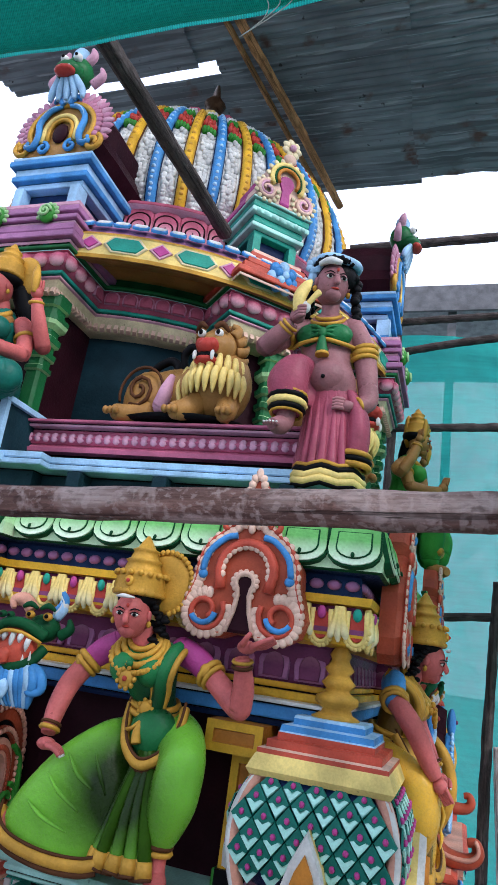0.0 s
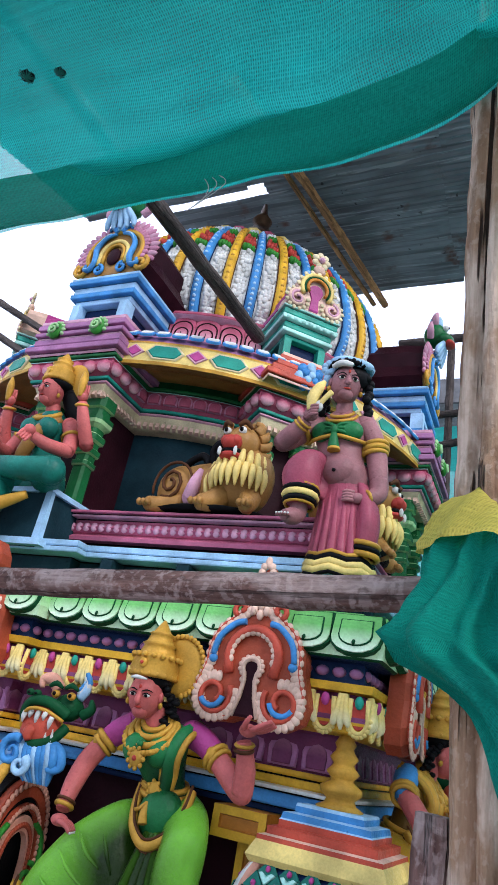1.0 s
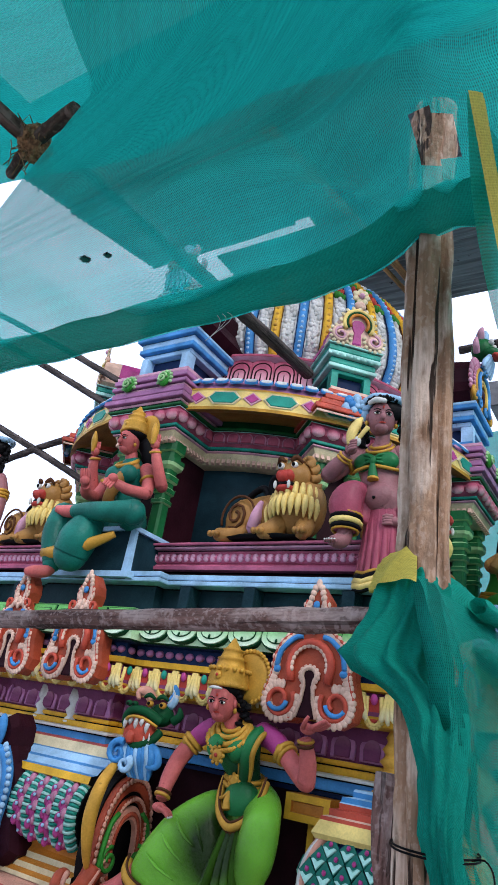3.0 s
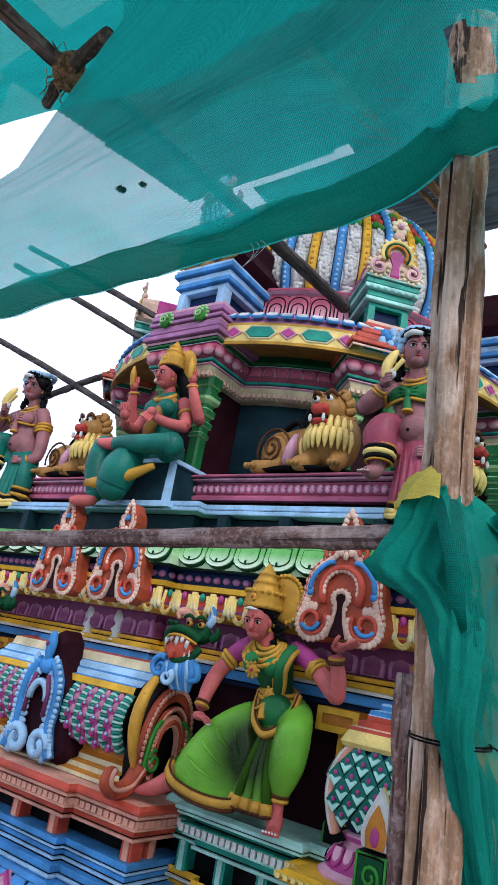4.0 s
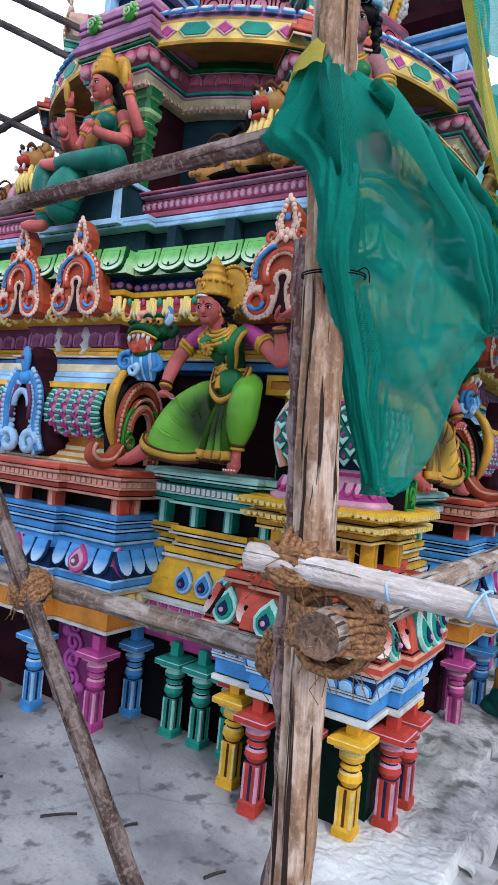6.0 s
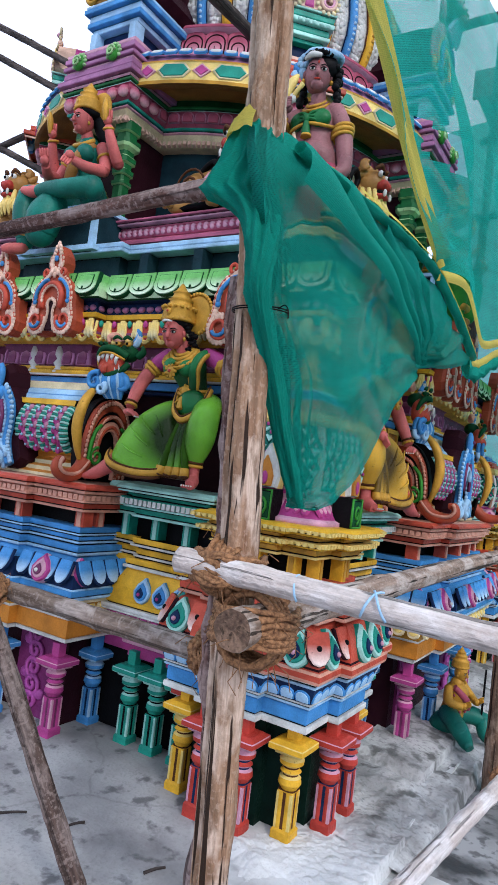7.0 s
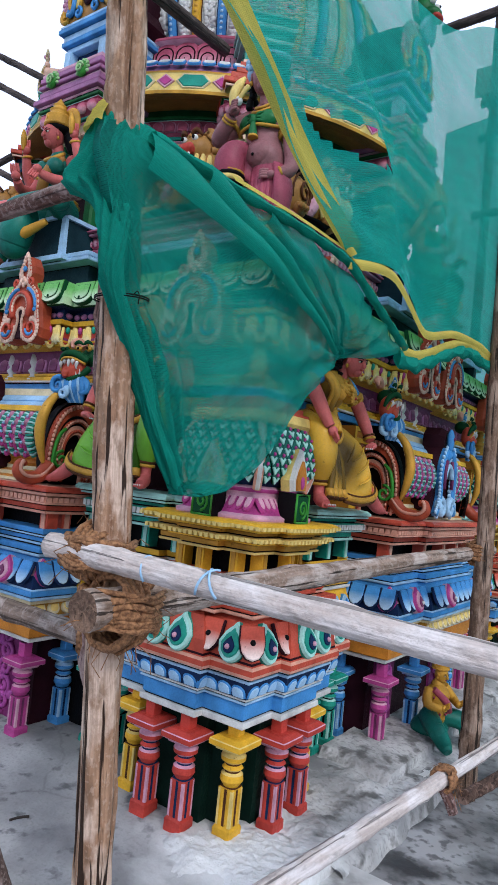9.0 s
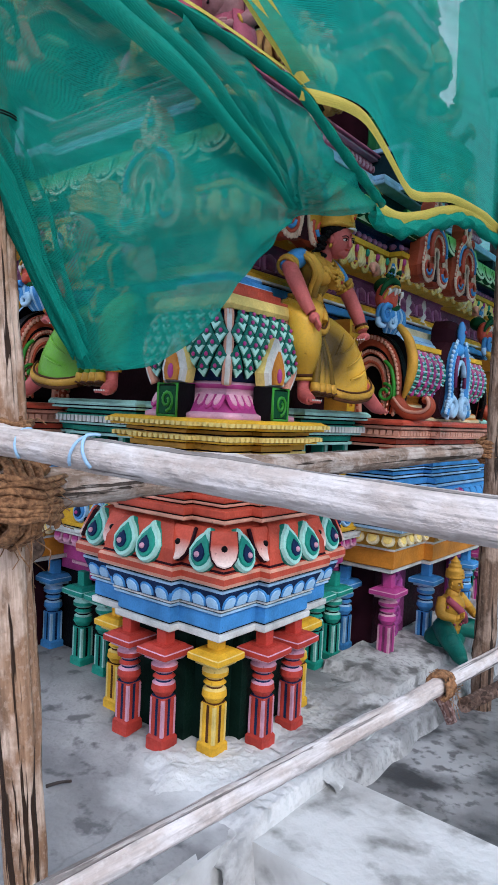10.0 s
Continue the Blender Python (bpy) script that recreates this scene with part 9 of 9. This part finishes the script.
    for s in (-1, 1):
        for k in range(14):
            ball(bm, (1.855 + s * (0.095 + 0.012 * rng.random() + 0.0015 * k), -2.02 + 0.05 * rng.random(), 4.165 - 0.016 * k), 0.024, D, 7, 5)
    for k in range(14):
        a = radians(200 + 140 * k / 13)
        ball(bm, (1.855 + 0.098 * math.cos(a), -2.012 + 0.10 * math.sin(a), 4.213 + 0.006 * (k % 2)), 0.017, D, 6, 5)
    tube(bm, [(1.857 + 0.104 * math.cos(t), -2.0 + 0.098 * math.sin(t), 4.232 + 0.010 * math.sin(t * 2)) for t in (2 * math.pi * i / 24 for i in range(25))], 0.022, 8, PB)
    for k in range(7):
        a = 2 * math.pi * k / 7
        ball(bm, (1.765 + 0.026 * math.cos(a), -2.075, 4.205 + 0.028 * math.sin(a)), (0.020, 0.014, 0.020), PB, 8, 6)
    limb(bm, [(1.765, -2.06, 4.19), (1.755, -2.055, 4.14), (1.762, -2.05, 4.11)], [0.020, 0.024, 0.010], PB, 8)
    # arm holding the horn
    limb(bm, [(1.722, -1.975, 3.915), (1.665, -2.025, 3.86), (1.610, -2.065, 3.795), (1.582, -2.085, 3.770)], [0.056, 0.055, 0.052, 0.050], SK, 14)
    limb(bm, [(1.582, -2.085, 3.770), (1.630, -2.115, 3.795), (1.672, -2.13, 3.825), (1.712, -2.145, 3.858)], [0.050, 0.048, 0.042, 0.032], SK, 14)
    ball(bm, (1.735, -2.155, 3.885), (0.038, 0.030, 0.036), SK, 10, 8)
    for k in range(4):
        limb(bm, [(1.722, -2.165, 3.862 + 0.014 * k), (1.752, -2.192, 3.866 + 0.015 * k), (1.778, -2.182, 3.875 + 0.015 * k)], [0.011, 0.011, 0.008], SK, 8, 3)
    for d in (0.0, 0.016):
        bangle(bm, (1.700 - d, -2.14 + 0.3 * d, 3.848 - 0.8 * d), (0.7, -0.3, 0.6), 0.037, 0.008, G)
    bangle(bm, (1.655, -2.032, 3.85), (-0.7, -0.4, -0.7), 0.058, 0.014, G)
    limb(bm, [(1.738, -2.175, 3.895), (1.738, -2.172, 3.97), (1.755, -2.15, 4.04), (1.772, -2.13, 4.085)], [0.020, 0.030, 0.026, 0.010], Y, 12)
    ball(bm, (1.772, -2.165, 3.925), (0.022, 0.022, 0.030), W, 10, 8)
    limb(bm, [(1.778, -2.17, 3.935), (1.803, -2.16, 3.98), (1.822, -2.15, 4.01)], [0.013, 0.014, 0.016], Y, 8)
    # arm on the hip
    limb(bm, [(1.960, -1.97, 3.915), (2.005, -1.962, 3.83), (2.035, -1.96, 3.72), (2.055, -1.965, 3.60)], [0.056, 0.056, 0.052, 0.046], SK, 14)
    limb(bm, [(2.055, -1.965, 3.61), (2.062, -1.985, 3.54), (2.035, -2.02, 3.50), (2.0, -2.05, 3.485)], [0.046, 0.044, 0.038, 0.028], SK, 14)
    for d, r in ((0.0, 0.016), (0.026, 0.012), (-0.024, 0.012)):
        bangle(bm, (2.020, -1.962, 3.775 + d), (0.25, 0, -1), 0.058, r, G)
    bangle(bm, (2.025, -2.03, 3.495), (-0.6, -0.5, -0.3), 0.036, 0.009, G)
    ball(bm, (1.985, -2.062, 3.484), (0.034, 0.028, 0.026), SK, 10, 8)
    for k in range(4):
        limb(bm, [(1.972, -2.075, 3.470 + 0.013 * k), (1.945, -2.095, 3.466 + 0.014 * k), (1.925, -2.095, 3.460 + 0.014 * k)], [0.010, 0.010, 0.007], SK, 8, 3)
    me = mesh_of("standing_statue", bm, [P("skin_dark"), P("white"), P("gold"), P("black"), P(skirt), P(top), P("paleblue"), P("red"), P("paleyellow")])
    return tagged(new("standing_statue", me), label, "statue")


standing_woman("painted plaster standing figure in wine-red skirt holding a horn").matrix_basis = pose(0.035, 0, -0.02)
s2 = standing_woman("dark plaster figure in deep green skirt at the far corner", "darkteal", "skin_dark")
foot = Vector((1.87, -1.98, min(v.co.z for v in s2.data.vertices)))
s2.matrix_basis = Matrix.Translation(foot + Vector((-3.52, 0.02, 0))) @ Matrix.Scale(1.1, 4) @ Matrix.Translation(-foot)


def base_guard(skin, robe, cloth):
    """A small crowned guardian seated at the foot of the tower."""
    bm = bmesh.new()
    SK, W, G, D, C, R = range(6)
    limb(bm, [(0, 0, 0.16), (0, -0.01, 0.24), (0, -0.02, 0.33), (0, -0.02, 0.38)], [0.085, 0.075, 0.085, 0.05], G, 14)
    face(bm, (0, -0.04, 0.46), 0.055, SK, W, D, 0, R)
    crown(bm, (0, -0.03, 0.495), 0.06, G)
    for s in (-1, 1):
        limb(bm, [(s * 0.05, 0, 0.16), (s * 0.14, -0.10, 0.15), (s * 0.17, -0.16, 0.12)], [0.07, 0.065, 0.06], C, 12)
        limb(bm, [(s * 0.17, -0.16, 0.13), (s * 0.14, -0.2, 0.05), (s * 0.15, -0.24, 0.02)], [0.06, 0.05, 0.03], C, 12)
        limb(bm, [(s * 0.09, -0.01, 0.36), (s * 0.15, -0.05, 0.28), (s * 0.10, -0.13, 0.26)], [0.034, 0.032, 0.024], SK, 10)
        hand(bm, (s * 0.09, -0.14, 0.265), (0, -0.5, 0.4), 0.022, SK)
    ball(bm, (0, 0.02, 0.08), (0.16, 0.12, 0.09), C, 14, 8)
    limb(bm, [(0.13, -0.16, 0.02), (0.135, -0.16, 0.3), (0.135, -0.16, 0.5)], [0.008, 0.008, 0.008], D, 6)
    for k in range(14):
        a, z = radians(200 + 140 * (k % 5) / 4), 0.20 + 0.055 * (k // 5)
        ball(bm, (0.08 * math.cos(a), -0.02 + 0.078 * math.sin(a), z), 0.010, R, 6, 5)
    limb(bm, [(-0.09, -0.05, 0.37), (0.0, -0.10, 0.28), (0.09, -0.07, 0.19)], [0.022, 0.026, 0.022], R, 10)
    return mesh_of("guardian_statue", bm, [P(skin), P("white"), P(robe), P("black"), P(cloth), P("wine")])


for loc, rot, colours, label in (((2.66, -0.34, 0.02), 75, ("gold", "gold", "darkteal"), "small gold-clad guardian figure with dark green legs"), ((-0.02, -2.62, 0.0), 12, ("skin", "orange", "skin"), "small pink-skinned guardian figure in an orange robe")):
    ob = new("guardian_statue", base_guard(*colours))
    ob.matrix_basis = turned(loc, rot)
    tagged(ob, label, "statue")


# ---- yali masks at the ends of the barrel roofs ----
def yali():
    """A snarling mask: raised snout over an open red mouth, curling beard below."""
    bm = bmesh.new()
    GR, RD, W, BL, PB, PK, YE, D = range(8)
    ball(bm, (0.055, -0.01, 0.08), (0.070, 0.07, 0.060), GR, 16, 10)
    ball(bm, (-0.015, -0.085, -0.015), (0.094, 0.062, 0.100), RD, 16, 10)
    limb(bm, [(0.10, -0.08, 0.045), (0.03, -0.125, 0.085), (-0.05, -0.135, 0.085), (-0.095, -0.12, 0.045), (-0.105, -0.10, -0.01)], [0.026, 0.024, 0.022, 0.018, 0.010], GR, 12)
    tube(bm, curve_pts([(0.10, -0.105, 0.02), (0.03, -0.15, 0.052), (-0.045, -0.16, 0.05), (-0.082, -0.14, 0.015), (-0.09, -0.115, -0.03)], 4), 0.008, 6, YE)
    limb(bm, [(0.105, -0.07, 0.0), (0.07, -0.11, -0.06), (0.0, -0.125, -0.085), (-0.06, -0.115, -0.075)], [0.022, 0.022, 0.02, 0.010], GR, 10)
    for x, z, h in ((-0.07, 0.035, 0.045), (-0.04, 0.045, 0.035), (-0.005, 0.048, 0.06), (0.03, 0.045, 0.035), (0.065, 0.03, 0.05)):
        limb(bm, [(x, -0.145, z), (x - 0.004, -0.148, z - h * 0.5), (x - 0.008, -0.138, z - h)], [0.012, 0.011, 0.002], W, 7, 3)
    for x, h in ((0.075, 0.05), (0.045, 0.035), (0.0, 0.03)):
        limb(bm, [(x, -0.12, -0.065), (x, -0.128, -0.065 + h)], [0.010, 0.002], W, 7, 3)
    limb(bm, [(-0.02, -0.10, -0.02), (-0.03, -0.14, -0.045), (-0.02, -0.15, -0.075)], [0.03, 0.028, 0.014], RD, 10)
    for x in (-0.08, -0.045):
        ball(bm, (x, -0.135, 0.115), (0.020, 0.020, 0.016), GR, 8, 6)
        ball(bm, (x, -0.153, 0.114), (0.008, 0.005, 0.006), D, 6, 5)
    for x in (0.015, 0.095):
        ball(bm, (x, -0.082, 0.128), (0.022, 0.018, 0.018), YE, 10, 7)
        ball(bm, (x, -0.099, 0.129), 0.009, D, 8, 6)
        limb(bm, [(x - 0.03, -0.10, 0.155), (x, -0.10, 0.172), (x + 0.03, -0.085, 0.155)], [0.008, 0.013, 0.006], GR, 8, 3)
    limb(bm, [(-0.02, 0.0, 0.15), (-0.06, -0.01, 0.19), (-0.10, -0.02, 0.18), (-0.095, -0.03, 0.145)], [0.03, 0.03, 0.024, 0.010], PK, 10)
    for k in range(3):
        limb(bm, [(0.10, -0.01, 0.13 + 0.012 * k), (0.13, -0.02, 0.17 + 0.016 * k), (0.115, -0.03, 0.205 + 0.018 * k)], [0.022, 0.02, 0.008], (PB, W, BL)[k], 8, 3)
    limb(bm, [(0.14, -0.02, 0.06), (0.18, -0.03, 0.09), (0.17, -0.03, 0.13)], [0.025, 0.022, 0.008], GR, 8)
    # beard in curling strands
    for q, (x, z, r) in enumerate(((-0.085, -0.13, 0.062), (-0.03, -0.175, 0.040))):
        tube(bm, [(x + a, -0.145, z + b) for a, b in spiral(0, 0, r, 0.010, 60, 1.35 if q == 0 else -1.2, 18)], [0.019 - 0.0007 * i for i in range(19)], 8, PB if q else BL)
    for k in range(9):
        x = -0.07 + 0.02 * k
        limb(bm, [(x, -0.115, -0.075), (x * 1.15 + 0.01, -0.125, -0.13), (x * 0.9 + 0.02, -0.10, -0.19), (x * 0.7 + 0.03, -0.085, -0.235)], [0.018, 0.021, 0.018, 0.007], (BL, PB, BL)[k % 3], 8, 4)
    for sx, z0 in ((-1, -0.06), (-1, -0.10), (1, -0.07)):
        limb(bm, [(0.01 + sx * 0.06, -0.10, z0), (0.01 + sx * 0.12, -0.11, z0 - 0.03), (0.01 + sx * 0.135, -0.11, z0 - 0.085), (0.01 + sx * 0.09, -0.12, z0 - 0.10), (0.01 + sx * 0.075, -0.12, z0 - 0.065)], [0.02, 0.022, 0.02, 0.015, 0.006], PB if z0 < -0.08 else BL, 10)
    return mesh_of("yali_mask", bm, M("deepgreen", "coral", "white", "blue", "paleblue", "salmon", "gold", "black"))


ym = yali()
for x, y, z, r in ((0.86, -2.28, 2.29, 8), (-0.86, -2.28, 2.29, -8)):
    for base in (Matrix.Identity(4), R90):
        ob = new("yali_mask", ym)
        ob.matrix_basis = base @ turned((x, y, z), r, 0.95)
        tagged(ob, "green snarling yali mask with white fangs and blue beard", "ornament", "yali masks")

# baluster seen under the eave, and dry sticks on the terrace
bm = bmesh.new()
lathe(bm, [(0.07, 2.19), (0.075, 2.21), (0.04, 2.23), (0.055, 2.26), (0.03, 2.29), (0.05, 2.32), (0.03, 2.35), (0.045, 2.38), (0.035, 2.44)], 12, 0, (0, 0))
bal = mesh_of("baluster", bm, M("white"))
for u in (-0.13, 0.13):
    for base in (Matrix.Identity(4), R90):
        ob = new("baluster", bal)
        ob.matrix_basis = base @ pose(u, -2.12, 0)
        tagged(ob, "small white turned baluster under the eave", "baluster", "balusters")
for i, (x, y, a, l) in enumerate(((2.1, -3.05, 20, 0.10), (1.3, -3.2, 70, 0.16), (1.65, -2.95, 130, 0.09), (2.0, -3.6, 40, 0.14), (0.9, -3.1, 10, 0.12))):
    pole("dry_stick", [(x, y, 0.012), (x + l * 0.5 * math.cos(a), y + l * 0.5 * math.sin(a), 0.016), (x + l * math.cos(a), y + l * math.sin(a), 0.012)], 0.007, 0.006, dark_wood(), "dark dry stick lying on the terrace", 1, 8, 40 + i)
